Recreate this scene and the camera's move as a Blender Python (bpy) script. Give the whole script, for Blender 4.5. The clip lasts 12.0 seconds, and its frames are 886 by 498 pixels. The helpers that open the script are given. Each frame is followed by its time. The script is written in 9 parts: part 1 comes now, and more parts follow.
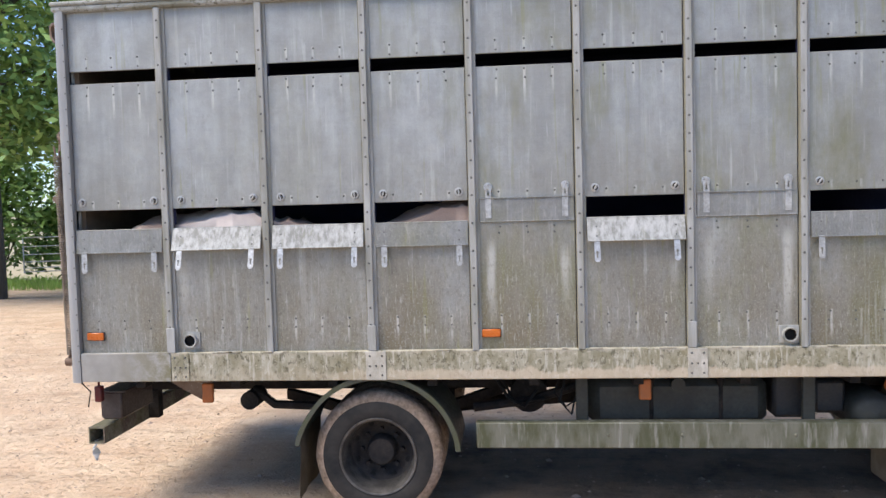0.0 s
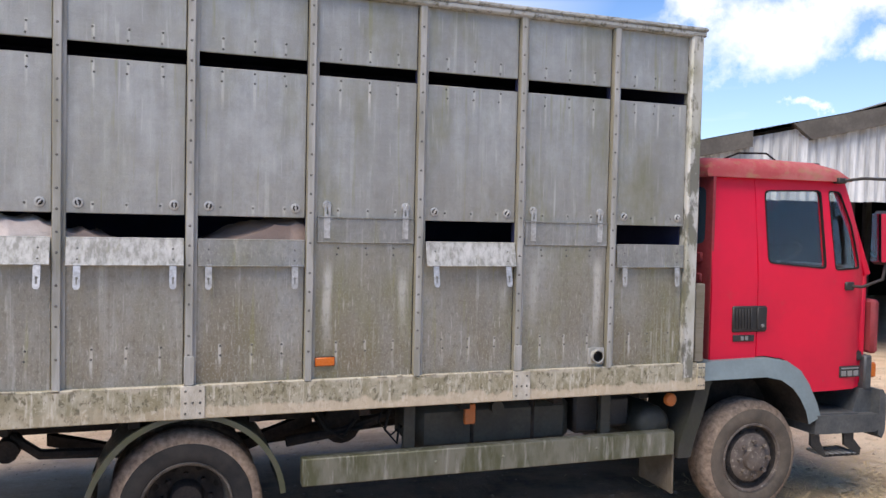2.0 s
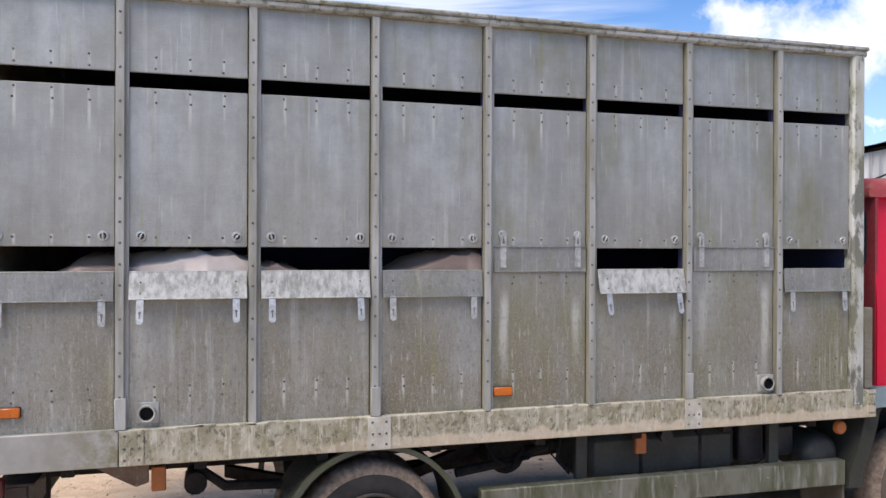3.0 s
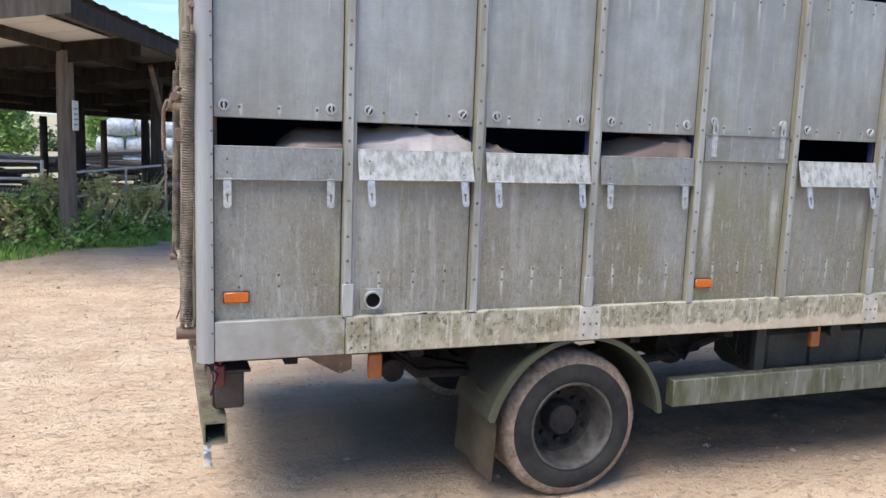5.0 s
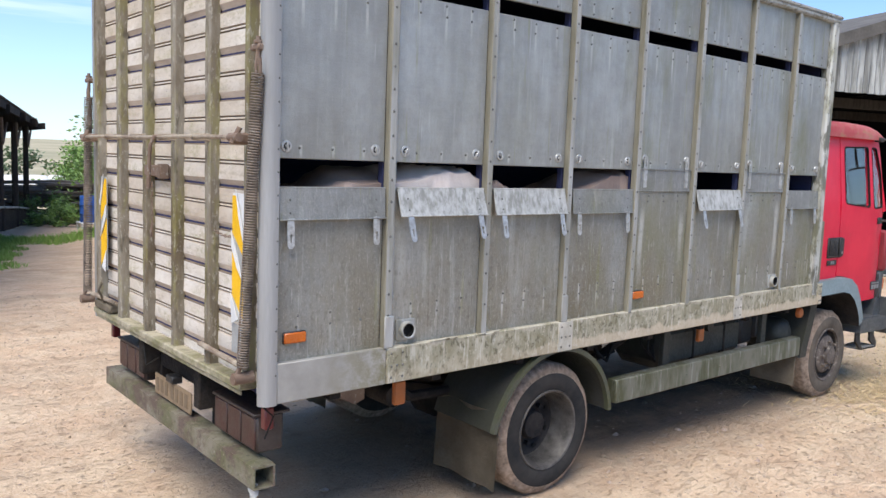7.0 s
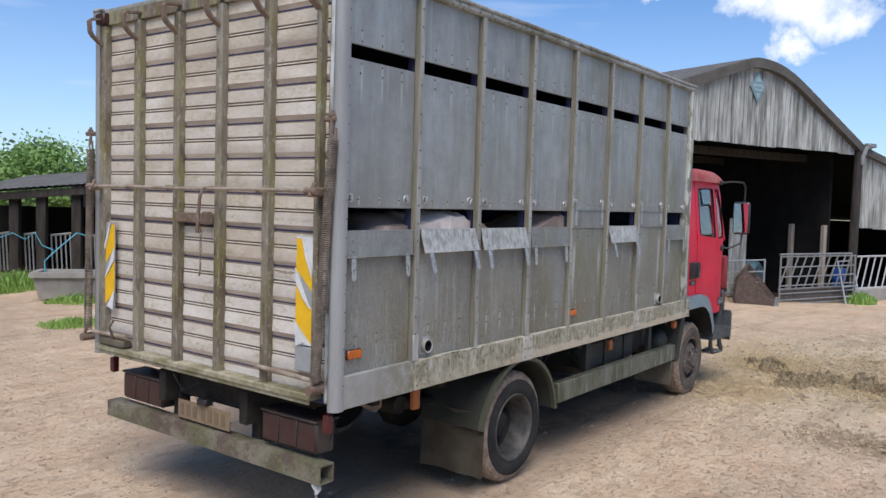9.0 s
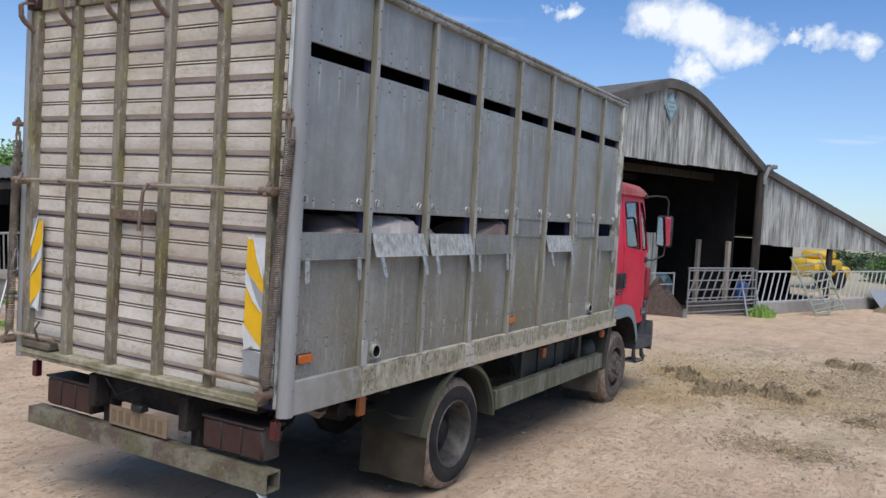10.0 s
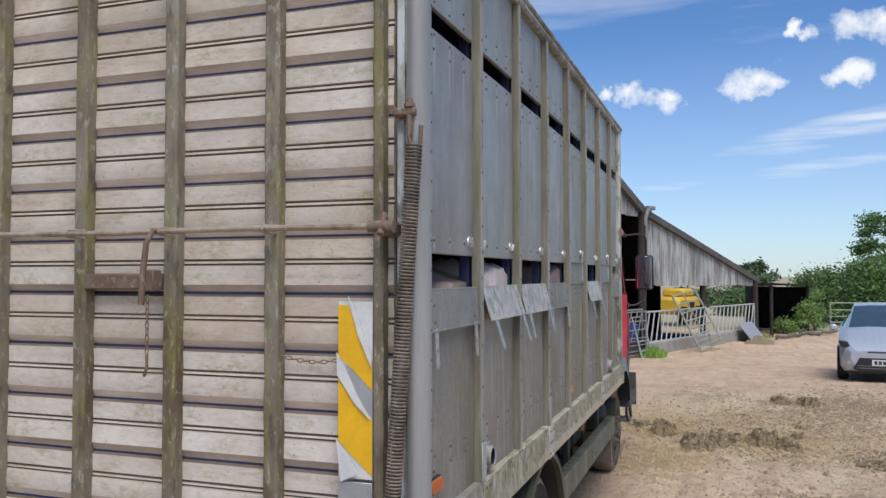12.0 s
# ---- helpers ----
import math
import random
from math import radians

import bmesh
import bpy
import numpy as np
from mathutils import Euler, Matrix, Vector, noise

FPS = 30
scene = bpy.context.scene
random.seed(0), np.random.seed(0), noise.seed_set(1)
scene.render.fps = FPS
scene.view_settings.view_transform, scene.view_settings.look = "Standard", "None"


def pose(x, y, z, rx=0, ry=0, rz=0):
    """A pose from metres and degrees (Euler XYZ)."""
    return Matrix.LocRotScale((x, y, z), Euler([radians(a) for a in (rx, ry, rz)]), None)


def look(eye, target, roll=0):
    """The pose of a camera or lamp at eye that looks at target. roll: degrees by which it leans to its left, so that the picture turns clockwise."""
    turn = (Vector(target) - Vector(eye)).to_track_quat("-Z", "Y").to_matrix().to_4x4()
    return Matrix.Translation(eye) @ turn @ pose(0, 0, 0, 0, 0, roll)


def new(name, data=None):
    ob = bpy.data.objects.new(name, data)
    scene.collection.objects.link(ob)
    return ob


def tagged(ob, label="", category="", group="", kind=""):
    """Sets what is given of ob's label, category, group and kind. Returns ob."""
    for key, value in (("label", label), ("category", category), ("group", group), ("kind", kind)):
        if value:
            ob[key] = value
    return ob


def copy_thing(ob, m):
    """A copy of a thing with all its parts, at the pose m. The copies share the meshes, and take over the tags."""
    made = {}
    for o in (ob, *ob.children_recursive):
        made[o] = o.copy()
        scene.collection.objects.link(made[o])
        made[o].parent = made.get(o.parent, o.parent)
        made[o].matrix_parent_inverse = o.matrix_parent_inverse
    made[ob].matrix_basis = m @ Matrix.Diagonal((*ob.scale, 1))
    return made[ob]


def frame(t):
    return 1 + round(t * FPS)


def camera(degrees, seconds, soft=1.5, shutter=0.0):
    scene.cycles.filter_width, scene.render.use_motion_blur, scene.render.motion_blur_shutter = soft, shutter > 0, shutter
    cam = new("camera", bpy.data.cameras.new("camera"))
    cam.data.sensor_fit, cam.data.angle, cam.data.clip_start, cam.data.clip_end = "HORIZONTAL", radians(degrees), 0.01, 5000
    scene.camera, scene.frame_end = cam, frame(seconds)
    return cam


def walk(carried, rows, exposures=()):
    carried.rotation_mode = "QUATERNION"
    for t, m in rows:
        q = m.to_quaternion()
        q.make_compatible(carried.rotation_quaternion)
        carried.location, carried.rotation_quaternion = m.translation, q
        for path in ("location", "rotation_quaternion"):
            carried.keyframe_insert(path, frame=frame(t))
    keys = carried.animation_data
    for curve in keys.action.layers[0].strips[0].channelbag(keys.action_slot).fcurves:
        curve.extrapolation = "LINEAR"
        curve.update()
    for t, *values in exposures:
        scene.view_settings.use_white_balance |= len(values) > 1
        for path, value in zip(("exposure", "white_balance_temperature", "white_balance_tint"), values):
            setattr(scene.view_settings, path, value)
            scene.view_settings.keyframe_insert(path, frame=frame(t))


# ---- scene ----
cam = camera(58.0, 12.0)
PATH = [
    (0, (0.016, 0.084, 1.877), (-0.176, 2.072, 1.772), -1.6),
    (0.5, (-0.278, 0.151, 1.895), (-0.141, 2.145, 1.826), 0.1),
    (1, (-0.553, 0.156, 1.904), (-0.107, 2.104, 1.815), 1.7),
    (1.5, (-0.762, 0.332, 1.891), (-0.146, 2.232, 1.779), 2.0),
    (2, (-0.985, 0.433, 1.915), (-0.326, 2.32, 1.844), 1.3),
    (2.5, (-1.33, 0.507, 1.934), (-0.703, 2.406, 1.909), 0.5),
    (3, (-1.644, 0.634, 1.914), (-1.1, 2.559, 1.91), 0.2),
    (3.5, (-1.966, 0.831, 1.952), (-1.453, 2.764, 1.925), 0.3),
    (3.7, (-2.106, 0.856, 1.949), (-1.588, 2.787, 1.896), 0.4),
    (5.3, (-3.087, 1.309, 1.863), (-2.357, 3.147, 1.559), 2.1),
    (5.5, (-3.25, 1.357, 1.872), (-2.469, 3.173, 1.571), 2.0),
    (6, (-3.56, 1.506, 1.889), (-2.616, 3.247, 1.607), 2.0),
    (6.5, (-3.88, 1.702, 1.921), (-2.76, 3.34, 1.671), 2.1),
    (7, (-4.253, 1.706, 1.929), (-2.976, 3.229, 1.708), 2.1),
    (7.2, (-4.38, 1.701, 1.941), (-3.052, 3.181, 1.726), 2.2),
    (8.8, (-5.494, 1.82, 1.965), (-3.92, 3.047, 1.833), 1.5),
    (9, (-5.594, 1.844, 1.963), (-4.0, 3.046, 1.842), 1.7),
    (9.5, (-5.789, 1.94, 1.987), (-4.139, 3.066, 1.889), 2.4),
    (10, (-5.703, 2.042, 1.932), (-3.986, 3.062, 1.842), 3.3),
    (10.5, (-5.369, 2.407, 1.823), (-3.588, 3.313, 1.732), 3.7),
    (11, (-5.103, 2.806, 1.782), (-3.272, 3.606, 1.711), 3.0),
    (11.5, (-4.885, 3.332, 1.777), (-3.021, 4.057, 1.768), 1.2),
    (12, (-5.056, 3.774, 1.839), (-3.173, 4.445, 1.905), -0.1),
]
EXPOSURES = [(0, 0.66, 6600, 11.7), (0.5, 0.55, 6650, 13.2), (1.5, 0.44, 6750, 14.2), (2, 0.46, 6750, 14.2), (3, 0.42, 6650, 13.0), (3.5, 0.40, 6650, 12.6), (5.5, 0.71, 6300, 9.2), (6.5, 0.60, 6300, 9.2), (7, 0.51, 6350, 10.2), (9, 0.02, 6250, 10.2), (10, -0.12, 6200, 10.2), (12, -0.12, 6350, 10.7)]
walk(cam, [(t, look(eye, target, roll)) for t, eye, target, roll in PATH], EXPOSURES)

# ---- light ----
SUN_TO = Vector((-0.46, -0.29, 0.84)).normalized()
sun_data = bpy.data.lights.new("sun", "SUN")
sun_data.energy, sun_data.angle, sun_data.color = 3.8, radians(44), (1.0, 0.92, 0.81)
sun = new("sun", sun_data)
sun.matrix_world = look(SUN_TO * 50, (0, 0, 0))


def build_world():
    w = bpy.data.worlds.new("sky")
    scene.world = w
    w.use_nodes = True
    nt = w.node_tree
    nt.nodes.clear()
    N = nt.nodes.new
    out, bg, sky, mix = N("ShaderNodeOutputWorld"), N("ShaderNodeBackground"), N("ShaderNodeTexSky"), N("ShaderNodeMix")
    sky.sky_type, sky.sun_disc = "NISHITA", False
    sky.sun_elevation, sky.sun_rotation = math.asin(SUN_TO.z), math.atan2(SUN_TO.x, SUN_TO.y)
    sky.air_density, sky.dust_density, sky.ozone_density = 1.0, 0.25, 4.5
    L = nt.links.new
    tc, dist, n1, n2 = N("ShaderNodeTexCoord"), N("ShaderNodeVectorMath"), N("ShaderNodeTexNoise"), N("ShaderNodeTexNoise")
    n1.inputs["Scale"].default_value, n1.inputs["Detail"].default_value, n1.inputs["Roughness"].default_value = 9.0, 8, 0.6
    n2.inputs["Scale"].default_value, n2.inputs["Detail"].default_value = 3.0, 6
    flat = N("ShaderNodeMapping")
    flat.inputs["Scale"].default_value = (1.0, 1.0, 9.0)
    L(tc.outputs["Generated"], flat.inputs["Vector"])
    L(tc.outputs["Generated"], n1.inputs["Vector"])
    L(flat.outputs["Vector"], n2.inputs["Vector"])
    # heaped clouds: azimuth east of north, elevation, half size (all degrees), flattening
    heaps = [(41, 12.5, 7.5), (46, 16, 7), (36, 14.5, 4), (49, 11, 4), (43, 7.8, 1.6), (75.5, 13.2, 4.2), (79, 12.4, 3.4), (72.5, 14.0, 3.0), (76, 10.4, 2.2), (85.5, 11.9, 2.0), (83.0, 12.3, 1.3), (91.8, 13.1, 2.3),
             (97.6, 12.1, 2.3), (99.4, 15.4, 2.5), (95.0, 15.3, 1.3), (-14, 17, 6), (-4, 20, 5), (60, 22, 3), (130, 22, 9), (170, 30, 10), (-70, 25, 10), (-120, 30, 9), (20, 30, 6), (66, 14.8, 1.6)]
    ragged = N("ShaderNodeTexNoise")
    ragged.inputs["Scale"].default_value, ragged.inputs["Detail"].default_value, ragged.inputs["Roughness"].default_value = 13.0, 7, 0.62
    L(tc.outputs["Generated"], ragged.inputs["Vector"])
    off = N("ShaderNodeVectorMath")
    off.operation = "MULTIPLY_ADD"
    off.inputs[1].default_value = (0.13, 0.13, 0.10)
    off.inputs[2].default_value = (-0.065, -0.065, -0.05)
    L(ragged.outputs["Color"], off.inputs[0])
    moved = N("ShaderNodeVectorMath")
    moved.operation = "ADD"
    L(tc.outputs["Generated"], moved.inputs[0])
    L(off.outputs["Vector"], moved.inputs[1])
    total = None
    for az, el, size in heaps:
        a, e = radians(az), radians(el)
        centre = N("ShaderNodeVectorMath")
        centre.operation = "SUBTRACT"
        centre.inputs[1].default_value = (math.sin(a) * math.cos(e), math.cos(a) * math.cos(e), math.sin(e))
        L(moved.outputs["Vector"], centre.inputs[0])
        sq = N("ShaderNodeVectorMath")
        sq.operation = "MULTIPLY"
        sq.inputs[1].default_value = (1.0, 1.0, 1.75)
        L(centre.outputs["Vector"], sq.inputs[0])
        ln = N("ShaderNodeVectorMath")
        ln.operation = "LENGTH"
        L(sq.outputs["Vector"], ln.inputs[0])
        fall = N("ShaderNodeMapRange")
        fall.inputs["From Min"].default_value, fall.inputs["From Max"].default_value = radians(size), 0.0
        L(ln.outputs["Value"], fall.inputs["Value"])
        if total is None:
            total = fall.outputs["Result"]
        else:
            mx = N("ShaderNodeMath")
            mx.operation = "MAXIMUM"
            L(total, mx.inputs[0])
            L(fall.outputs["Result"], mx.inputs[1])
            total = mx.outputs[0]
    puff = N("ShaderNodeMath")
    puff.operation = "MULTIPLY_ADD"
    puff.inputs[1].default_value, puff.inputs[2].default_value = 2.4, -1.2
    L(n1.outputs["Fac"], puff.inputs[0])
    body = N("ShaderNodeMath")
    body.operation = "ADD"
    L(total, body.inputs[0])
    L(puff.outputs[0], body.inputs[1])
    edge = N("ShaderNodeMapRange")
    edge.inputs["From Min"].default_value, edge.inputs["From Max"].default_value = 0.12, 0.80
    L(body.outputs[0], edge.inputs["Value"])
    gate = N("ShaderNodeMapRange")
    gate.inputs["From Min"].default_value, gate.inputs["From Max"].default_value = 0.0, 0.22
    L(total, gate.inputs["Value"])
    cover = N("ShaderNodeMath")
    cover.operation = "MULTIPLY"
    L(edge.outputs["Result"], cover.inputs[0])
    L(gate.outputs["Result"], cover.inputs[1])
    # thin high streaks
    thin = N("ShaderNodeMapRange")
    thin.inputs["From Min"].default_value, thin.inputs["From Max"].default_value, thin.inputs["To Max"].default_value = 0.56, 0.78, 0.32
    L(n2.outputs["Fac"], thin.inputs["Value"])
    both = N("ShaderNodeMath")
    both.operation = "MAXIMUM"
    L(cover.outputs[0], both.inputs[0])
    L(thin.outputs["Result"], both.inputs[1])
    # long drifting streaks: azimuth, elevation, half length, half height, tilt (degrees), density
    comb = N("ShaderNodeTexNoise")
    comb.inputs["Scale"].default_value, comb.inputs["Detail"].default_value = 5.0, 6
    drawn = N("ShaderNodeMapping")
    drawn.inputs["Scale"].default_value = (1.0, 1.0, 14.0)
    L(tc.outputs["Generated"], drawn.inputs["Vector"])
    L(drawn.outputs["Vector"], comb.inputs["Vector"])
    grain = N("ShaderNodeMapRange")
    grain.inputs["From Min"].default_value, grain.inputs["From Max"].default_value = 0.34, 0.60
    L(comb.outputs["Fac"], grain.inputs["Value"])
    for az, el, lh, hh, tilt, dense in ((97.0, 9.3, 9.5, 1.15, 9, 1.0), (98.0, 7.1, 8.5, 0.75, 4, 0.9), (86.5, 6.3, 4.0, 0.7, 2, 0.6), (118, 10, 14, 1.8, 5, 0.9), (60, 8, 6, 0.8, 3, 0.4), (6, 15, 24, 11, 2, 0.85)):
        a, e, t = radians(az), radians(el), radians(tilt)
        right = Vector((math.cos(a), -math.sin(a), 0))
        up = Vector((0, 0, 1))
        run = []
        for d, half in ((right * math.cos(t) + up * math.sin(t), lh), (up * math.cos(t) - right * math.sin(t), hh)):
            dot = N("ShaderNodeVectorMath")
            dot.operation = "DOT_PRODUCT"
            L(tc.outputs["Generated"], dot.inputs[0])
            dot.inputs[1].default_value = d / radians(half)
            c0 = Vector((math.sin(a) * math.cos(e), math.cos(a) * math.cos(e), math.sin(e))).dot(d / radians(half))
            sub0 = N("ShaderNodeMath")
            sub0.operation = "SUBTRACT"
            sub0.inputs[1].default_value = c0
            L(dot.outputs["Value"], sub0.inputs[0])
            pw = N("ShaderNodeMath")
            pw.operation = "MULTIPLY"
            L(sub0.outputs[0], pw.inputs[0])
            L(sub0.outputs[0], pw.inputs[1])
            run.append(pw.outputs[0])
        add = N("ShaderNodeMath")
        add.operation = "ADD"
        L(run[0], add.inputs[0])
        L(run[1], add.inputs[1])
        soft0 = N("ShaderNodeMapRange")
        soft0.inputs["From Min"].default_value, soft0.inputs["From Max"].default_value, soft0.inputs["To Max"].default_value = 1.0, 0.0, 0.75 * dense
        L(add.outputs[0], soft0.inputs["Value"])
        # keep to the half of the sky that the streak lies in
        side = N("ShaderNodeVectorMath")
        side.operation = "DOT_PRODUCT"
        L(tc.outputs["Generated"], side.inputs[0])
        side.inputs[1].default_value = (math.sin(a), math.cos(a), 0)
        ahead = N("ShaderNodeMath")
        ahead.operation = "GREATER_THAN"
        ahead.inputs[1].default_value = 0.0
        L(side.outputs["Value"], ahead.inputs[0])
        m1 = N("ShaderNodeMath")
        m1.operation = "MULTIPLY"
        L(soft0.outputs["Result"], m1.inputs[0])
        L(ahead.outputs[0], m1.inputs[1])
        m2 = N("ShaderNodeMath")
        m2.operation = "MULTIPLY"
        L(m1.outputs[0], m2.inputs[0])
        L(grain.outputs["Result"], m2.inputs[1])
        m3 = N("ShaderNodeMath")
        m3.operation = "MAXIMUM"
        L(both.outputs[0], m3.inputs[0])
        L(m2.outputs[0], m3.inputs[1])
        both = m3
    # pale haze low down
    split, haze, veil = N("ShaderNodeSeparateXYZ"), N("ShaderNodeMapRange"), N("ShaderNodeMath")
    L(tc.outputs["Generated"], split.inputs[0])
    haze.inputs["From Min"].default_value, haze.inputs["From Max"].default_value, haze.inputs["To Min"].default_value, haze.inputs["To Max"].default_value = 0.0, 0.28, 0.30, 0.0
    L(split.outputs[2], haze.inputs["Value"])
    veil.operation = "MAXIMUM"
    L(both.outputs[0], veil.inputs[0])
    L(haze.outputs["Result"], veil.inputs[1])
    mix.data_type = "RGBA"
    mix.inputs["B"].default_value = (8.6, 8.8, 9.0, 1)
    L(veil.outputs[0], mix.inputs["Factor"])
    blue = N("ShaderNodeMix")
    blue.data_type, blue.blend_type = "RGBA", "MULTIPLY"
    blue.inputs["Factor"].default_value = 1.0
    blue.inputs["B"].default_value = (0.74, 0.955, 1.18, 1)
    L(sky.outputs["Color"], blue.inputs["A"])
    L(blue.outputs["Result"], mix.inputs["A"])
    L(mix.outputs["Result"], bg.inputs["Color"])
    bg.inputs["Strength"].default_value = 0.12
    L(bg.outputs["Background"], out.inputs["Surface"])


build_world()


# ---- materials ----
def rgba(c):
    return (c[0], c[1], c[2], 1.0)


class Mat:
    """Short hand for building a node material."""

    def __init__(self, name, rough=0.6, metal=0.0):
        self.m = bpy.data.materials.new(name)
        self.m.use_nodes = True
        self.nt = self.m.node_tree
        self.b = self.nt.nodes["Principled BSDF"]
        self.b.inputs["Roughness"].default_value = rough
        self.b.inputs["Metallic"].default_value = metal
        self.tc = self.nt.nodes.new("ShaderNodeTexCoord")
        self.info = None

    def n(self, kind):
        return self.nt.nodes.new(kind)

    def l(self, a, b):
        self.nt.links.new(a, b)

    def vec(self, scale=(1, 1, 1), shift=False):
        mp = self.n("ShaderNodeMapping")
        mp.inputs["Scale"].default_value = scale
        self.l(self.tc.outputs["Object"], mp.inputs["Vector"])
        if shift:
            mul = self.n("ShaderNodeMath")
            mul.operation = "MULTIPLY"
            mul.inputs[1].default_value = 37.0
            self.l(self.rand(), mul.inputs[0])
            self.l(mul.outputs[0], mp.inputs["Location"])
        return mp.outputs["Vector"]

    def rand(self):
        if self.info is None:
            self.info = self.n("ShaderNodeObjectInfo")
        return self.info.outputs["Random"]

    def noise(self, scale, stretch=(1, 1, 1), detail=5, rough=0.6, shift=False, lo=0.0, hi=1.0):
        t = self.n("ShaderNodeTexNoise")
        t.inputs["Scale"].default_value, t.inputs["Detail"].default_value, t.inputs["Roughness"].default_value = scale, detail, rough
        self.l(self.vec(stretch, shift), t.inputs["Vector"])
        return self.remap(t.outputs["Fac"], lo, hi)

    def remap(self, v, lo, hi, a=0.0, b=1.0):
        r = self.n("ShaderNodeMapRange")
        r.inputs["From Min"].default_value, r.inputs["From Max"].default_value = lo, hi
        r.inputs["To Min"].default_value, r.inputs["To Max"].default_value = a, b
        self.l(v, r.inputs["Value"])
        return r.outputs["Result"]

    def axis(self, i):
        s = self.n("ShaderNodeSeparateXYZ")
        self.l(self.tc.outputs["Object"], s.inputs[0])
        return s.outputs[i]

    def mul(self, a, b):
        m = self.n("ShaderNodeMath")
        m.operation = "MULTIPLY"
        for k, v in enumerate((a, b)):
            if isinstance(v, (int, float)):
                m.inputs[k].default_value = v
            else:
                self.l(v, m.inputs[k])
        return m.outputs[0]

    def mix(self, f, a, b):
        m = self.n("ShaderNodeMix")
        m.data_type = "RGBA"
        for key, v in (("Factor", f), ("A", a), ("B", b)):
            if isinstance(v, tuple):
                m.inputs[key].default_value = rgba(v)
            elif isinstance(v, (int, float)):
                m.inputs[key].default_value = v
            else:
                self.l(v, m.inputs[key])
        return m.outputs["Result"]

    def color(self, c):
        if isinstance(c, tuple):
            self.b.inputs["Base Color"].default_value = rgba(c)
        else:
            self.l(c, self.b.inputs["Base Color"])
        return self

    def rough(self, v, a, b):
        self.l(self.remap(v, 0, 1, a, b), self.b.inputs["Roughness"])
        return self

    def bump(self, v, strength=0.3, dist=0.01):
        bp = self.n("ShaderNodeBump")
        bp.inputs["Strength"].default_value, bp.inputs["Distance"].default_value = strength, dist
        self.l(v, bp.inputs["Height"])
        self.l(bp.outputs["Normal"], self.b.inputs["Normal"])
        return self


def simple(name, base, alt, scale=8.0, rough=0.6, metal=0.0, bump=0.15, stretch=(1, 1, 1), shift=False, dist=0.005):
    """Two-tone noise material with grain at a second scale and fine relief."""
    k = Mat(name, rough, metal)
    big = k.noise(scale, stretch, 5, 0.6, shift, 0.35, 0.68)
    fine = k.noise(scale * 9, stretch, 3, 0.6, shift, 0.3, 0.7)
    c = k.mix(big, base, alt)
    dark = tuple(v * 0.72 for v in base)
    c = k.mix(k.mul(fine, 0.35), c, dark)
    k.color(c)
    k.rough(fine, max(rough - 0.1, 0.03), min(rough + 0.12, 1.0))
    if bump:
        k.bump(fine, bump, dist)
    return k.m


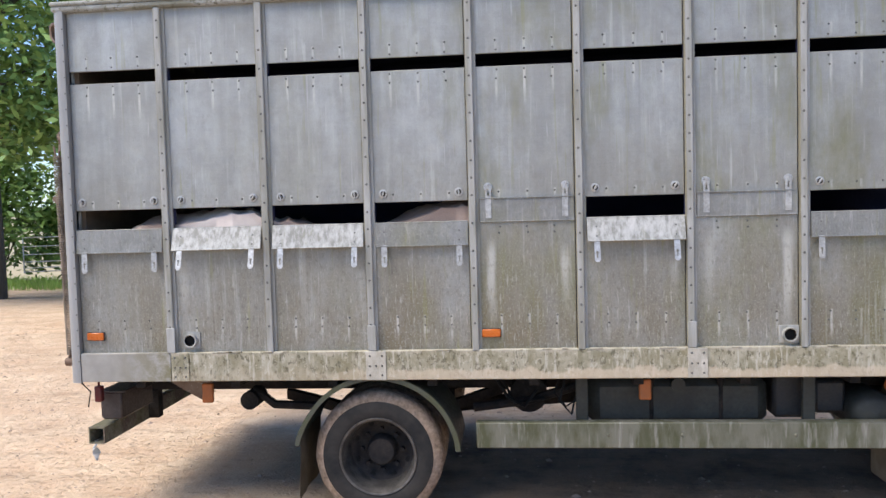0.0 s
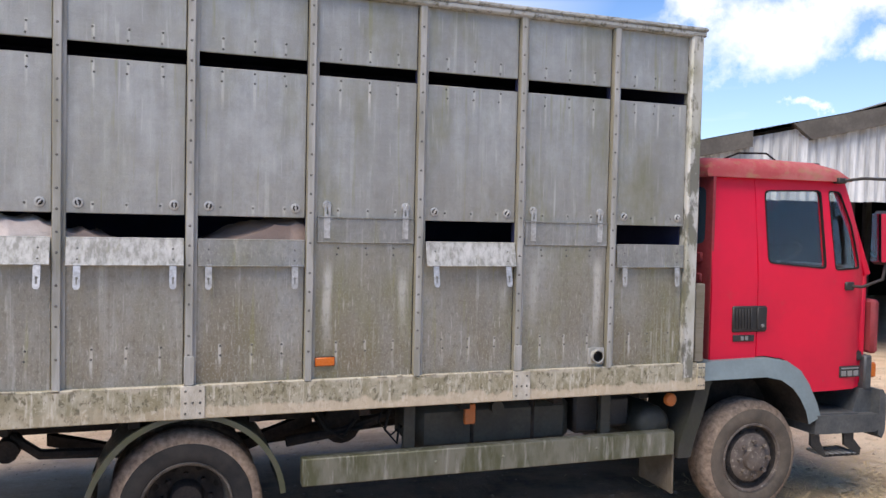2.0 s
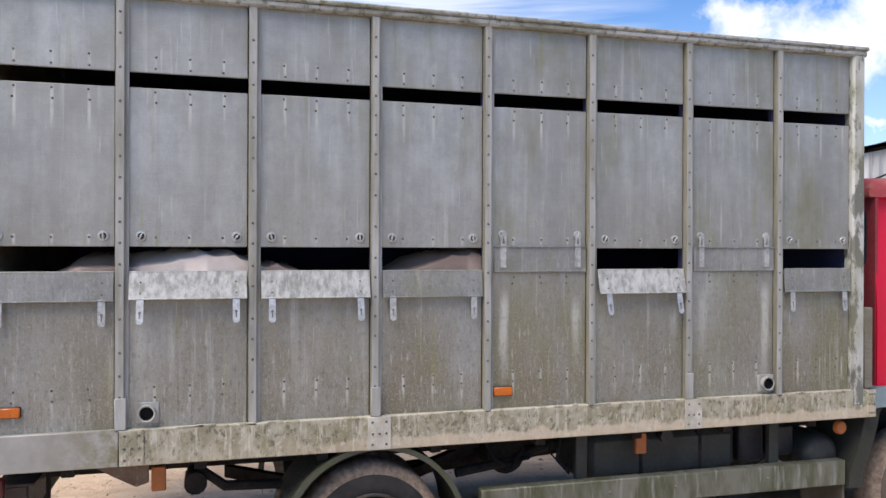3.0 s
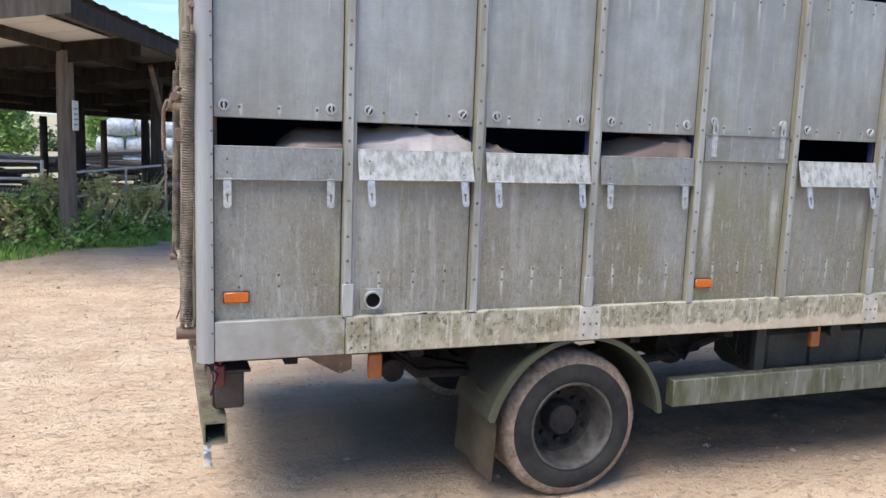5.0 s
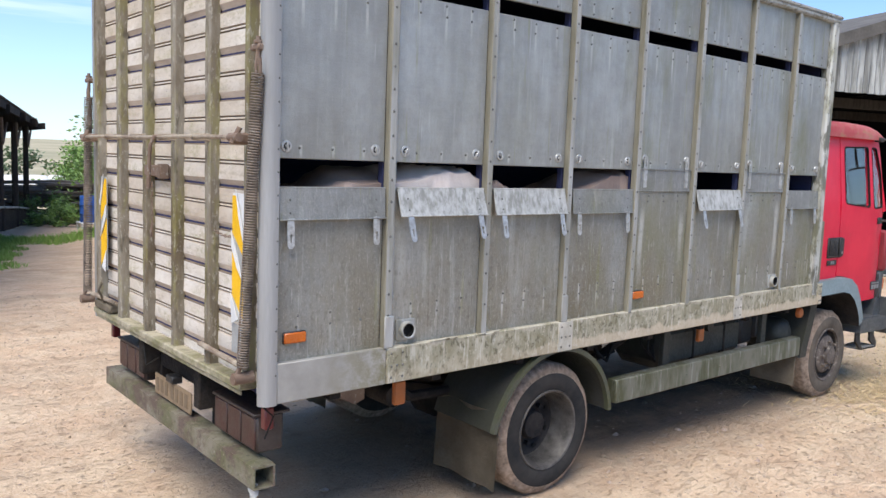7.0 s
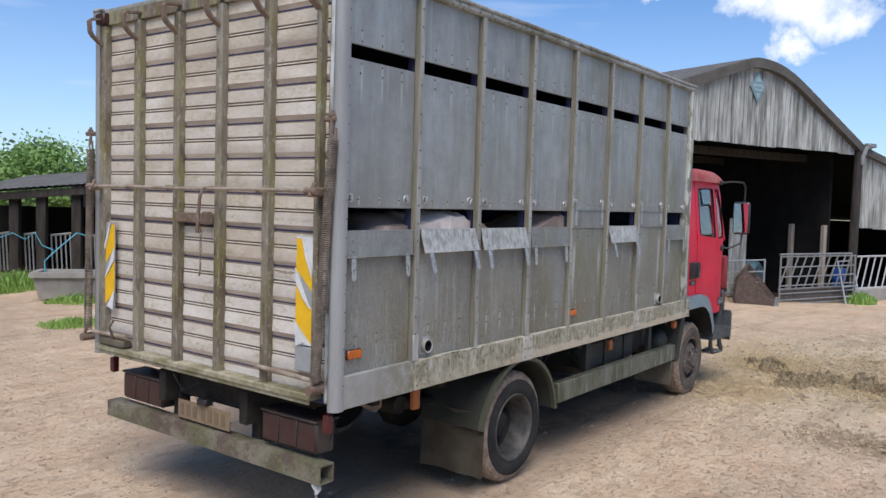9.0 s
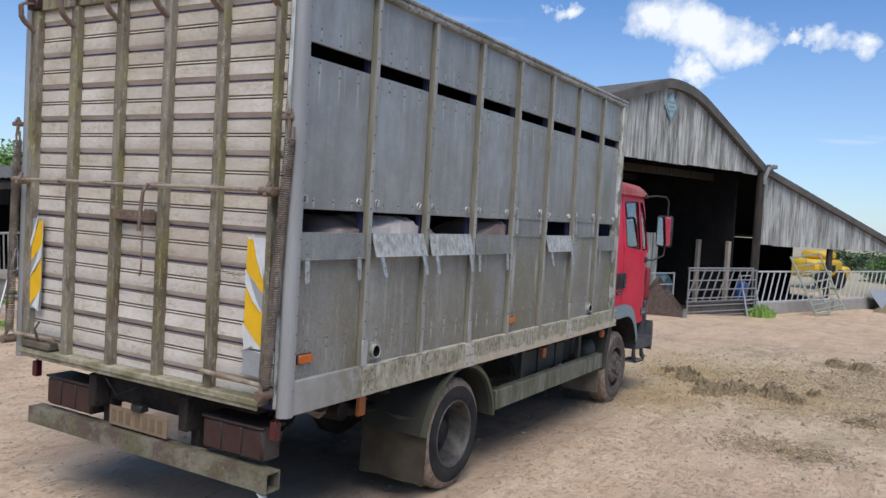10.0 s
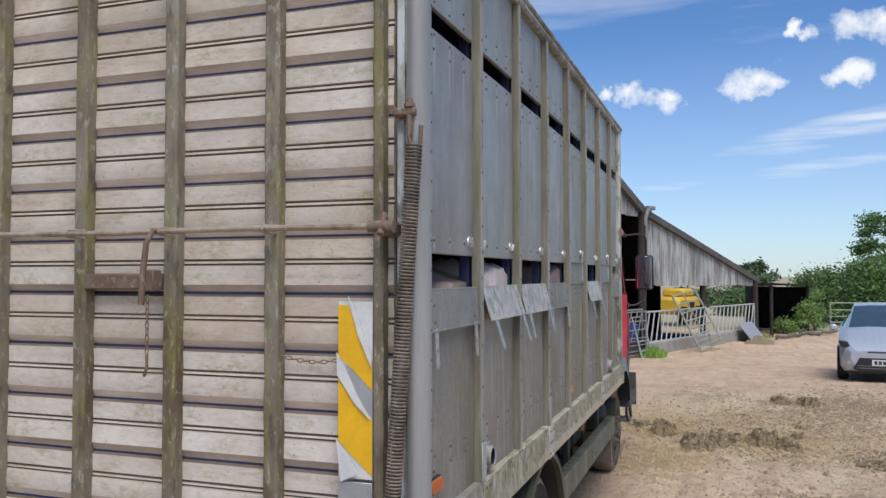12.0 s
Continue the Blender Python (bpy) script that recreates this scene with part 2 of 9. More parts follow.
def alu_panel(name, base, streak, algae, algae_amount, metal=0.3, rough=0.5):
    """Weathered sheet: cloudy oxide, tall rain streaks, brown algae low down, lime runs below the straps, specks."""
    k = Mat(name, rough, metal)
    cloud = k.noise(1.5, (1, 1, 0.7), 6, 0.62, True, 0.34, 0.68)
    c = k.mix(cloud, base, streak)
    v1 = k.noise(3.0, (4.5, 4.5, 0.22), 5, 0.6, True, 0.36, 0.70)
    c = k.mix(k.mul(v1, 0.38), c, tuple(v * 0.62 for v in streak))
    blot = k.noise(6.5, (1, 1, 0.8), 7, 0.72, True, 0.40, 0.62)
    c = k.mix(k.mul(blot, 0.40), c, tuple(v * 0.66 for v in streak))
    brushed = k.noise(16.0, (0.5, 0.5, 9.0), 4, 0.7, True, 0.40, 0.64)
    c = k.mix(k.mul(brushed, 0.05), c, tuple(min(v * 1.35, 1) for v in base))
    low = k.remap(k.axis(2), 2.3, 1.1, 0.03, 1.0)
    tan = k.noise(1.6, (1.3, 1.3, 0.5), 6, 0.65, True, 0.28, 0.60)
    c = k.mix(k.mul(k.mul(low, tan), algae_amount), c, algae)
    green = k.noise(1.7, (1.5, 1.5, 0.55), 6, 0.68, True, 0.50, 0.68)
    fwd = k.remap(k.axis(0), 1.0, 3.0, 0.2, 1.0)
    c = k.mix(k.mul(k.mul(green, fwd), 0.62), c, (0.20, 0.195, 0.085))
    # lime runs under the strap ends, widening downward
    wob = k.noise(5.0, (1, 1, 0.6), 4, 0.6, False)
    for x0, z0, z1, amount in ((2.545, 1.70, 1.16, 0.9), (2.968, 1.66, 1.22, 0.75), (3.575, 1.60, 1.30, 0.6), (3.772, 1.70, 1.20, 0.45), (4.195, 1.74, 1.10, 0.85), (4.79, 1.62, 1.30, 0.45), (1.785, 1.55, 1.20, 0.35), (0.70, 1.6, 1.15, 0.3)):
        d = k.n("ShaderNodeMath")
        d.operation = "SUBTRACT"
        k.l(k.axis(0), d.inputs[0])
        d.inputs[1].default_value = x0 - 0.02
        w2 = k.n("ShaderNodeMath")
        w2.operation = "MULTIPLY_ADD"
        k.l(wob, w2.inputs[0])
        w2.inputs[1].default_value = -0.05
        k.l(d.outputs[0], w2.inputs[2])
        ab = k.n("ShaderNodeMath")
        ab.operation = "ABSOLUTE"
        k.l(w2.outputs[0], ab.inputs[0])
        across = k.remap(ab.outputs[0], 0.034, 0.010)
        up = k.mul(k.remap(k.axis(2), z0, z0 - 0.1), k.remap(k.axis(2), z1, z1 + 0.3))
        c = k.mix(k.mul(k.mul(across, up), amount * 0.9), c, (0.58, 0.575, 0.53))
    # short pale runs below each rivet
    turn = k.n("ShaderNodeMath")
    turn.operation = "MULTIPLY_ADD"
    k.l(k.axis(0), turn.inputs[0])
    turn.inputs[1].default_value, turn.inputs[2].default_value = 1 / 0.6115, 0.1 - 0.768 / 0.6115 + 4
    share = k.n("ShaderNodeMath")
    share.operation = "FRACT"
    k.l(turn.outputs[0], share.inputs[0])
    runs = None
    for ph in (0.1, 0.361, 0.622):
        gap = k.n("ShaderNodeMath")
        gap.operation = "SUBTRACT"
        k.l(share.outputs[0], gap.inputs[0])
        gap.inputs[1].default_value = ph
        ab = k.n("ShaderNodeMath")
        ab.operation = "ABSOLUTE"
        k.l(gap.outputs[0], ab.inputs[0])
        one = k.remap(ab.outputs[0], 0.016, 0.006)
        if runs is None:
            runs = one
        else:
            mx = k.n("ShaderNodeMath")
            mx.operation = "MAXIMUM"
            k.l(runs, mx.inputs[0])
            k.l(one, mx.inputs[1])
            runs = mx.outputs[0]
    span = None
    for zlo, zhi in ((2.745, 2.83), (2.44, 2.66), (1.912, 1.97), (1.07, 1.25)):
        one = k.mul(k.remap(k.axis(2), zlo, zlo + 0.5 * (zhi - zlo)), k.remap(k.axis(2), zhi + 0.004, zhi - 0.004))
        if span is None:
            span = one
        else:
            mx = k.n("ShaderNodeMath")
            mx.operation = "MAXIMUM"
            k.l(span, mx.inputs[0])
            k.l(one, mx.inputs[1])
            span = mx.outputs[0]
    broken = k.noise(9.0, (3, 3, 0.6), 3, 0.6, False, 0.36, 0.60)
    c = k.mix(k.mul(k.mul(k.mul(runs, span), broken), 0.9), c, (0.56, 0.55, 0.50))
    drip = k.noise(7.0, (3.4, 3.4, 0.10), 4, 0.6, True, 0.57, 0.70)
    cut = k.noise(2.0, (1, 1, 1.1), 3, 0.5, True, 0.42, 0.58)
    c = k.mix(k.mul(k.mul(drip, cut), 0.48), c, (0.55, 0.55, 0.51))
    moss = k.noise(9.0, (3.0, 3.0, 0.16), 4, 0.6, True, 0.60, 0.72)
    c = k.mix(k.mul(moss, 0.52), c, (0.27, 0.27, 0.11))
    dash = k.noise(42.0, (1.6, 1.6, 0.22), 3, 0.6, False, 0.60, 0.68)
    c = k.mix(k.mul(k.mul(dash, low), 0.75), c, (0.50, 0.49, 0.44))
    speck = k.noise(60.0, (1, 1, 0.45), 3, 0.6, False, 0.52, 0.66)
    c = k.mix(k.mul(k.mul(speck, low), 0.42), c, tuple(v * 0.5 for v in algae))
    bead = k.noise(110.0, (1, 1, 0.7), 3, 0.65, False, 0.54, 0.64)
    c = k.mix(k.mul(k.mul(bead, low), 0.5), c, (0.47, 0.45, 0.40))
    grit = k.noise(190.0, (1, 1, 1), 3, 0.7, False, 0.42, 0.62)
    c = k.mix(k.mul(grit, 0.22), c, tuple(v * 0.45 for v in streak))
    scratch = k.noise(4.0, (14, 14, 0.9), 2, 0.5, True, 0.66, 0.74)
    c = k.mix(k.mul(scratch, 0.25), c, (0.60, 0.60, 0.58))
    k.color(c)
    k.rough(cloud, rough - 0.08, rough + 0.14)
    wav = k.noise(2.3, (1, 1, 0.6), 3, 0.5, True)
    k.bump(k.mix(0.12, wav, grit), 0.30, 0.022)
    return k.m


# Paler than the grey flaps: the sky's reflection is put into the colour.
def flap_mat():
    k = Mat("blotched alloy flap, sky glare painted in", 0.6, 0.15)
    big = k.noise(30, (1, 1, 0.5), 6, 0.72, True, 0.40, 0.60)
    c = k.mix(big, (0.45, 0.45, 0.43), (0.24, 0.24, 0.215))
    st = k.noise(7, (4, 4, 0.5), 4, 0.6, True, 0.5, 0.66)
    c = k.mix(k.mul(st, 0.6), c, (0.55, 0.55, 0.53))
    gr = k.noise(9, (3, 3, 0.8), 4, 0.6, True, 0.58, 0.7)
    c = k.mix(k.mul(gr, 0.5), c, (0.27, 0.27, 0.19))
    k.color(c)
    k.bump(k.noise(40), 0.15, 0.003)
    return k.m


M = {}
M["alu"] = alu_panel("weathered aluminium", (0.465, 0.475, 0.46), (0.30, 0.305, 0.29), (0.205, 0.175, 0.115), 0.95, 0.42, 0.44)
M["alu_flap"] = alu_panel("scuffed aluminium flap", (0.36, 0.37, 0.37), (0.24, 0.245, 0.24), (0.21, 0.20, 0.15), 0.4)
M["flap_glare"] = flap_mat()
M["joint"] = simple("crusted white joint cover", (0.56, 0.53, 0.46), (0.32, 0.295, 0.235), 16, 0.8, 0, 0.4, (1, 1, 0.6))
M["alu_post"] = simple("grey aluminium post", (0.42, 0.42, 0.405), (0.24, 0.236, 0.195), 7, 0.6, 0.15, 0.15, (3, 3, 0.35), True)
M["alu_corner"] = simple("pale aluminium corner", (0.345, 0.345, 0.34), (0.25, 0.245, 0.235), 3, 0.5, 0.2, 0.05, (3, 3, 0.3))
M["strap"] = simple("galvanised strap", (0.56, 0.56, 0.55), (0.30, 0.29, 0.27), 45, 0.45, 0.6, 0.1)
M["red_lamp"] = simple("red lamp lens", (0.13, 0.012, 0.016), (0.08, 0.018, 0.018), 18, 0.35, 0, 0)
M["rivet"] = simple("dark rivet", (0.055, 0.055, 0.052), (0.20, 0.195, 0.18), 90, 0.5, 0.3, 0)


def base_clean_mat():
    k = Mat("bare aluminium base rail", 0.55, 0.2)
    big = k.noise(6.0, (1, 1, 1), 5, 0.6, False, 0.36, 0.66)
    c = k.mix(big, (0.38, 0.37, 0.345), (0.29, 0.28, 0.255))
    fwd = k.remap(k.axis(0), 0.22, 0.62)
    algae = k.noise(9.0, (1, 1, 1.2), 7, 0.72, False, 0.40, 0.56)
    c = k.mix(k.mul(k.mul(algae, fwd), 0.9), c, (0.19, 0.175, 0.10))
    k.color(c)
    k.bump(k.noise(60), 0.15, 0.003)
    return k.m


M["base_clean"] = base_clean_mat()


def base_rail_mat():
    k = Mat("mud-caked base rail", 0.85)
    big = k.noise(13.0, (1, 1, 0.7), 7, 0.74, False, 0.43, 0.58)
    c = k.mix(k.mul(big, 0.75), (0.37, 0.345, 0.265), (0.205, 0.19, 0.12))
    green = k.noise(2.0, (1, 1, 1), 5, 0.6, False, 0.50, 0.64)
    c = k.mix(k.mul(green, 0.55), c, (0.225, 0.195, 0.115))
    vert = k.noise(12.0, (4, 4, 0.6), 4, 0.6, False, 0.54, 0.66)
    c = k.mix(k.mul(vert, 0.75), c, (0.50, 0.475, 0.40))
    spot = k.noise(48.0, (1, 1, 0.6), 4, 0.65, False, 0.56, 0.62)
    c = k.mix(k.mul(spot, 0.7), c, (0.10, 0.09, 0.06))
    edge = k.noise(6.0, (1, 1, 0.2), 6, 0.7, False, 0.0, 1.0)
    height = k.n("ShaderNodeMath")
    height.operation = "MULTIPLY_ADD"
    k.l(edge, height.inputs[0])
    height.inputs[1].default_value = -0.16
    k.l(k.axis(2), height.inputs[2])
    cake = k.remap(height.outputs[0], 0.858, 0.845)
    fwd = k.remap(k.axis(0), 1.4, 2.2, 0.3, 1.0)
    c = k.mix(k.mul(k.mul(cake, fwd), 0.65), c, (0.55, 0.46, 0.35))
    chip = k.noise(26.0, (1, 1, 0.8), 6, 0.72, False, 0.58, 0.63)
    c = k.mix(k.mul(chip, 0.55), c, (0.56, 0.52, 0.43))
    cap = k.remap(height.outputs[0], 0.955, 0.965)
    c = k.mix(k.mul(cap, 0.6), c, (0.46, 0.42, 0.34))
    k.color(c)
    fine = k.noise(55, (1, 1, 1), 3, 0.6)
    k.bump(k.mix(0.5, big, fine), 0.5, 0.006)
    return k.m


M["base"] = base_rail_mat()
M["timber"] = simple("mossy grey timber", (0.22, 0.195, 0.155), (0.13, 0.12, 0.075), 4, 0.85, 0, 0.4, (0.5, 4, 4))


def plank_mat():
    k = Mat("cream ramp plank", 0.6, 0.1)
    big = k.noise(2.6, (1, 1.2, 2.0), 6, 0.65, True, 0.36, 0.66)
    c = k.mix(big, (0.72, 0.655, 0.57), (0.55, 0.465, 0.375))
    tone = k.mix(k.mul(k.rand(), 0.5), c, (0.72, 0.70, 0.67))
    stain = k.noise(6.0, (1, 0.7, 3.0), 6, 0.7, True, 0.56, 0.72)
    c = k.mix(k.mul(stain, 0.7), tone, (0.31, 0.25, 0.15))
    # Brown mottling, stronger towards the top of the ramp.
    top_brown = k.mul(k.noise(1.4, (1, 1, 1.2), 6, 0.68, False, 0.40, 0.62), k.remap(k.axis(2), 1.2, 3.0, 0.25, 0.8))
    c = k.mix(k.mul(top_brown, 0.65), c, (0.40, 0.34, 0.24))
    moss = k.mul(k.noise(3.4, (1, 1, 2.4), 7, 0.72, False, 0.52, 0.66), k.noise(30, (1, 0.8, 1.4), 4, 0.7, False, 0.40, 0.60))
    c = k.mix(k.mul(moss, 0.75), c, (0.30, 0.27, 0.11))
    spot = k.noise(85, (1, 1, 1), 3, 0.6, True, 0.66, 0.70)
    c = k.mix(k.mul(spot, 0.7), c, (0.16, 0.12, 0.08))
    fine = k.noise(60, (1, 0.4, 1), 3, 0.6, False, 0.4, 0.7)
    c = k.mix(k.mul(fine, 0.22), c, (0.34, 0.28, 0.21))
    k.color(c)
    k.bump(fine, 0.2, 0.003)
    return k.m


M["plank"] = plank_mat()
# Undersides and recesses: brown grime, with their shade put into the colour too.
M["plank_under"] = simple("grimed plank underside, shade painted in", (0.50, 0.415, 0.335), (0.33, 0.26, 0.20), 7, 0.75, 0, 0.2, (1, 0.5, 2), True)
M["plank_edge"] = simple("brown plank recess, shade painted in", (0.20, 0.155, 0.12), (0.11, 0.085, 0.062), 9, 0.8, 0, 0.2, (1, 0.4, 1))


def rib_mat():
    k = Mat("mossy ramp rib", 0.85)
    big = k.noise(2.2, (2, 2, 0.7), 6, 0.66, True, 0.38, 0.64)
    c = k.mix(big, (0.27, 0.245, 0.20), (0.125, 0.098, 0.065))
    green = k.noise(5.0, (2, 2, 0.5), 6, 0.7, True, 0.50, 0.60)
    c = k.mix(k.mul(green, 0.45), c, (0.235, 0.22, 0.065))
    flake = k.noise(48, (1, 1, 0.4), 5, 0.7, False, 0.57, 0.62)
    c = k.mix(k.mul(flake, 0.38), c, (0.50, 0.48, 0.41))
    dark = k.noise(18, (1, 1, 0.3), 4, 0.65, True, 0.56, 0.66)
    c = k.mix(k.mul(dark, 0.6), c, (0.075, 0.065, 0.045))
    k.color(c)
    k.bump(k.noise(40, (1, 1, 0.3), 4, 0.6), 0.45, 0.006)
    return k.m


M["rib"] = rib_mat()


def rust_mat(name="rusty steel", a=(0.16, 0.105, 0.075), b=(0.23, 0.17, 0.13)):
    k = Mat(name, 0.8, 0.2)
    big = k.noise(9, (1, 1, 1), 6, 0.66, False, 0.36, 0.64)
    c = k.mix(big, a, b)
    fl = k.noise(40, (1, 1, 1), 3, 0.6, False, 0.58, 0.68)
    c = k.mix(k.mul(fl, 0.6), c, (0.36, 0.33, 0.28))
    k.color(c)
    k.bump(k.noise(60, (1, 1, 1), 4, 0.6), 0.4, 0.004)
    return k.m


M["rust"] = rust_mat()
M["spring"] = rust_mat("oiled rusty spring", (0.075, 0.060, 0.048), (0.26, 0.21, 0.165))
M["chassis"] = simple("dirty black chassis steel", (0.018, 0.017, 0.017), (0.05, 0.042, 0.036), 7, 0.85, 0.1, 0.3)
M["tank"] = simple("dusty grey fuel tank", (0.045, 0.048, 0.041), (0.025, 0.026, 0.023), 5, 0.6, 0.3, 0.15)
M["rubber"] = simple("dusty rubber mudflap", (0.17, 0.145, 0.11), (0.10, 0.085, 0.062), 6, 0.9, 0, 0.3)
M["guard"] = simple("weathered grey mudguard", (0.050, 0.049, 0.045), (0.038, 0.042, 0.028), 5, 0.5, 0, 0.15)
M["guard_lip"] = simple("algae-tinted guard lip", (0.062, 0.066, 0.050), (0.050, 0.058, 0.022), 7, 0.5, 0, 0.2)
M["interior"] = simple("navy lorry interior, dimness painted in", (0.050, 0.054, 0.115), (0.034, 0.038, 0.085), 3, 0.9, 0, 0.1)


def tyre_mat():
    k = Mat("muddy tyre", 0.9)
    r = k.noise(4.0, (1, 1, 1), 5, 0.65, True, 0.35, 0.65)
    c = k.mix(r, (0.017, 0.018, 0.020), (0.045, 0.042, 0.039))
    k.color(c)
    k.bump(k.noise(50, (1, 1, 1), 3, 0.6), 0.3, 0.003)
    return k.m


M["tyre"] = tyre_mat()
M["tyre_mud"] = simple("mud-dusted tyre", (0.15, 0.125, 0.10), (0.08, 0.07, 0.06), 7, 0.95, 0, 0.4, (1, 1, 1), True)
M["tread"] = simple("mud-caked tread", (0.52, 0.40, 0.31), (0.20, 0.155, 0.12), 34, 0.95, 0, 0.8, (1, 1, 1), True, 0.01)
M["rim"] = simple("dirty steel rim", (0.14, 0.13, 0.12), (0.025, 0.024, 0.023), 13, 0.5, 0.4, 0.4)
M["rim_dark"] = simple("dark hub", (0.022, 0.022, 0.024), (0.06, 0.052, 0.046), 12, 0.7, 0.2, 0.2)


def red_paint():
    k = Mat("faded red cab paint", 0.42)
    big = k.noise(2.0, (1, 1, 1), 5, 0.6, False, 0.35, 0.7)
    c = k.mix(big, (0.66, 0.006, 0.040), (0.54, 0.009, 0.038))
    dirt = k.noise(7, (1, 1, 1), 6, 0.7, False, 0.62, 0.72)
    low = k.remap(k.axis(2), 1.25, 0.95, 0.12, 1.0)
    dirt = k.remap(dirt, 0, 0.6)
    c = k.mix(k.mul(k.mul(dirt, low), 0.8), c, (0.20, 0.11, 0.07))
    k.color(c)
    k.rough(big, 0.38, 0.52)
    k.bump(k.noise(1.6, (1, 1, 1), 3, 0.5), 0.25, 0.03)
    k.b.inputs["Specular IOR Level"].default_value = 0.3
    return k.m


M["red"] = red_paint()


def roof_red():
    k = Mat("mossy faded red roof", 0.75)
    big = k.noise(4, (1, 1, 1), 6, 0.66, False, 0.4, 0.62)
    c = k.mix(big, (0.36, 0.055, 0.06), (0.42, 0.13, 0.12))
    moss = k.noise(9, (1, 1, 2), 5, 0.66, False, 0.52, 0.64)
    c = k.mix(k.mul(moss, 0.5), c, (0.26, 0.20, 0.09))
    k.color(c)
    k.bump(k.noise(60), 0.2, 0.003)
    return k.m


M["red_roof"] = roof_red()
M["red_dark"] = simple("dull dark red cab back", (0.30, 0.035, 0.045), (0.20, 0.035, 0.038), 5, 0.7, 0, 0.1)
M["blue_grey"] = simple("blue-grey plastic arch", (0.19, 0.245, 0.26), (0.145, 0.18, 0.19), 4, 0.5, 0, 0.08)
M["plastic"] = simple("black plastic", (0.014, 0.014, 0.016), (0.03, 0.029, 0.027), 9, 0.55, 0, 0.08)
M["seal"] = simple("black rubber seal", (0.012, 0.012, 0.012), (0.02, 0.02, 0.02), 20, 0.7, 0, 0)
M["orange"] = simple("orange lens", (0.56, 0.13, 0.012), (0.44, 0.10, 0.012), 14, 0.3, 0, 0.05)
M["red_lens"] = simple("dirty red lens", (0.048, 0.013, 0.012), (0.05, 0.035, 0.03), 18, 0.45, 0, 0.1)
M["tail"] = simple("muddy tail lamp glass", (0.035, 0.021, 0.019), (0.06, 0.048, 0.041), 7, 0.5, 0, 0.1)
M["yellow"] = simple("faded reflective yellow", (0.86, 0.50, 0.008), (0.74, 0.42, 0.01), 10, 0.45, 0, 0.05)
M["white_sheet"] = simple("peeling white backing", (0.74, 0.74, 0.73), (0.56, 0.57, 0.57), 10, 0.6, 0, 0.05)
M["grey_sheet"] = simple("grey metal backing", (0.40, 0.42, 0.43), (0.33, 0.35, 0.36), 10, 0.45, 0.3, 0.05)
M["plate_yellow"] = simple("mud-stained number plate", (0.30, 0.21, 0.125), (0.20, 0.145, 0.09), 12, 0.7, 0, 0.1)
M["plate_dark"] = simple("faded plate lettering bar", (0.20, 0.145, 0.09), (0.15, 0.11, 0.07), 20, 0.8, 0, 0)
M["badge"] = simple("grey badge", (0.22, 0.22, 0.22), (0.16, 0.16, 0.16), 20, 0.5, 0, 0)


# Pale and brown skin tones for the sheet that replaces the animals.
def hide_mat():
    k = Mat("pale and brown hide stand-in", 0.7)
    big = k.noise(2.0, (1, 1, 1), 5, 0.6, False, 0.4, 0.6)
    pale = k.mix(big, (0.68, 0.60, 0.54), (0.52, 0.43, 0.38))
    brown = k.mix(big, (0.36, 0.27, 0.22), (0.24, 0.175, 0.145))
    d = k.n("ShaderNodeMath")
    d.operation = "SUBTRACT"
    k.l(k.axis(0), d.inputs[0])
    d.inputs[1].default_value = 0.97
    ab = k.n("ShaderNodeMath")
    ab.operation = "ABSOLUTE"
    k.l(d.outputs[0], ab.inputs[0])
    k.color(k.mix(k.remap(ab.outputs[0], 0.27, 0.33), pale, brown))
    k.bump(k.noise(9, (1, 1, 1), 5, 0.65), 0.4, 0.03)
    return k.m


M["cloth"] = hide_mat()


def glass_mat(name, tint=(0.9, 0.95, 0.95), rough=0.02):
    k = Mat(name, rough)
    k.b.inputs["Base Color"].default_value = rgba(tint)
    k.b.inputs["Transmission Weight"].default_value = 1.0
    k.b.inputs["IOR"].default_value = 1.45
    return k.m


M["glass"] = glass_mat("window glass", (0.84, 0.88, 0.88))
km = Mat("mirror glass", 0.03, 1.0)
km.color((0.8, 0.8, 0.8))
M["mirror"] = km.m


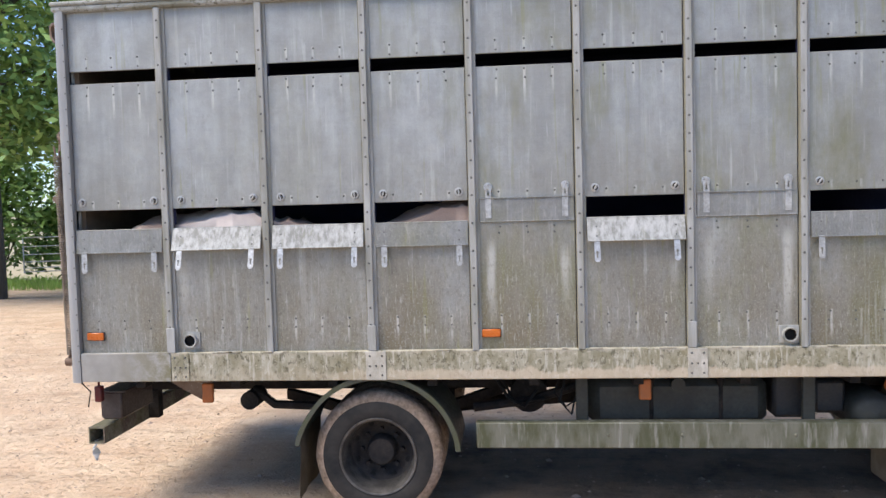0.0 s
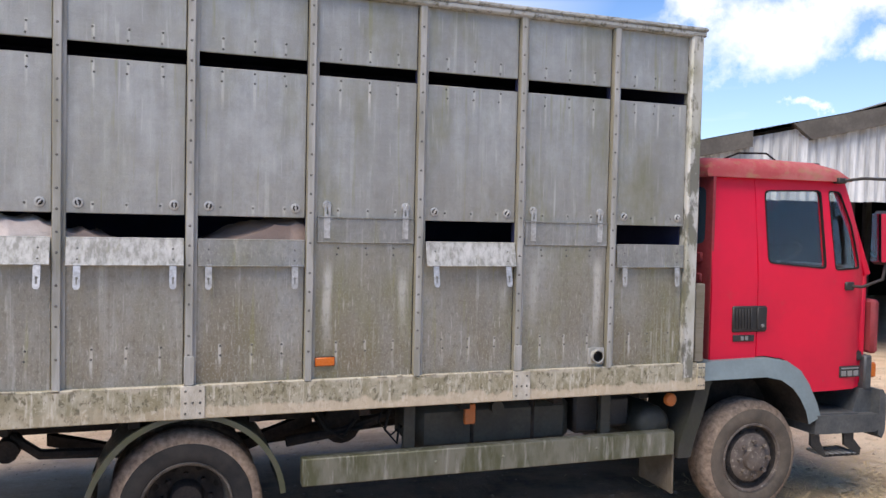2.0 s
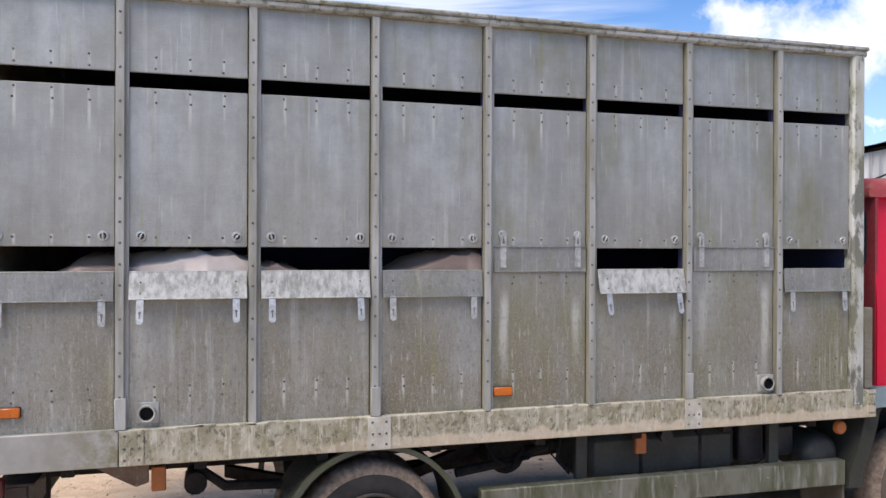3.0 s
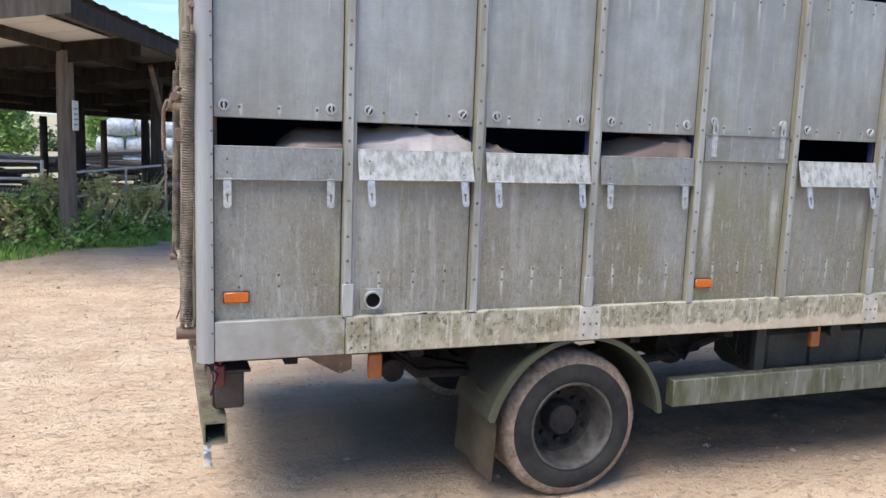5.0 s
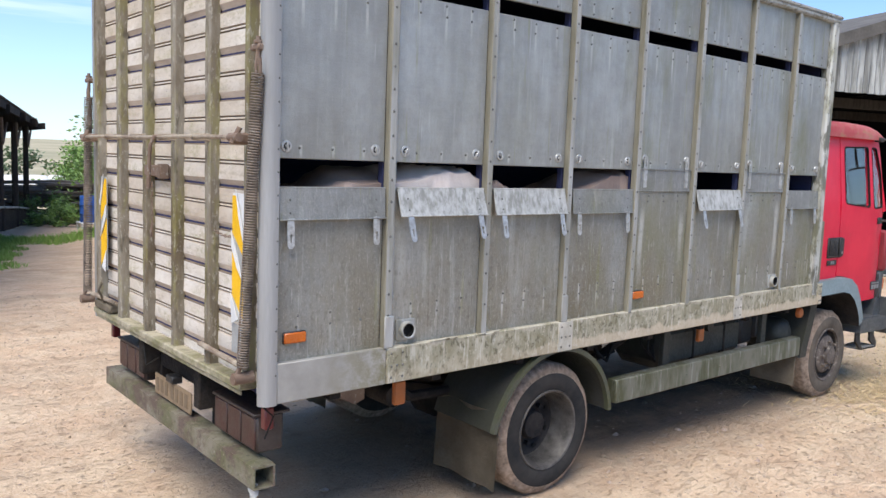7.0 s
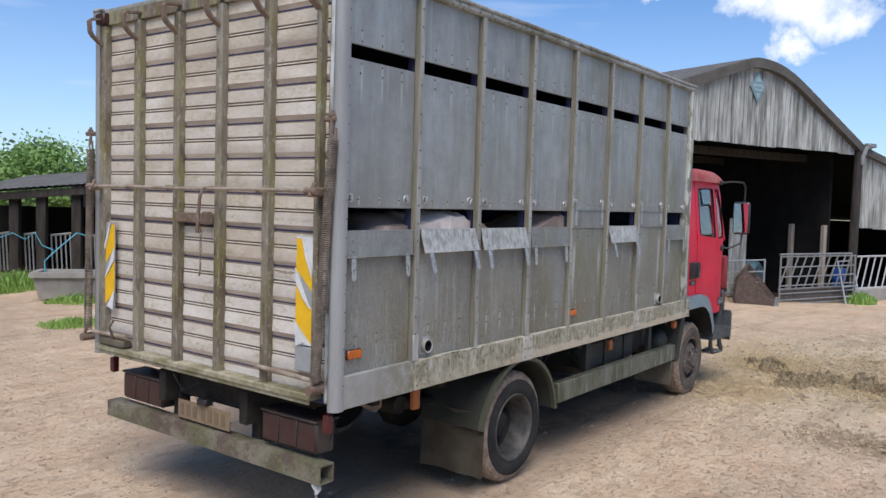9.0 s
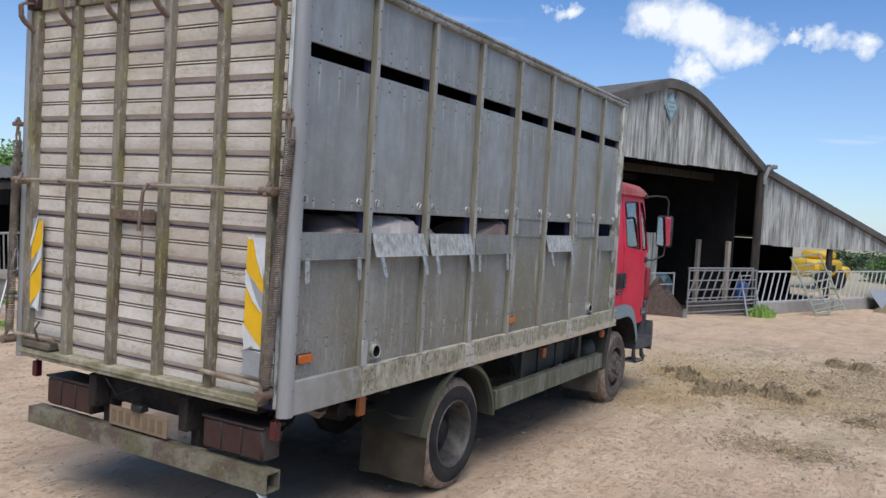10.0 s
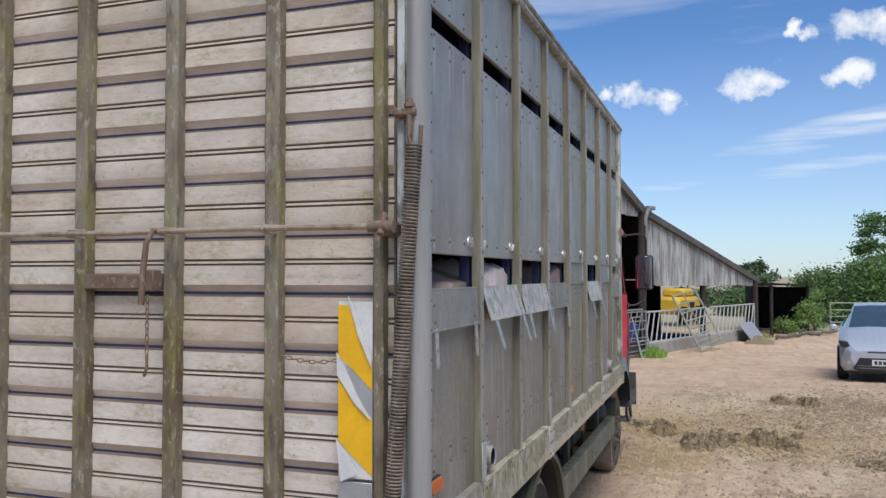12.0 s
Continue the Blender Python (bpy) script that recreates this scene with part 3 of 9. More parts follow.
def dirt_mat():
    k = Mat("dry trodden dirt", 0.95)
    big = k.noise(0.25, (1, 1, 1), 7, 0.62, False, 0.36, 0.64)
    c = k.mix(big, (0.75, 0.547, 0.373), (0.62, 0.43, 0.286))
    drive = k.noise(1.0, (0.35, 1.5, 1), 6, 0.66, False, 0.40, 0.62)
    c = k.mix(k.mul(drive, 0.5), c, (0.44, 0.325, 0.225))
    mid = k.noise(2.2, (1, 1, 1), 8, 0.72, False, 0.40, 0.62)
    c = k.mix(k.mul(mid, 0.7), c, (0.81, 0.65, 0.465))
    pits = k.noise(7.5, (0.8, 1.3, 1), 6, 0.72, False, 0.55, 0.66)
    c = k.mix(k.mul(pits, 0.38), c, (0.33, 0.23, 0.165))
    crumb = k.noise(24, (0.8, 1.2, 1), 5, 0.72, False, 0.57, 0.67)
    where = k.noise(0.8, (1, 1.3, 1), 4, 0.6, False, 0.42, 0.62)
    c = k.mix(k.mul(k.mul(crumb, k.remap(where, 0, 1, 0.12, 1)), 0.6), c, (0.19, 0.135, 0.10))
    pale = k.noise(19, (1, 1, 1), 5, 0.7, False, 0.58, 0.68)
    c = k.mix(k.mul(pale, 0.5), c, (0.79, 0.685, 0.54))
    fine = k.noise(60, (1, 1, 1), 4, 0.7, False, 0.35, 0.7)
    c = k.mix(k.mul(fine, 0.3), c, (0.34, 0.25, 0.185))
    # worn-in dung and straw stain by the lorry's nose, and the lorry's shadow painted under it
    px, py = k.axis(0), k.axis(1)

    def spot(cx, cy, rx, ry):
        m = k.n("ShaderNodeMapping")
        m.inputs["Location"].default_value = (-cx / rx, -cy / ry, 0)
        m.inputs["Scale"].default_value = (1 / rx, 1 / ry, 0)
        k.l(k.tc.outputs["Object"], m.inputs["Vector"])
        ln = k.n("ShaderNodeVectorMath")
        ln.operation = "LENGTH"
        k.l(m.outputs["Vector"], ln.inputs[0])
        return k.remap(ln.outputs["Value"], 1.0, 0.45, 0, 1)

    straw = k.noise(2.4, (1, 1, 1), 7, 0.72, False, 0.40, 0.60)
    c = k.mix(k.mul(k.mul(spot(5.6, 3.4, 4.6, 3.2), k.remap(straw, 0, 1, 0.35, 1)), 0.8), c, (0.66, 0.57, 0.39))
    # Dark ellipse deepens the lorry's shadow on the dirt.
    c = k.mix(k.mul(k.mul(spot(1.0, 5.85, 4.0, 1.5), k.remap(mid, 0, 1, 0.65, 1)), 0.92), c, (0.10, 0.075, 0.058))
    blot = k.noise(1.1, (1, 1.6, 1), 8, 0.74, False, 0.50, 0.60)
    c = k.mix(k.mul(k.mul(spot(6.6, 2.6, 5.0, 2.6), blot), 0.5), c, (0.20, 0.155, 0.10))
    # trodden dung stains and damp drag marks
    smear = k.noise(3.2, (0.8, 1.4, 1), 8, 0.74, False, 0.44, 0.58)
    for cx, cy, rx, ry, amount in ((8.1, 2.1, 1.5, 1.0, 0.8), (4.1, 2.1, 0.85, 0.75, 0.85), (2.1, 3.0, 0.8, 0.9, 0.6), (6.3, 2.6, 1.6, 0.8, 0.5), (-1.2, 3.4, 2.2, 0.7, 0.35), (9.5, 4.2, 2.0, 0.7, 0.4)):
        c = k.mix(k.mul(k.mul(spot(cx, cy, rx, ry), smear), amount), c, (0.16, 0.115, 0.075))
    ruts = k.noise(1.3, (0.22, 2.6, 1), 6, 0.7, False, 0.52, 0.66)
    c = k.mix(k.mul(ruts, 0.38), c, (0.36, 0.255, 0.175))
    k.color(c)
    h = k.mix(0.35, k.mix(0.5, mid, crumb), k.mix(0.4, pits, fine))
    k.bump(h, 0.9, 0.045)
    return k.m


M["dirt"] = dirt_mat()


def field_mat():
    k = Mat("far meadow", 0.95)
    big = k.noise(0.03, (1, 1, 1), 6, 0.6, False, 0.36, 0.64)
    k.color(k.mix(big, (0.30, 0.28, 0.17), (0.46, 0.39, 0.26)))
    return k.m


M["field"] = field_mat()


def leaf_mat(name, a, b):
    k = Mat(name, 0.55)
    g = k.n("ShaderNodeNewGeometry")
    c = k.mix(g.outputs["Random Per Island"], a, b)
    big = k.noise(0.7, (1, 1, 1), 3, 0.6, False, 0.35, 0.65)
    c = k.mix(k.mul(big, 0.4), c, tuple(v * 1.5 for v in b))
    k.color(c)
    k.b.inputs["Subsurface Weight"].default_value = 0.0
    return k.m


M["leaf"] = leaf_mat("broad leaves", (0.105, 0.205, 0.045), (0.20, 0.315, 0.08))
M["leaf_dark"] = leaf_mat("dark tree leaves", (0.055, 0.115, 0.028), (0.11, 0.19, 0.05))
M["leaf_far"] = leaf_mat("far woodland leaves", (0.06, 0.095, 0.05), (0.10, 0.145, 0.06))
M["grass"] = leaf_mat("green grass", (0.15, 0.29, 0.05), (0.27, 0.40, 0.095))
M["weed"] = leaf_mat("dry weeds", (0.34, 0.38, 0.12), (0.56, 0.53, 0.25))
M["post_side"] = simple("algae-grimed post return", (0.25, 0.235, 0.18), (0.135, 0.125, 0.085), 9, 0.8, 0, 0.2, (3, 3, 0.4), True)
M["straw"] = leaf_mat("trodden straw", (0.70, 0.54, 0.31), (0.40, 0.30, 0.15))
M["straw_old"] = leaf_mat("old brown straw", (0.60, 0.48, 0.28), (0.34, 0.26, 0.15))
M["dung"] = simple("dark strawy dung", (0.20, 0.152, 0.09), (0.46, 0.365, 0.225), 34, 0.95, 0, 0.6, (1, 1, 1), False, 0.02)
M["bark"] = simple("tree bark", (0.12, 0.095, 0.07), (0.07, 0.06, 0.045), 8, 0.9, 0, 0.6, (2, 2, 0.5))


def corrugated_mat(name="streaked fibre-cement sheet", pale=(0.44, 0.45, 0.43), dull=(0.20, 0.20, 0.185), runs=0.85):
    k = Mat(name, 0.85)
    big = k.noise(1.2, (2.2, 2.2, 0.35), 6, 0.66, True, 0.40, 0.60)
    c = k.mix(big, pale, dull)
    st = k.noise(5.0, (3.0, 3.0, 0.18), 4, 0.65, True, 0.50, 0.66)
    c = k.mix(k.mul(st, runs), c, (0.085, 0.085, 0.078))
    k.color(c)
    k.bump(k.noise(30), 0.25, 0.004)
    return k.m


M["sheet"] = corrugated_mat()
# Lighter mix of the cladding with fainter runs, for the left lean-to.
M["sheet_pale"] = corrugated_mat("paler streaked sheet", (0.62, 0.64, 0.65), (0.40, 0.41, 0.41), 0.45)
M["roof_sheet"] = simple("lichen-grey roof sheet", (0.17, 0.165, 0.155), (0.105, 0.10, 0.095), 2.5, 0.9, 0, 0.3)
M["fascia"] = simple("black weathered bargeboard", (0.075, 0.068, 0.06), (0.13, 0.12, 0.105), 3, 0.85, 0, 0.2)
M["barn_wood"] = simple("dark barn timber", (0.036, 0.032, 0.029), (0.075, 0.066, 0.058), 4, 0.9, 0, 0.4, (3, 3, 0.5))
M["pole"] = simple("grey weathered pole", (0.18, 0.155, 0.135), (0.085, 0.072, 0.062), 4, 0.9, 0, 0.4, (4, 4, 0.4))
# Near-black so that open sheds look dim inside; the gloom is in the colour.
M["dark_wall"] = simple("near-black lining with gloom painted in", (0.012, 0.012, 0.013), (0.022, 0.021, 0.02), 2, 0.95, 0, 0.2)
M["galv"] = simple("galvanised gate tube", (0.52, 0.53, 0.54), (0.40, 0.41, 0.41), 9, 0.45, 0.5, 0.1)
M["green_tube"] = simple("faded green gate tube", (0.25, 0.29, 0.20), (0.44, 0.45, 0.37), 5, 0.55, 0.2, 0.1)
M["concrete"] = simple("old concrete", (0.36, 0.34, 0.31), (0.25, 0.235, 0.21), 4, 0.9, 0, 0.4)
M["wrap"] = simple("grey silage wrap", (0.52, 0.57, 0.62), (0.20, 0.24, 0.29), 4, 0.3, 0, 0.3, (1, 1, 1), True, 0.03)
M["machine_yellow"] = simple("yellow machine paint", (0.70, 0.44, 0.025), (0.58, 0.36, 0.03), 6, 0.5, 0, 0.1)
M["blue_plastic"] = simple("blue plastic barrel", (0.02, 0.09, 0.36), (0.03, 0.11, 0.40), 6, 0.4, 0, 0.05)
M["bucket_steel"] = rust_mat("worn bucket steel", (0.075, 0.052, 0.042), (0.12, 0.085, 0.07))
M["car_paint"] = simple("silver-blue car paint", (0.54, 0.59, 0.65), (0.50, 0.55, 0.61), 30, 0.3, 0.35, 0)
M["car_dark"] = simple("dark car trim", (0.02, 0.021, 0.023), (0.03, 0.03, 0.03), 20, 0.4, 0, 0)
M["car_glass"] = simple("tinted windscreen", (0.05, 0.085, 0.12), (0.04, 0.07, 0.10), 5, 0.05, 0, 0)
M["headlamp"] = simple("headlamp lens", (0.62, 0.66, 0.70), (0.40, 0.43, 0.46), 25, 0.12, 0.3, 0)
M["white"] = simple("white paint", (0.76, 0.76, 0.74), (0.66, 0.66, 0.64), 8, 0.6, 0, 0.05)
M["rope"] = simple("blue water hose", (0.10, 0.42, 0.56), (0.08, 0.34, 0.48), 20, 0.6, 0, 0)
M["stack"] = simple("stacked dark timber", (0.10, 0.09, 0.085), (0.17, 0.155, 0.145), 5, 0.9, 0, 0.4, (1, 1, 4), True)


def peel_mat():
    k = Mat("peeling white paint", 0.75)
    big = k.noise(7, (1.5, 1.5, 0.6), 6, 0.7, False, 0.46, 0.54)
    c = k.mix(big, (0.15, 0.15, 0.125), (0.46, 0.46, 0.43))
    gr = k.noise(3, (1, 1, 0.5), 5, 0.6, False, 0.5, 0.65)
    c = k.mix(k.mul(gr, 0.6), c, (0.20, 0.20, 0.11))
    k.color(c)
    k.bump(big, 0.4, 0.004)
    return k.m


M["peel"] = peel_mat()


def lichen_mat():
    k = Mat("lichen-speckled alloy", 0.8, 0.2)
    big = k.noise(6, (0.5, 1, 1), 6, 0.7, False, 0.42, 0.6)
    c = k.mix(big, (0.40, 0.41, 0.40), (0.22, 0.22, 0.18))
    sp = k.noise(34, (1, 1, 1), 4, 0.65, False, 0.54, 0.62)
    c = k.mix(k.mul(sp, 0.7), c, (0.12, 0.115, 0.07))
    k.color(c)
    k.bump(sp, 0.6, 0.008)
    return k.m


M["lichen"] = lichen_mat()


def guard_board_mat():
    k = Mat("green-streaked alloy board", 0.65, 0.35)
    big = k.noise(3, (2.5, 2.5, 0.8), 6, 0.66, False, 0.40, 0.60)
    c = k.mix(big, (0.17, 0.17, 0.135), (0.085, 0.09, 0.05))
    st = k.noise(9, (3, 3, 0.4), 4, 0.6, False, 0.55, 0.68)
    c = k.mix(k.mul(st, 0.6), c, (0.32, 0.32, 0.29))
    k.color(c)
    k.bump(k.noise(30), 0.2, 0.004)
    return k.m


M["guard_board"] = guard_board_mat()


def jamb_mat():
    k = Mat("flaking blue-white jamb", 0.7)
    big = k.noise(5, (2, 2, 0.6), 6, 0.7, False, 0.42, 0.56)
    c = k.mix(big, (0.26, 0.26, 0.22), (0.52, 0.56, 0.56))
    c = k.mix(k.mul(k.noise(14, (1, 1, 0.4), 4, 0.65, False, 0.56, 0.64), 0.8), c, (0.09, 0.075, 0.05))
    k.color(c)
    k.bump(big, 0.4, 0.004)
    return k.m


M["jamb"] = jamb_mat()
M["orange_dirty"] = simple("dusty orange reflector", (0.40, 0.11, 0.02), (0.26, 0.09, 0.03), 14, 0.5, 0, 0.05)
M["rod"] = rust_mat("rusty cream rod", (0.20, 0.15, 0.11), (0.40, 0.345, 0.27))


def sill_mat():
    k = Mat("mossy yellow sill", 0.9)
    big = k.noise(5, (1, 1, 2), 6, 0.68, False, 0.40, 0.60)
    c = k.mix(big, (0.36, 0.325, 0.235), (0.17, 0.16, 0.08))
    k.color(k.mix(k.mul(k.noise(30, (1, 1, 1), 4, 0.6, False, 0.5, 0.65), 0.6), c, (0.17, 0.14, 0.10)))
    k.bump(k.noise(40), 0.4, 0.006)
    return k.m


M["sill"] = sill_mat()


def bar_mat():
    k = Mat("scraped mossy bar", 0.8, 0.1)
    big = k.noise(4, (1, 1, 1.5), 6, 0.68, False, 0.40, 0.60)
    c = k.mix(big, (0.21, 0.19, 0.145), (0.115, 0.112, 0.055))
    c = k.mix(k.mul(k.noise(5, (1, 1, 1), 6, 0.72, False, 0.48, 0.58), 0.85), c, (0.105, 0.07, 0.058))
    c = k.mix(k.mul(k.noise(34, (1, 1, 1), 5, 0.7, False, 0.56, 0.64), 0.6), c, (0.05, 0.042, 0.034))
    k.color(k.mix(k.mul(k.noise(60, (1, 1, 1), 3, 0.6, False, 0.62, 0.68), 0.5), c, (0.34, 0.31, 0.25)))
    k.bump(k.noise(50), 0.3, 0.004)
    return k.m


M["timberish"] = bar_mat()
M["galv_dark"] = simple("dull galvanised tube", (0.24, 0.245, 0.24), (0.34, 0.345, 0.34), 9, 0.55, 0.4, 0.1)
M["galv_white"] = simple("bleached galvanised tube", (0.62, 0.62, 0.60), (0.48, 0.48, 0.46), 9, 0.5, 0.3, 0.1)
M["sign_blue"] = simple("faded blue-grey sign paint", (0.16, 0.27, 0.32), (0.22, 0.32, 0.36), 6, 0.7, 0, 0.1)
M["sign_pale"] = simple("pale sign paint", (0.36, 0.44, 0.46), (0.28, 0.36, 0.38), 6, 0.7, 0, 0.1)
M["hub_brown"] = rust_mat("brown dusty hub", (0.075, 0.06, 0.052), (0.15, 0.125, 0.108))
M["bumper"] = simple("dark grey bumper plastic", (0.045, 0.05, 0.055), (0.095, 0.10, 0.10), 6, 0.55, 0, 0.1)
# Floor colour that carries the dimness under the roofs.
M["bedding"] = simple("dark floor with gloom painted in", (0.035, 0.028, 0.022), (0.07, 0.055, 0.042), 3, 0.95, 0, 0.4)
M["blue_wrap"] = simple("blue-grey bale wrap", (0.07, 0.14, 0.17), (0.03, 0.055, 0.07), 5, 0.4, 0, 0.3, (1, 1, 1), True, 0.03)
M["pale_post"] = simple("pale sawn timber", (0.40, 0.35, 0.29), (0.26, 0.22, 0.18), 5, 0.85, 0, 0.3, (3, 3, 0.4))
M["crumb"] = simple("dark dung crumb", (0.20, 0.15, 0.10), (0.36, 0.28, 0.19), 20, 0.95, 0, 0)
M["clod"] = simple("dry clod", (0.42, 0.33, 0.26), (0.25, 0.18, 0.14), 20, 0.95, 0, 0)

for key in ("tyre", "tyre_mud", "chassis", "rim_dark", "dark_wall", "interior", "bedding", "rubber", "tread", "dirt", "plank_edge", "seal", "alu_flap", "alu_post", "base", "base_clean", "rib", "guard", "roof_sheet", "sheet", "barn_wood"):
    M[key].node_tree.nodes["Principled BSDF"].inputs["Specular IOR Level"].default_value = 0.12


# ---- mesh helpers ----
def bx(bm, lo, hi, bev=0.0, mat=0):
    """A box between two corners with chamfered edges."""
    lo, hi = [min(a, b) for a, b in zip(lo, hi)], [max(a, b) for a, b in zip(lo, hi)]
    bev = min(bev, *[(h - l) * 0.45 for l, h in zip(lo, hi)])
    if bev <= 0:
        v = [bm.verts.new((x, y, z)) for x in (lo[0], hi[0]) for y in (lo[1], hi[1]) for z in (lo[2], hi[2])]
        for q in ((0, 1, 3, 2), (4, 6, 7, 5), (0, 4, 5, 1), (2, 3, 7, 6), (0, 2, 6, 4), (1, 5, 7, 3)):
            bm.faces.new([v[i] for i in q]).material_index = mat
        return
    V = {}
    for s in ((a, b, c) for a in (0, 1) for b in (0, 1) for c in (0, 1)):
        for ax in range(3):
            p = []
            for k in range(3):
                e = hi[k] if s[k] else lo[k]
                p.append(e if k == ax else e + (-bev if s[k] else bev))
            V[s, ax] = bm.verts.new(p)

    def corner(ax, sa, b, sb, c, sc):
        s = [0, 0, 0]
        s[ax], s[b], s[c] = sa, sb, sc
        return tuple(s)

    made = []
    for ax in range(3):
        b, c = [k for k in range(3) if k != ax]
        for sa in (0, 1):
            made.append([V[corner(ax, sa, b, i, c, j), ax] for i, j in ((0, 0), (1, 0), (1, 1), (0, 1))])
        for sb in (0, 1):
            for sc in (0, 1):
                made.append([V[corner(ax, 0, b, sb, c, sc), b], V[corner(ax, 1, b, sb, c, sc), b], V[corner(ax, 1, b, sb, c, sc), c], V[corner(ax, 0, b, sb, c, sc), c]])
    for s in ((a, b, c) for a in (0, 1) for b in (0, 1) for c in (0, 1)):
        made.append([V[s, 0], V[s, 1], V[s, 2]])
    for f in made:
        bm.faces.new(f).material_index = mat


def ring(bm, c, ux, uy, r, seg):
    return [bm.verts.new(c + (ux * math.cos(2 * math.pi * i / seg) + uy * math.sin(2 * math.pi * i / seg)) * r) for i in range(seg)]


def bridge(bm, a, b, mat=0, closed=True):
    n = len(a)
    for i in range(n if closed else n - 1):
        j = (i + 1) % n
        bm.faces.new((a[i], a[j], b[j], b[i])).material_index = mat


def cyl(bm, p0, p1, r0, r1=None, seg=12, mat=0):
    p0, p1 = Vector(p0), Vector(p1)
    r1 = r0 if r1 is None else r1
    w = (p1 - p0).normalized()
    ux = w.orthogonal().normalized()
    uy = w.cross(ux)
    a, b = ring(bm, p0, ux, uy, r0, seg), ring(bm, p1, ux, uy, r1, seg)
    bridge(bm, a, b, mat)
    bm.faces.new(a).material_index = mat
    bm.faces.new(b).material_index = mat


def tube(bm, pts, r, seg=8, mat=0, taper=None):
    """A round bar along a line of points."""
    pts = [Vector(p) for p in pts]
    last, ux = None, None
    for i, p in enumerate(pts):
        w = (pts[min(i + 1, len(pts) - 1)] - pts[max(i - 1, 0)]).normalized()
        ux = w.orthogonal().normalized() if ux is None else (ux - w * ux.dot(w)).normalized()
        rr = r if taper is None else r * (1 + (taper - 1) * i / (len(pts) - 1))
        now = ring(bm, p, ux, w.cross(ux), rr, seg)
        if last:
            bridge(bm, last, now, mat)
        else:
            bm.faces.new(now).material_index = mat
        last = now
    bm.faces.new(last).material_index = mat


def arc(c, r, a0, a1, n, plane="xz", off=0.0):
    """Points on an arc, angles in degrees."""
    out = []
    for i in range(n + 1):
        a = radians(a0 + (a1 - a0) * i / n)
        u, v = c[0] + r * math.cos(a), c[1] + r * math.sin(a)
        out.append({"xz": (u, off, v), "yz": (off, u, v), "xy": (u, v, off)}[plane])
    return out


def prism(bm, poly, axis, a, b, mat=0, side_mats=None):
    """A 2D outline pushed along an axis: x takes (y, z), y takes (x, z), z takes (x, y)."""
    def at(p, t):
        return {"x": (t, p[0], p[1]), "y": (p[0], t, p[1]), "z": (p[0], p[1], t)}[axis]
    A, B = [bm.verts.new(at(p, a)) for p in poly], [bm.verts.new(at(p, b)) for p in poly]
    n = len(poly)
    for i in range(n):
        bm.faces.new((A[i], A[(i + 1) % n], B[(i + 1) % n], B[i])).material_index = side_mats[i] if side_mats else mat
    bm.faces.new(A).material_index = mat
    bm.faces.new(B).material_index = mat


def revolve(bm, prof, c, seg=40, mats=None, closed=False):
    """Turns (radius, y) pairs about the y axis through c."""
    rows = []
    for r, y in prof:
        rows.append([bm.verts.new((c[0] + r * math.cos(2 * math.pi * i / seg), c[1] + y, c[2] + r * math.sin(2 * math.pi * i / seg))) for i in range(seg)])
    for k in range(len(rows) - (0 if closed else 1)):
        bridge(bm, rows[k], rows[(k + 1) % len(rows)], mats[k] if mats else 0)
    return rows


def stud(bm, c, n, r, h, mat=0, seg=6):
    """A small domed rivet head on a surface with the normal n."""
    n = Vector(n)
    ux = n.orthogonal().normalized()
    uy = n.cross(ux)
    c = Vector(c)
    a, b = ring(bm, c, ux, uy, r, seg), ring(bm, c + n * h, ux, uy, r * 0.55, seg)
    bridge(bm, a, b, mat)
    bm.faces.new(b).material_index = mat


def plate(outer, holes, y, thick, cuts=0, warp=None):
    """A sheet in the xz plane with real holes through it, y to y + thick."""
    bm = bmesh.new()
    edges = []
    for loop in (outer, *holes):
        vs = [bm.verts.new((p[0], y, p[1])) for p in loop]
        edges += [bm.edges.new((vs[i], vs[(i + 1) % len(vs)])) for i in range(len(vs))]
    bmesh.ops.triangle_fill(bm, edges=edges, use_beauty=True)
    if cuts:
        bmesh.ops.subdivide_edges(bm, edges=bm.edges[:], cuts=cuts, use_grid_fill=True)
    g = bmesh.ops.extrude_face_region(bm, geom=bm.faces[:])
    for v in g["geom"]:
        if isinstance(v, bmesh.types.BMVert):
            v.co.y += thick
    if warp:
        for v in bm.verts:
            v.co = warp(v.co)
    return bm


def rounded(pts, r, n=3):
    """An outline with its corners rounded."""
    out, m = [], len(pts)
    for i in range(m):
        p, a, b = Vector(pts[i]), Vector(pts[i - 1]), Vector(pts[(i + 1) % m])
        ra = min(r, (a - p).length * 0.45, (b - p).length * 0.45)
        s, e = p + (a - p).normalized() * ra, p + (b - p).normalized() * ra
        for k in range(n + 1):
            t = k / n
            out.append(tuple(s * (1 - t) ** 2 + p * 2 * t * (1 - t) + e * t ** 2))
    return out


def part(name, bm, mats, parent=None, label="", smooth=40, fix=True):
    """Links a bmesh as one mesh object under a thing or a part."""
    if fix:
        bmesh.ops.recalc_face_normals(bm, faces=bm.faces[:])
    me = bpy.data.meshes.new(name)
    bm.to_mesh(me)
    bm.free()
    for m in mats if isinstance(mats, (list, tuple)) else [mats]:
        me.materials.append(M[m])
    if smooth:
        me.polygons.foreach_set("use_smooth", [True] * len(me.polygons))
        me.set_sharp_from_angle(angle=radians(smooth))
    ob = new(name, me)
    if parent:
        ob.parent = parent
    if label:
        tagged(ob, label)
    return ob


def again(name, ob, m, parent):
    """Another object on the same mesh."""
    o = new(name, ob.data)
    o.parent = parent
    o.matrix_basis = m
    return o


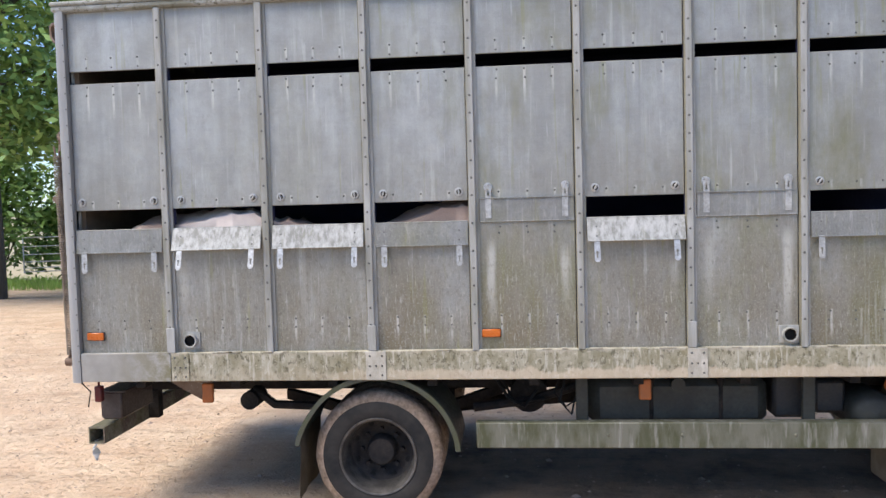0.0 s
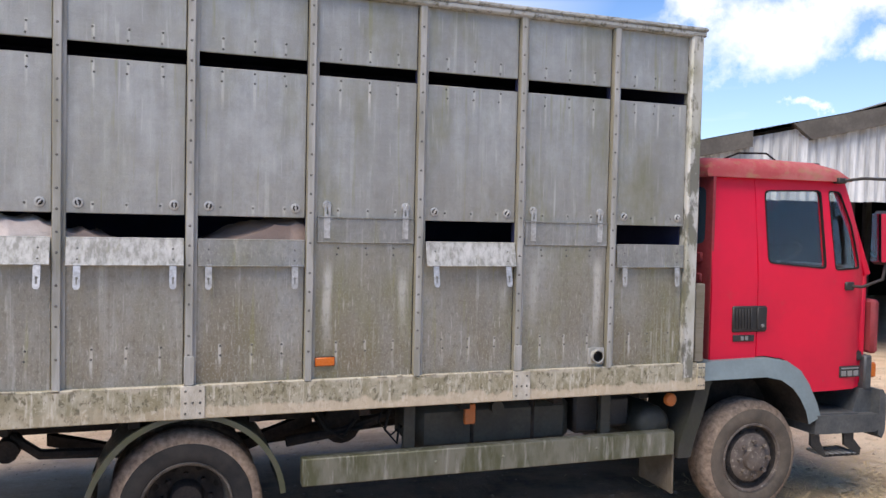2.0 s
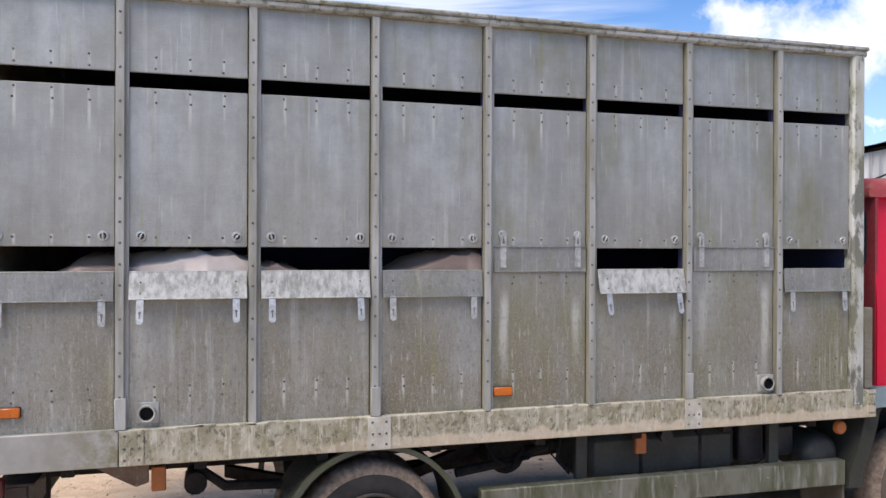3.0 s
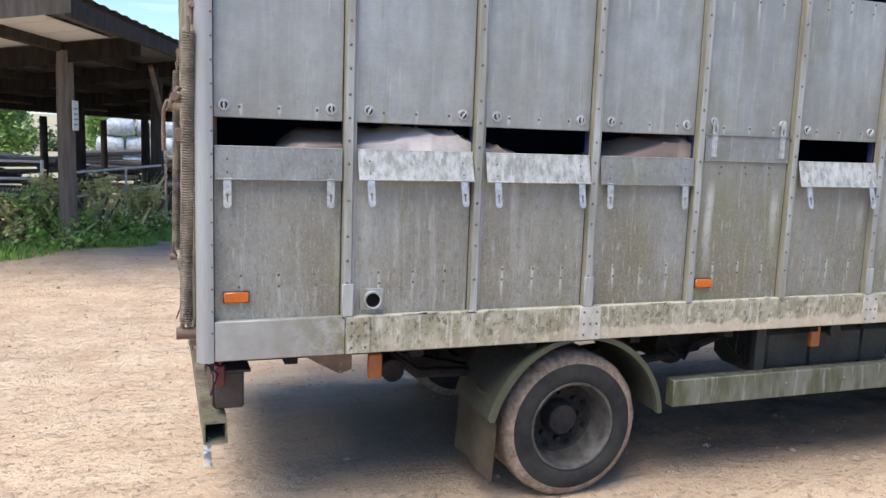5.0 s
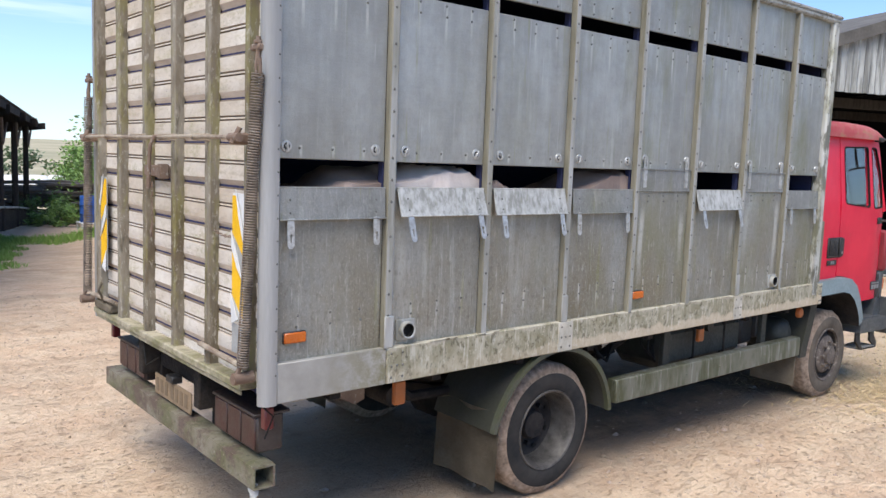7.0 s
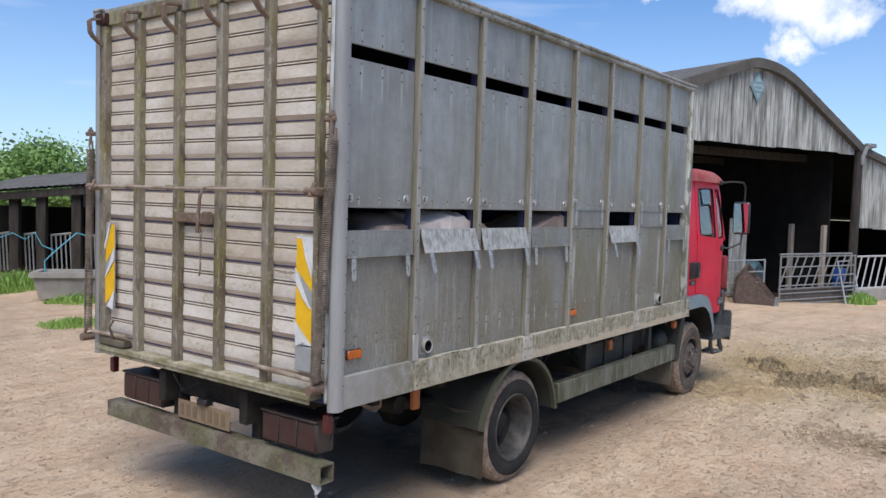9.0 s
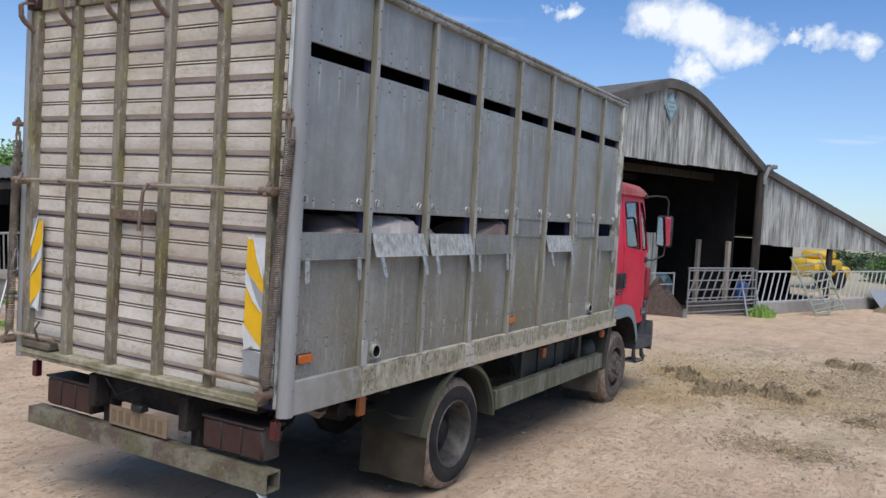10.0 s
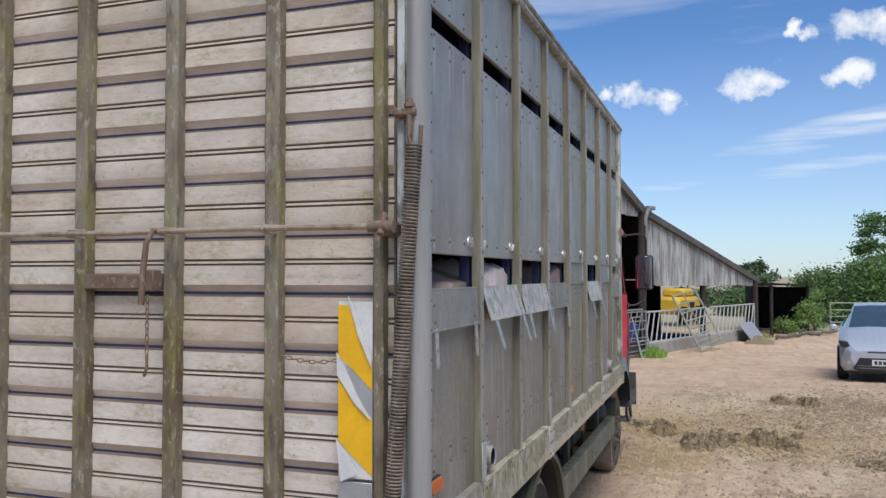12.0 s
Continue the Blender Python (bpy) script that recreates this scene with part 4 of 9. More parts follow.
def thing(name, m, label, category, group="", kind=""):
    ob = new(name)
    ob.matrix_basis = m
    return tagged(ob, label, category, group, kind)


def raw(name, verts, faces, mats, smooth=False):
    me = bpy.data.meshes.new(name)
    me.from_pydata(verts, [], faces)
    for m in mats if isinstance(mats, (list, tuple)) else [mats]:
        me.materials.append(M[m])
    if smooth:
        me.polygons.foreach_set("use_smooth", [True] * len(me.polygons))
    return new(name, me)


# ---- ground ----
def gz(x, y):
    """Height of the yard: it falls away past the lorry's nose and behind the pole barn."""
    z = np.interp(x, [-1e4, 0.5, 3, 8, 12.5, 19.5, 32, 1e4], [0, 0, -0.045, -0.11, -0.25, -0.58, -0.62, -0.62])
    z = z + np.interp(y, [-1e4, 9, 16, 34, 84, 160, 400, 900, 1e4], [0, 0, 0.06, 0.06, -1.5, -1.1, 3.0, 9.0, 9.0])
    past = x - 0.4 * np.maximum(0.0, y - 22)
    z = z + np.interp(y, [15, 21, 27, 33, 38, 60, 84], [0, -0.40, -0.66, -1.02, -1.25, -0.25, 0]) * np.interp(x, [-30, -12], [0, 1]) * np.interp(past, [0.9, 3.0], [1, 0])
    bank = np.exp(-((x + 4.0) / 1.3) ** 2 - ((y - 14.4) / 1.6) ** 2) * 0.2
    return z + bank


def bumps(x, y):
    v = noise.noise((x * 0.5, y * 0.5, 0.3)) * 0.03 + noise.noise((x * 1.9, y * 1.9, 4.0)) * 0.018 + noise.noise((x * 5.1, y * 5.1, 9.0)) * 0.008
    near = min(1.0, max(0.0, (abs(y - 5.8) - 0.6) / 1.2 + max(0.0, abs(x - 0.6) - 4.4)))
    return v * (0.35 + 0.65 * near)


def build_ground():
    xs = np.concatenate([np.array([-900, -400, -150, -70, -40, -28, -20, -16]), np.arange(-13, 16, 0.12), np.arange(16, 34, 0.5), np.array([36, 40, 50, 70, 110, 200, 450, 900])])
    ys = np.concatenate([np.array([-900, -400, -150, -60, -30, -15, -9, -6]), np.arange(-4, 14, 0.12), np.arange(14, 44, 0.4), np.array([45, 50, 60, 72, 90, 150, 400, 900])])
    verts = []
    for y in ys:
        for x in xs:
            h = float(gz(x, y)) + bumps(x, y)
            verts.append((x, y, h))
    nx = len(xs)
    faces = [(j * nx + i, j * nx + i + 1, (j + 1) * nx + i + 1, (j + 1) * nx + i) for j in range(len(ys) - 1) for i in range(nx - 1)]
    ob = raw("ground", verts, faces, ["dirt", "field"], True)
    idx = []
    for j in range(len(ys) - 1):
        for i in range(nx - 1):
            idx.append(1 if (xs[i] >= 33 or xs[i + 1] <= -16 or ys[j] >= 41 or ys[j + 1] <= -9) else 0)
    ob.data.polygons.foreach_set("material_index", idx)
    tagged(ob, "dry pinkish trodden dirt farmyard, lorry's shadow painted beneath it", "ground", kind="structure")


build_ground()

# ---- the lorry ----
TX, TY = -2.70, 4.70
W = 2.22
lorry = thing("livestock_lorry", pose(TX, TY, 0), "old livestock lorry, weathered aluminium box and red cab", "lorry")
PX = [0.622, 1.233, 1.845, 2.455, 3.064, 3.676, 4.291]
BAY = [(0.042, PX[0] - 0.039)] + [(PX[i] + 0.039, PX[i + 1] - 0.039) for i in range(6)] + [(PX[6] + 0.039, 4.808)]
Z_BASE, Z_RAIL, Z_HINGE, Z_MID, Z_SLOT0, Z_SLOT1, Z_TOP = 0.872, 1.047, 1.79, 1.912, 2.672, 2.745, 3.095


def side_panels():
    for k, (a, b) in enumerate(BAY):
        cols = [a + (b - a) * t for t in (0.2, 0.5, 0.8)]
        a, b = a - (0.012 if k else -0.002), b + (0.006 if k < 7 else -0.002)
        closed = k in (4, 6)
        bm = bmesh.new()
        bx(bm, (a, 0, Z_SLOT1), (b, 0.02, Z_TOP + 0.02), 0.003)
        for x in cols:
            for z in (Z_SLOT1 + 0.02, Z_SLOT1 + 0.075):
                stud(bm, (x + random.uniform(-0.006, 0.006), 0, z), (0, -1, 0), 0.0066, 0.004, 1)
        part("upper_panel", bm, ["alu", "rivet"], lorry)
        bm = bmesh.new()
        bx(bm, (a, 0, Z_MID), (b, 0.02, Z_SLOT0), 0.003)
        for x in cols:
            for z in (Z_SLOT0 - 0.02, Z_SLOT0 - 0.07, Z_MID + 0.045):
                stud(bm, (x + random.uniform(-0.006, 0.006), 0, z), (0, -1, 0), 0.0066, 0.004, 1)
        part("middle_panel", bm, ["alu", "rivet"], lorry)
        bm = bmesh.new()
        bx(bm, (a, 0, Z_RAIL - 0.02), (b, 0.02, Z_HINGE), 0.003)
        for x in cols:
            for z in (1.19, 1.24) + ((Z_HINGE - 0.035, Z_HINGE - 0.07) if closed else ()):
                stud(bm, (x + random.uniform(-0.006, 0.006), 0, z), (0, -1, 0), 0.0066, 0.004, 1)
        part("lower_panel", bm, ["alu", "rivet"], lorry)


def posts():
    for k, c in enumerate(PX):
        bm = bmesh.new()
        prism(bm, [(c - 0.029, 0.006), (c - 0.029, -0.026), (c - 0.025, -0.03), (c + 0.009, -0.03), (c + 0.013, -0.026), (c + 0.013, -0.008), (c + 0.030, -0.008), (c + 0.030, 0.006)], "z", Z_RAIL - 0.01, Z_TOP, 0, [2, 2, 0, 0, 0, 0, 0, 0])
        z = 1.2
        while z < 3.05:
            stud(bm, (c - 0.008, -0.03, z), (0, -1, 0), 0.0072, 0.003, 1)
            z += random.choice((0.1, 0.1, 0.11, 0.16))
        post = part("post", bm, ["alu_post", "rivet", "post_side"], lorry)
        if k in (0, 2, 5):
            bm = bmesh.new()
            bx(bm, (c - 0.030, -0.036, Z_RAIL), (c + 0.022, -0.029, Z_RAIL + 0.15), 0.004)
            part("foot_cap", bm, "alu_post", post, "dull bare metal cover")


def straps(flap, a, b, mtx, up):
    for x in (a + 0.052, b - 0.052):
        w = 0.0165
        z1 = -0.255 if not up else -0.21
        zt = -0.128 if not up else -0.02
        outline = [(x - w, zt), (x + w, zt), (x + w, z1 + 0.012), (x + w * 0.5, z1), (x - w * 0.5, z1), (x - w, z1 + 0.012)]
        zk = z1 + 0.055
        hole = [(x + 0.0035, zk - 0.03), (x + 0.0035, zk - 0.006)] + [(x + 0.0075 * math.sin(q), zk - 0.0075 * math.cos(q)) for q in (0.8, 1.6, 2.4, 3.1, 3.9, 4.7, 5.5)] + [(x - 0.0035, zk - 0.006), (x - 0.0035, zk - 0.03)]
        bm = plate(outline, [hole], -0.0105, 0.004)
        bmesh.ops.transform(bm, matrix=mtx, verts=bm.verts[:])
        part("strap", bm, ["strap", "seal"], flap, "bright galvanised strap with keyhole slot")


def flaps():
    lean = {0: 3, 1: 17, 2: 13, 3: 4, 4: None, 5: 14, 6: None, 7: 3}
    for k, (a, b) in enumerate(BAY):
        a, b = a - (0.006 if k else -0.004), b + (0.004 if k < 7 else -0.004)
        ang = lean[k]
        if ang is None:
            mtx = Matrix.Translation((0, -0.004, Z_HINGE - 0.004)) @ Matrix.Rotation(radians(180), 4, "X") @ Matrix.Diagonal((1, -1, 1, 1))
        else:
            mtx = Matrix.Translation((0, -0.012, Z_HINGE)) @ Matrix.Rotation(radians(-ang), 4, "X")
        bm = bmesh.new()
        bx(bm, (a, -0.0065, -0.137), (b, 0.0, 0.0), 0.002)
        bx(bm, (a, -0.014, -0.137), (b, -0.0065, -0.131), 0.001)
        cyl(bm, (a, -0.002, 0.0), (b, -0.002, 0.0), 0.006, seg=6)
        for x in (a + 0.052, b - 0.052):
            for dz in (-0.05, -0.105):
                stud(bm, (x, -0.0065, dz), (0, -1, 0), 0.005, 0.003, 1)
        bmesh.ops.transform(bm, matrix=mtx, verts=bm.verts[:])
        flap = part("flap", bm, ["flap_glare" if k in (1, 2, 5) else "alu_flap", "rivet"], lorry, "blotched vent flap hanging open, sky glare in its colour" if k in (1, 2, 5) else ("grey vent flap shut upward" if ang is None else "grey vent flap hanging open"))
        straps(flap, a, b, mtx, ang is None)


def lock_studs():
    bm = bmesh.new()
    revolve(bm, [(0.0, -0.010), (0.006, -0.010), (0.008, -0.005), (0.014, -0.004), (0.017, -0.007), (0.024, -0.006), (0.026, 0.0)], (0, 0, 0), 12, [0, 0, 1, 0, 0, 0])
    bx(bm, (-0.0035, -0.017, -0.018), (0.0035, -0.006, 0.018), 0.001)
    first = None
    for k, (a, b) in enumerate(BAY):
        for x in (a + 0.045, b - 0.045):
            if first is None:
                first = part("turn_stud", bm, ["strap", "seal"], lorry)
                first.location = (x, 0, 1.963)
            else:
                again("turn_stud", first, pose(x, 0, 1.963 + (0.02 if k in (4, 6) else 0), 0, random.uniform(-40, 40), 0), lorry)


def box_frame():
    # base rail in two stretches, with riveted joint covers
    bm = bmesh.new()
    bx(bm, (0.042, -0.03, Z_BASE), (0.61, 0.04, Z_RAIL), 0.004)
    part("base_rail", bm, "base_clean", lorry, "bare dull aluminium base rail end")
    bm = bmesh.new()
    bx(bm, (0.612, -0.03, Z_BASE), (4.93, 0.04, Z_RAIL), 0.005)
    for _ in range(14):
        x = random.uniform(0.7, 4.8)
        bx(bm, (x, -0.033, Z_RAIL - 0.004), (x + random.uniform(0.02, 0.1), -0.02, Z_RAIL + random.uniform(0.002, 0.008)), 0.002)
    part("base_rail", bm, "base", lorry, "mud-caked green-stained base rail")
    for x, m, w in ((0.67, "base", 0.055), (1.86, "joint", 0.06), (3.70, "joint", 0.055), (4.955, "base", 0.03)):
        bm = bmesh.new()
        bx(bm, (x - w, -0.036, Z_BASE + 0.003), (x + w, -0.028, Z_RAIL - 0.003), 0.002)
        for dx in (-0.6, 0, 0.6):
            for dz in (0.03, 0.085, 0.145):
                if dx or dz == 0.085 or x > 4:
                    stud(bm, (x + dx * w, -0.036, Z_BASE + dz), (0, -1, 0), 0.007, 0.004, 1)
        part("joint_plate", bm, [m, "rivet"], lorry)
    # rear corner post, rounded outside
    for side in (0, 1):
        def f(x, y):
            return (x, y) if side == 0 else (x, W - y)
        prof = [(0.040, 0.03), (0.040, -0.034), (0.018, -0.037), (-0.004, -0.034), (-0.020, -0.021), (-0.030, -0.004), (-0.030, 0.010), (-0.014, 0.03), (-0.004, 0.03)]
        bm = bmesh.new()
        prism(bm, [f(*p) for p in prof], "z", Z_BASE - 0.004, 3.13)
        z = 1.0
        while z < 3.08 and side == 0:
            stud(bm, (0.033, -0.0348, z), (0, -1, 0), 0.005, 0.003, 1)
            z += 0.095
        part("rear_corner_post", bm, ["alu_corner", "rivet"], lorry, "smooth pale aluminium corner extrusion")
    bm = bmesh.new()
    bx(bm, (4.810, -0.034, Z_RAIL - 0.1), (4.900, 0.05, 3.12), 0.012)
    z = 1.1
    while z < 3.08:
        stud(bm, (4.826, -0.034, z), (0, -1, 0), 0.005, 0.003, 1)
        z += 0.1
    part("front_corner_post", bm, ["peel", "rivet"], lorry, "front corner post with peeling white paint")
    bm = bmesh.new()
    bx(bm, (4.918, -0.01, Z_RAIL), (4.985, 0.05, 1.55), 0.006)
    part("end_board", bm, "timber", lorry, "mossy upright board at the box front")
    # top rail and roof
    for y0, y1 in ((-0.04, 0.05), (W - 0.05, W + 0.04)):
        bm = bmesh.new()
        bx(bm, (-0.034, y0, Z_TOP), (4.915, y1, 3.135), 0.012)
        bx(bm, (-0.036, y0 - 0.008, 3.13), (4.92, y1, 3.155), 0.008)
        part("top_rail", bm, "lichen", lorry, "lichen-covered top edge rail")
    bm = bmesh.new()
    bx(bm, (0, 0.05, 3.125), (4.91, W - 0.05, 3.15), 0.004)
    part("box_roof", bm, "alu_post", lorry)
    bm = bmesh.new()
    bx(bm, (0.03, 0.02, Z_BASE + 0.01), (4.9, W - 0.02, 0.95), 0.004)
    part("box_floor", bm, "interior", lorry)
    bm = bmesh.new()
    bx(bm, (0.0, W - 0.03, Z_BASE), (4.9, W, Z_TOP), 0.004)
    part("far_side_wall", bm, "alu", lorry)
    bm = bmesh.new()
    bx(bm, (4.86, 0.05, Z_BASE), (4.9, W - 0.03, 3.14), 0.004)
    part("front_wall", bm, "alu", lorry)
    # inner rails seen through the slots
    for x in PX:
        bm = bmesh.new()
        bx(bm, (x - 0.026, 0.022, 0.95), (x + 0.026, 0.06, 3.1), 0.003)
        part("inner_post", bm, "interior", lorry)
    # lining boards of the inside, the box's dimness put into their navy
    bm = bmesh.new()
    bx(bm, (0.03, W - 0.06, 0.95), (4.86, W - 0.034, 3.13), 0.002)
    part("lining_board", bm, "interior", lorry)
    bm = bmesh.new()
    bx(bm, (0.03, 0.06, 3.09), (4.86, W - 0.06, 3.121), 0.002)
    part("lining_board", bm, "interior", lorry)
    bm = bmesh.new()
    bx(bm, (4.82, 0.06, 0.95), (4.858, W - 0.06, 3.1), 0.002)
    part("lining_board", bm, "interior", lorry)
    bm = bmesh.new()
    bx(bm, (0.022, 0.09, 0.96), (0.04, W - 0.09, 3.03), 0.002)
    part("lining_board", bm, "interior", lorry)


def side_fittings():
    for x, z in ((0.735, 1.118), (4.205, 1.113)):
        bm = bmesh.new()
        bx(bm, (x - 0.055, -0.008, z - 0.05), (x + 0.055, 0.0, z + 0.05), 0.002)
        # Black core stands in for the dark inside the pipe.
        revolve(bm, [(0.0, -0.0085), (0.031, -0.009), (0.032, -0.034), (0.039, -0.037), (0.042, -0.032), (0.040, -0.006), (0.046, -0.004)], (x, 0, z), 24, [1, 1, 0, 0, 0, 0])
        part("drain_pipe", bm, ["alu_post", "seal"], lorry, "short dirty drain spout")
    for x, z in ((0.135, 1.148), (2.54, 1.14)):
        bm = bmesh.new()
        bx(bm, (x - 0.056, -0.01, z - 0.026), (x + 0.056, 0.0, z + 0.026), 0.004)
        lamp = part("marker_lamp", bm, "plastic", lorry)
        bm = bmesh.new()
        bx(bm, (x - 0.053, -0.021, z - 0.023), (x + 0.053, -0.008, z + 0.023), 0.005)
        part("lens", bm, "orange", lamp, "orange plastic lens")
    for x, y, z in ((0.783, 0.078, 0.776), (3.422, 0.067, 0.785)):
        bm = bmesh.new()
        bx(bm, (x - 0.034, y, z - 0.062), (x + 0.034, y + 0.03, z + 0.058), 0.006)
        part("side_reflector", bm, "orange_dirty", lorry, "dusty orange hanging reflector")
    bm = bmesh.new()
    revolve(bm, [(0.0, -0.012), (0.034, -0.01), (0.042, 0.0), (0.042, 0.02), (0.0, 0.02)], (4.78, 0.03, 0.805), 20)
    part("round_reflector", bm, "orange_dirty", lorry, "round orange reflector")
    # side guard board
    bm = bmesh.new()
    bx(bm, (2.435, 0.025, 0.450), (4.815, 0.10, 0.602), 0.006)
    for x in (3.2, 3.62, 4.25):
        stud(bm, (x, 0.025, 0.53), (0, -1, 0), 0.01, 0.006)
    part("side_guard", bm, "guard_board", lorry, "green-streaked alloy side guard")
    for x in (3.06, 4.35):
        bm = bmesh.new()
        bx(bm, (x - 0.035, 0.101, 0.47), (x + 0.035, 0.14, 0.88), 0.004)
        part("guard_bracket", bm, "tank", lorry)


def load():
    """A wrinkled sheet that stands in for the animals inside, seen through the open slots."""
    bm = bmesh.new()
    nx, ny = 120, 24
    rows = []
    for j in range(ny + 1):
        y = 0.03 + 1.2 * (j / ny) ** 1.3
        line = []
        for i in range(nx + 1):
            x = 0.1 + 2.45 * i / nx
            h = 1.735 + 0.155 * math.exp(-((x - 0.99) / 0.26) ** 4) * math.exp(-((y - 0.2) / 0.32) ** 2)
            h += 0.13 * math.exp(-((x - 0.55) / 0.22) ** 4) * math.exp(-((y - 0.3) / 0.3) ** 2)
            h += 0.08 * math.exp(-((x - 1.36) / 0.13) ** 2 - ((y - 0.12) / 0.3) ** 2)
            h += 0.21 * math.exp(-((x - 2.4) / 0.40) ** 2 - ((y - 0.22) / 0.3) ** 2)
            h += 0.022 * (1 - abs(math.sin(15 * x + 11 * y + 3 * math.sin(5 * x)))) ** 2 * math.exp(-((y - 0.2) / 0.4) ** 2)
            h += 0.03 * noise.noise((x * 3.1, y * 3.1, 2.0)) + 0.012 * noise.noise((x * 11, y * 8, 5.0))
            line.append(bm.verts.new((x, y, h)))
        rows.append(line)
    for j in range(ny):
        bridge(bm, rows[j], rows[j + 1], 0, False)
    low = [bm.verts.new((v.co.x, 0.03, 1.0)) for v in rows[0]]
    bridge(bm, low, rows[0], 0, False)
    ob = part("tarpaulin", bm, "cloth", None, "", 60)
    ob.location = (TX, TY, 0)
    tagged(ob, "pale and brown wrinkled sheet standing in for animals in the lorry", "tarpaulin")


side_panels()
posts()
flaps()
lock_studs()
box_frame()
side_fittings()
load()


BACK = 0.044


def tail_ramp():
    ramp = None
    y0, y1 = 0.075, W - 0.075
    # header, sill and inner skin
    bm = bmesh.new()
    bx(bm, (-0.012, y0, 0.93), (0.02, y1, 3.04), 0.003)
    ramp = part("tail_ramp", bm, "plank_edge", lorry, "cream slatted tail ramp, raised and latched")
    ramp.location.x = BACK
    n, h, zb = 12, 0.194, 0.805
    for k in range(n):
        z = zb + k * h
        prof = [(0.0085, 0.0), (0.009, 0.006), (0.023, 0.033), (0.020, 0.097), (0.0125, 0.1005), (0.0125, 0.1035), (0.0185, 0.107), (0.0175, 0.114), (0.0125, 0.1165), (0.0125, 0.1195), (0.0185, 0.123), (0.0205, 0.185), (0.0115, h - 0.001), (-0.004, h - 0.001), (-0.004, 0.0)]
        bm = bmesh.new()
        j = [random.uniform(-0.0007, 0.0007) for _ in prof]
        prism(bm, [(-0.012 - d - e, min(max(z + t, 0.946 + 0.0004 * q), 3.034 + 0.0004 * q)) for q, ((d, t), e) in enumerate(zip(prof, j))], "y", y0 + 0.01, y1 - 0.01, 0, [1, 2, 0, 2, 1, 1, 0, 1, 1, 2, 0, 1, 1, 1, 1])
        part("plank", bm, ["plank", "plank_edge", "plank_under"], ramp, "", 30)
    for y, w in ((0.122, 0.017), (0.512, 0.027), (0.922, 0.027), (1.322, 0.028), (1.738, 0.030), (2.135, 0.034)):
        bm = bmesh.new()
        last = None
        for q in range(71):
            z = 0.94 + 2.09 * q / 70
            e = [0.003 * noise.noise((z * 9, y * 5 + i * 3.1, 2.0)) + 0.0015 * noise.noise((z * 40, i * 2.0, y)) for i in range(6)]
            now = [bm.verts.new(p) for p in ((-0.03, y - w, z), (-0.074, y - w + e[0], z), (-0.081 + e[1], y - w + 0.007, z), (-0.081 + e[2], y + w - 0.007, z), (-0.074, y + w + e[3], z), (-0.03, y + w, z))]
            if last:
                bridge(bm, last, now)
            last = now
        rib = part("rib", bm, "rib", ramp, "mossy paint-flaked upright rib")
        bm = bmesh.new()
        pts = [(-0.03, 3.085), (-0.155, 3.07), (-0.175, 3.05), (-0.17, 2.98), (-0.15, 2.95), (-0.08, 2.90)]
        inn = [(-0.03, 3.073), (-0.148, 3.058), (-0.162, 3.045), (-0.158, 2.985), (-0.142, 2.962), (-0.08, 2.914)]
        A = [[bm.verts.new((p[0], y + s * 0.02, p[1])) for p in pts] for s in (-1, 1)]
        B = [[bm.verts.new((p[0], y + s * 0.02, p[1])) for p in inn] for s in (-1, 1)]
        bridge(bm, A[0], A[1], 0, False)
        bridge(bm, B[0], B[1], 0, False)
        bridge(bm, A[0], B[0], 0, False)
        bridge(bm, A[1], B[1], 0, False)
        part("top_hook", bm, "rust", ramp, "bent rusty flat-bar hook")
    # latch rod, its lever and hanging chain
    bm = bmesh.new()
    tube(bm, [(-0.150, 0.04, 1.99), (-0.150, 0.6, 1.994), (-0.152, 1.1, 1.988), (-0.150, 1.7, 1.993), (-0.150, 2.2, 1.99)], 0.0098, 8)
    for y in (0.512, 0.922, 1.322, 1.738):
        tube(bm, [(-0.076, y - 0.022, 1.978), (-0.158, y - 0.020, 1.980), (-0.164, y - 0.020, 1.99), (-0.158, y - 0.020, 2.002), (-0.076, y - 0.022, 2.006)], 0.0045, 5)
    part("latch_rod", bm, "rod", ramp, "rusty cream-painted latch rod")
    for y in (0.075, 2.13):
        bm = bmesh.new()
        bx(bm, (-0.155, y - 0.022, 1.962), (-0.03, y + 0.022, 2.01), 0.01)
        cyl(bm, (-0.150, y - 0.04, 1.99), (-0.150, y + 0.045, 1.99), 0.019, seg=10)
        cyl(bm, (-0.165, y, 1.965), (-0.13, y, 2.03), 0.012, seg=8)
        part("rod_bracket", bm, "rust", ramp)
    bm = bmesh.new()
    tube(bm, [(-0.150, 0.905, 1.995), (-0.172, 0.915, 1.995), (-0.188, 0.93, 1.95), (-0.190, 0.940, 1.86), (-0.190, 0.948, 1.74)], 0.0088, 8, 0, 1.25)
    part("lever", bm, "rust", ramp, "rusty hanging latch lever")
    bm = bmesh.new()
    for i in range(9):
        z = 1.76 - i * 0.022
        a = [(-0.180 + (0.006 if i % 2 else 0) * math.cos(t), 0.930 + (0 if i % 2 else 0.006) * math.cos(t), z + 0.014 * math.sin(t)) for t in [q * math.pi / 4 for q in range(9)]]
        tube(bm, a, 0.0022, 5)
    tube(bm, [(-0.18, 0.930, 1.57), (-0.185, 0.925, 1.53), (-0.18, 0.940, 1.50)], 0.006, 6)
    part("chain", bm, "rust", ramp, "short hanging rusty chain")
    bm = bmesh.new()
    for i in range(14):
        y = 0.50 - i * 0.022
        z = 1.575 - 0.02 * math.sin(i / 13 * math.pi)
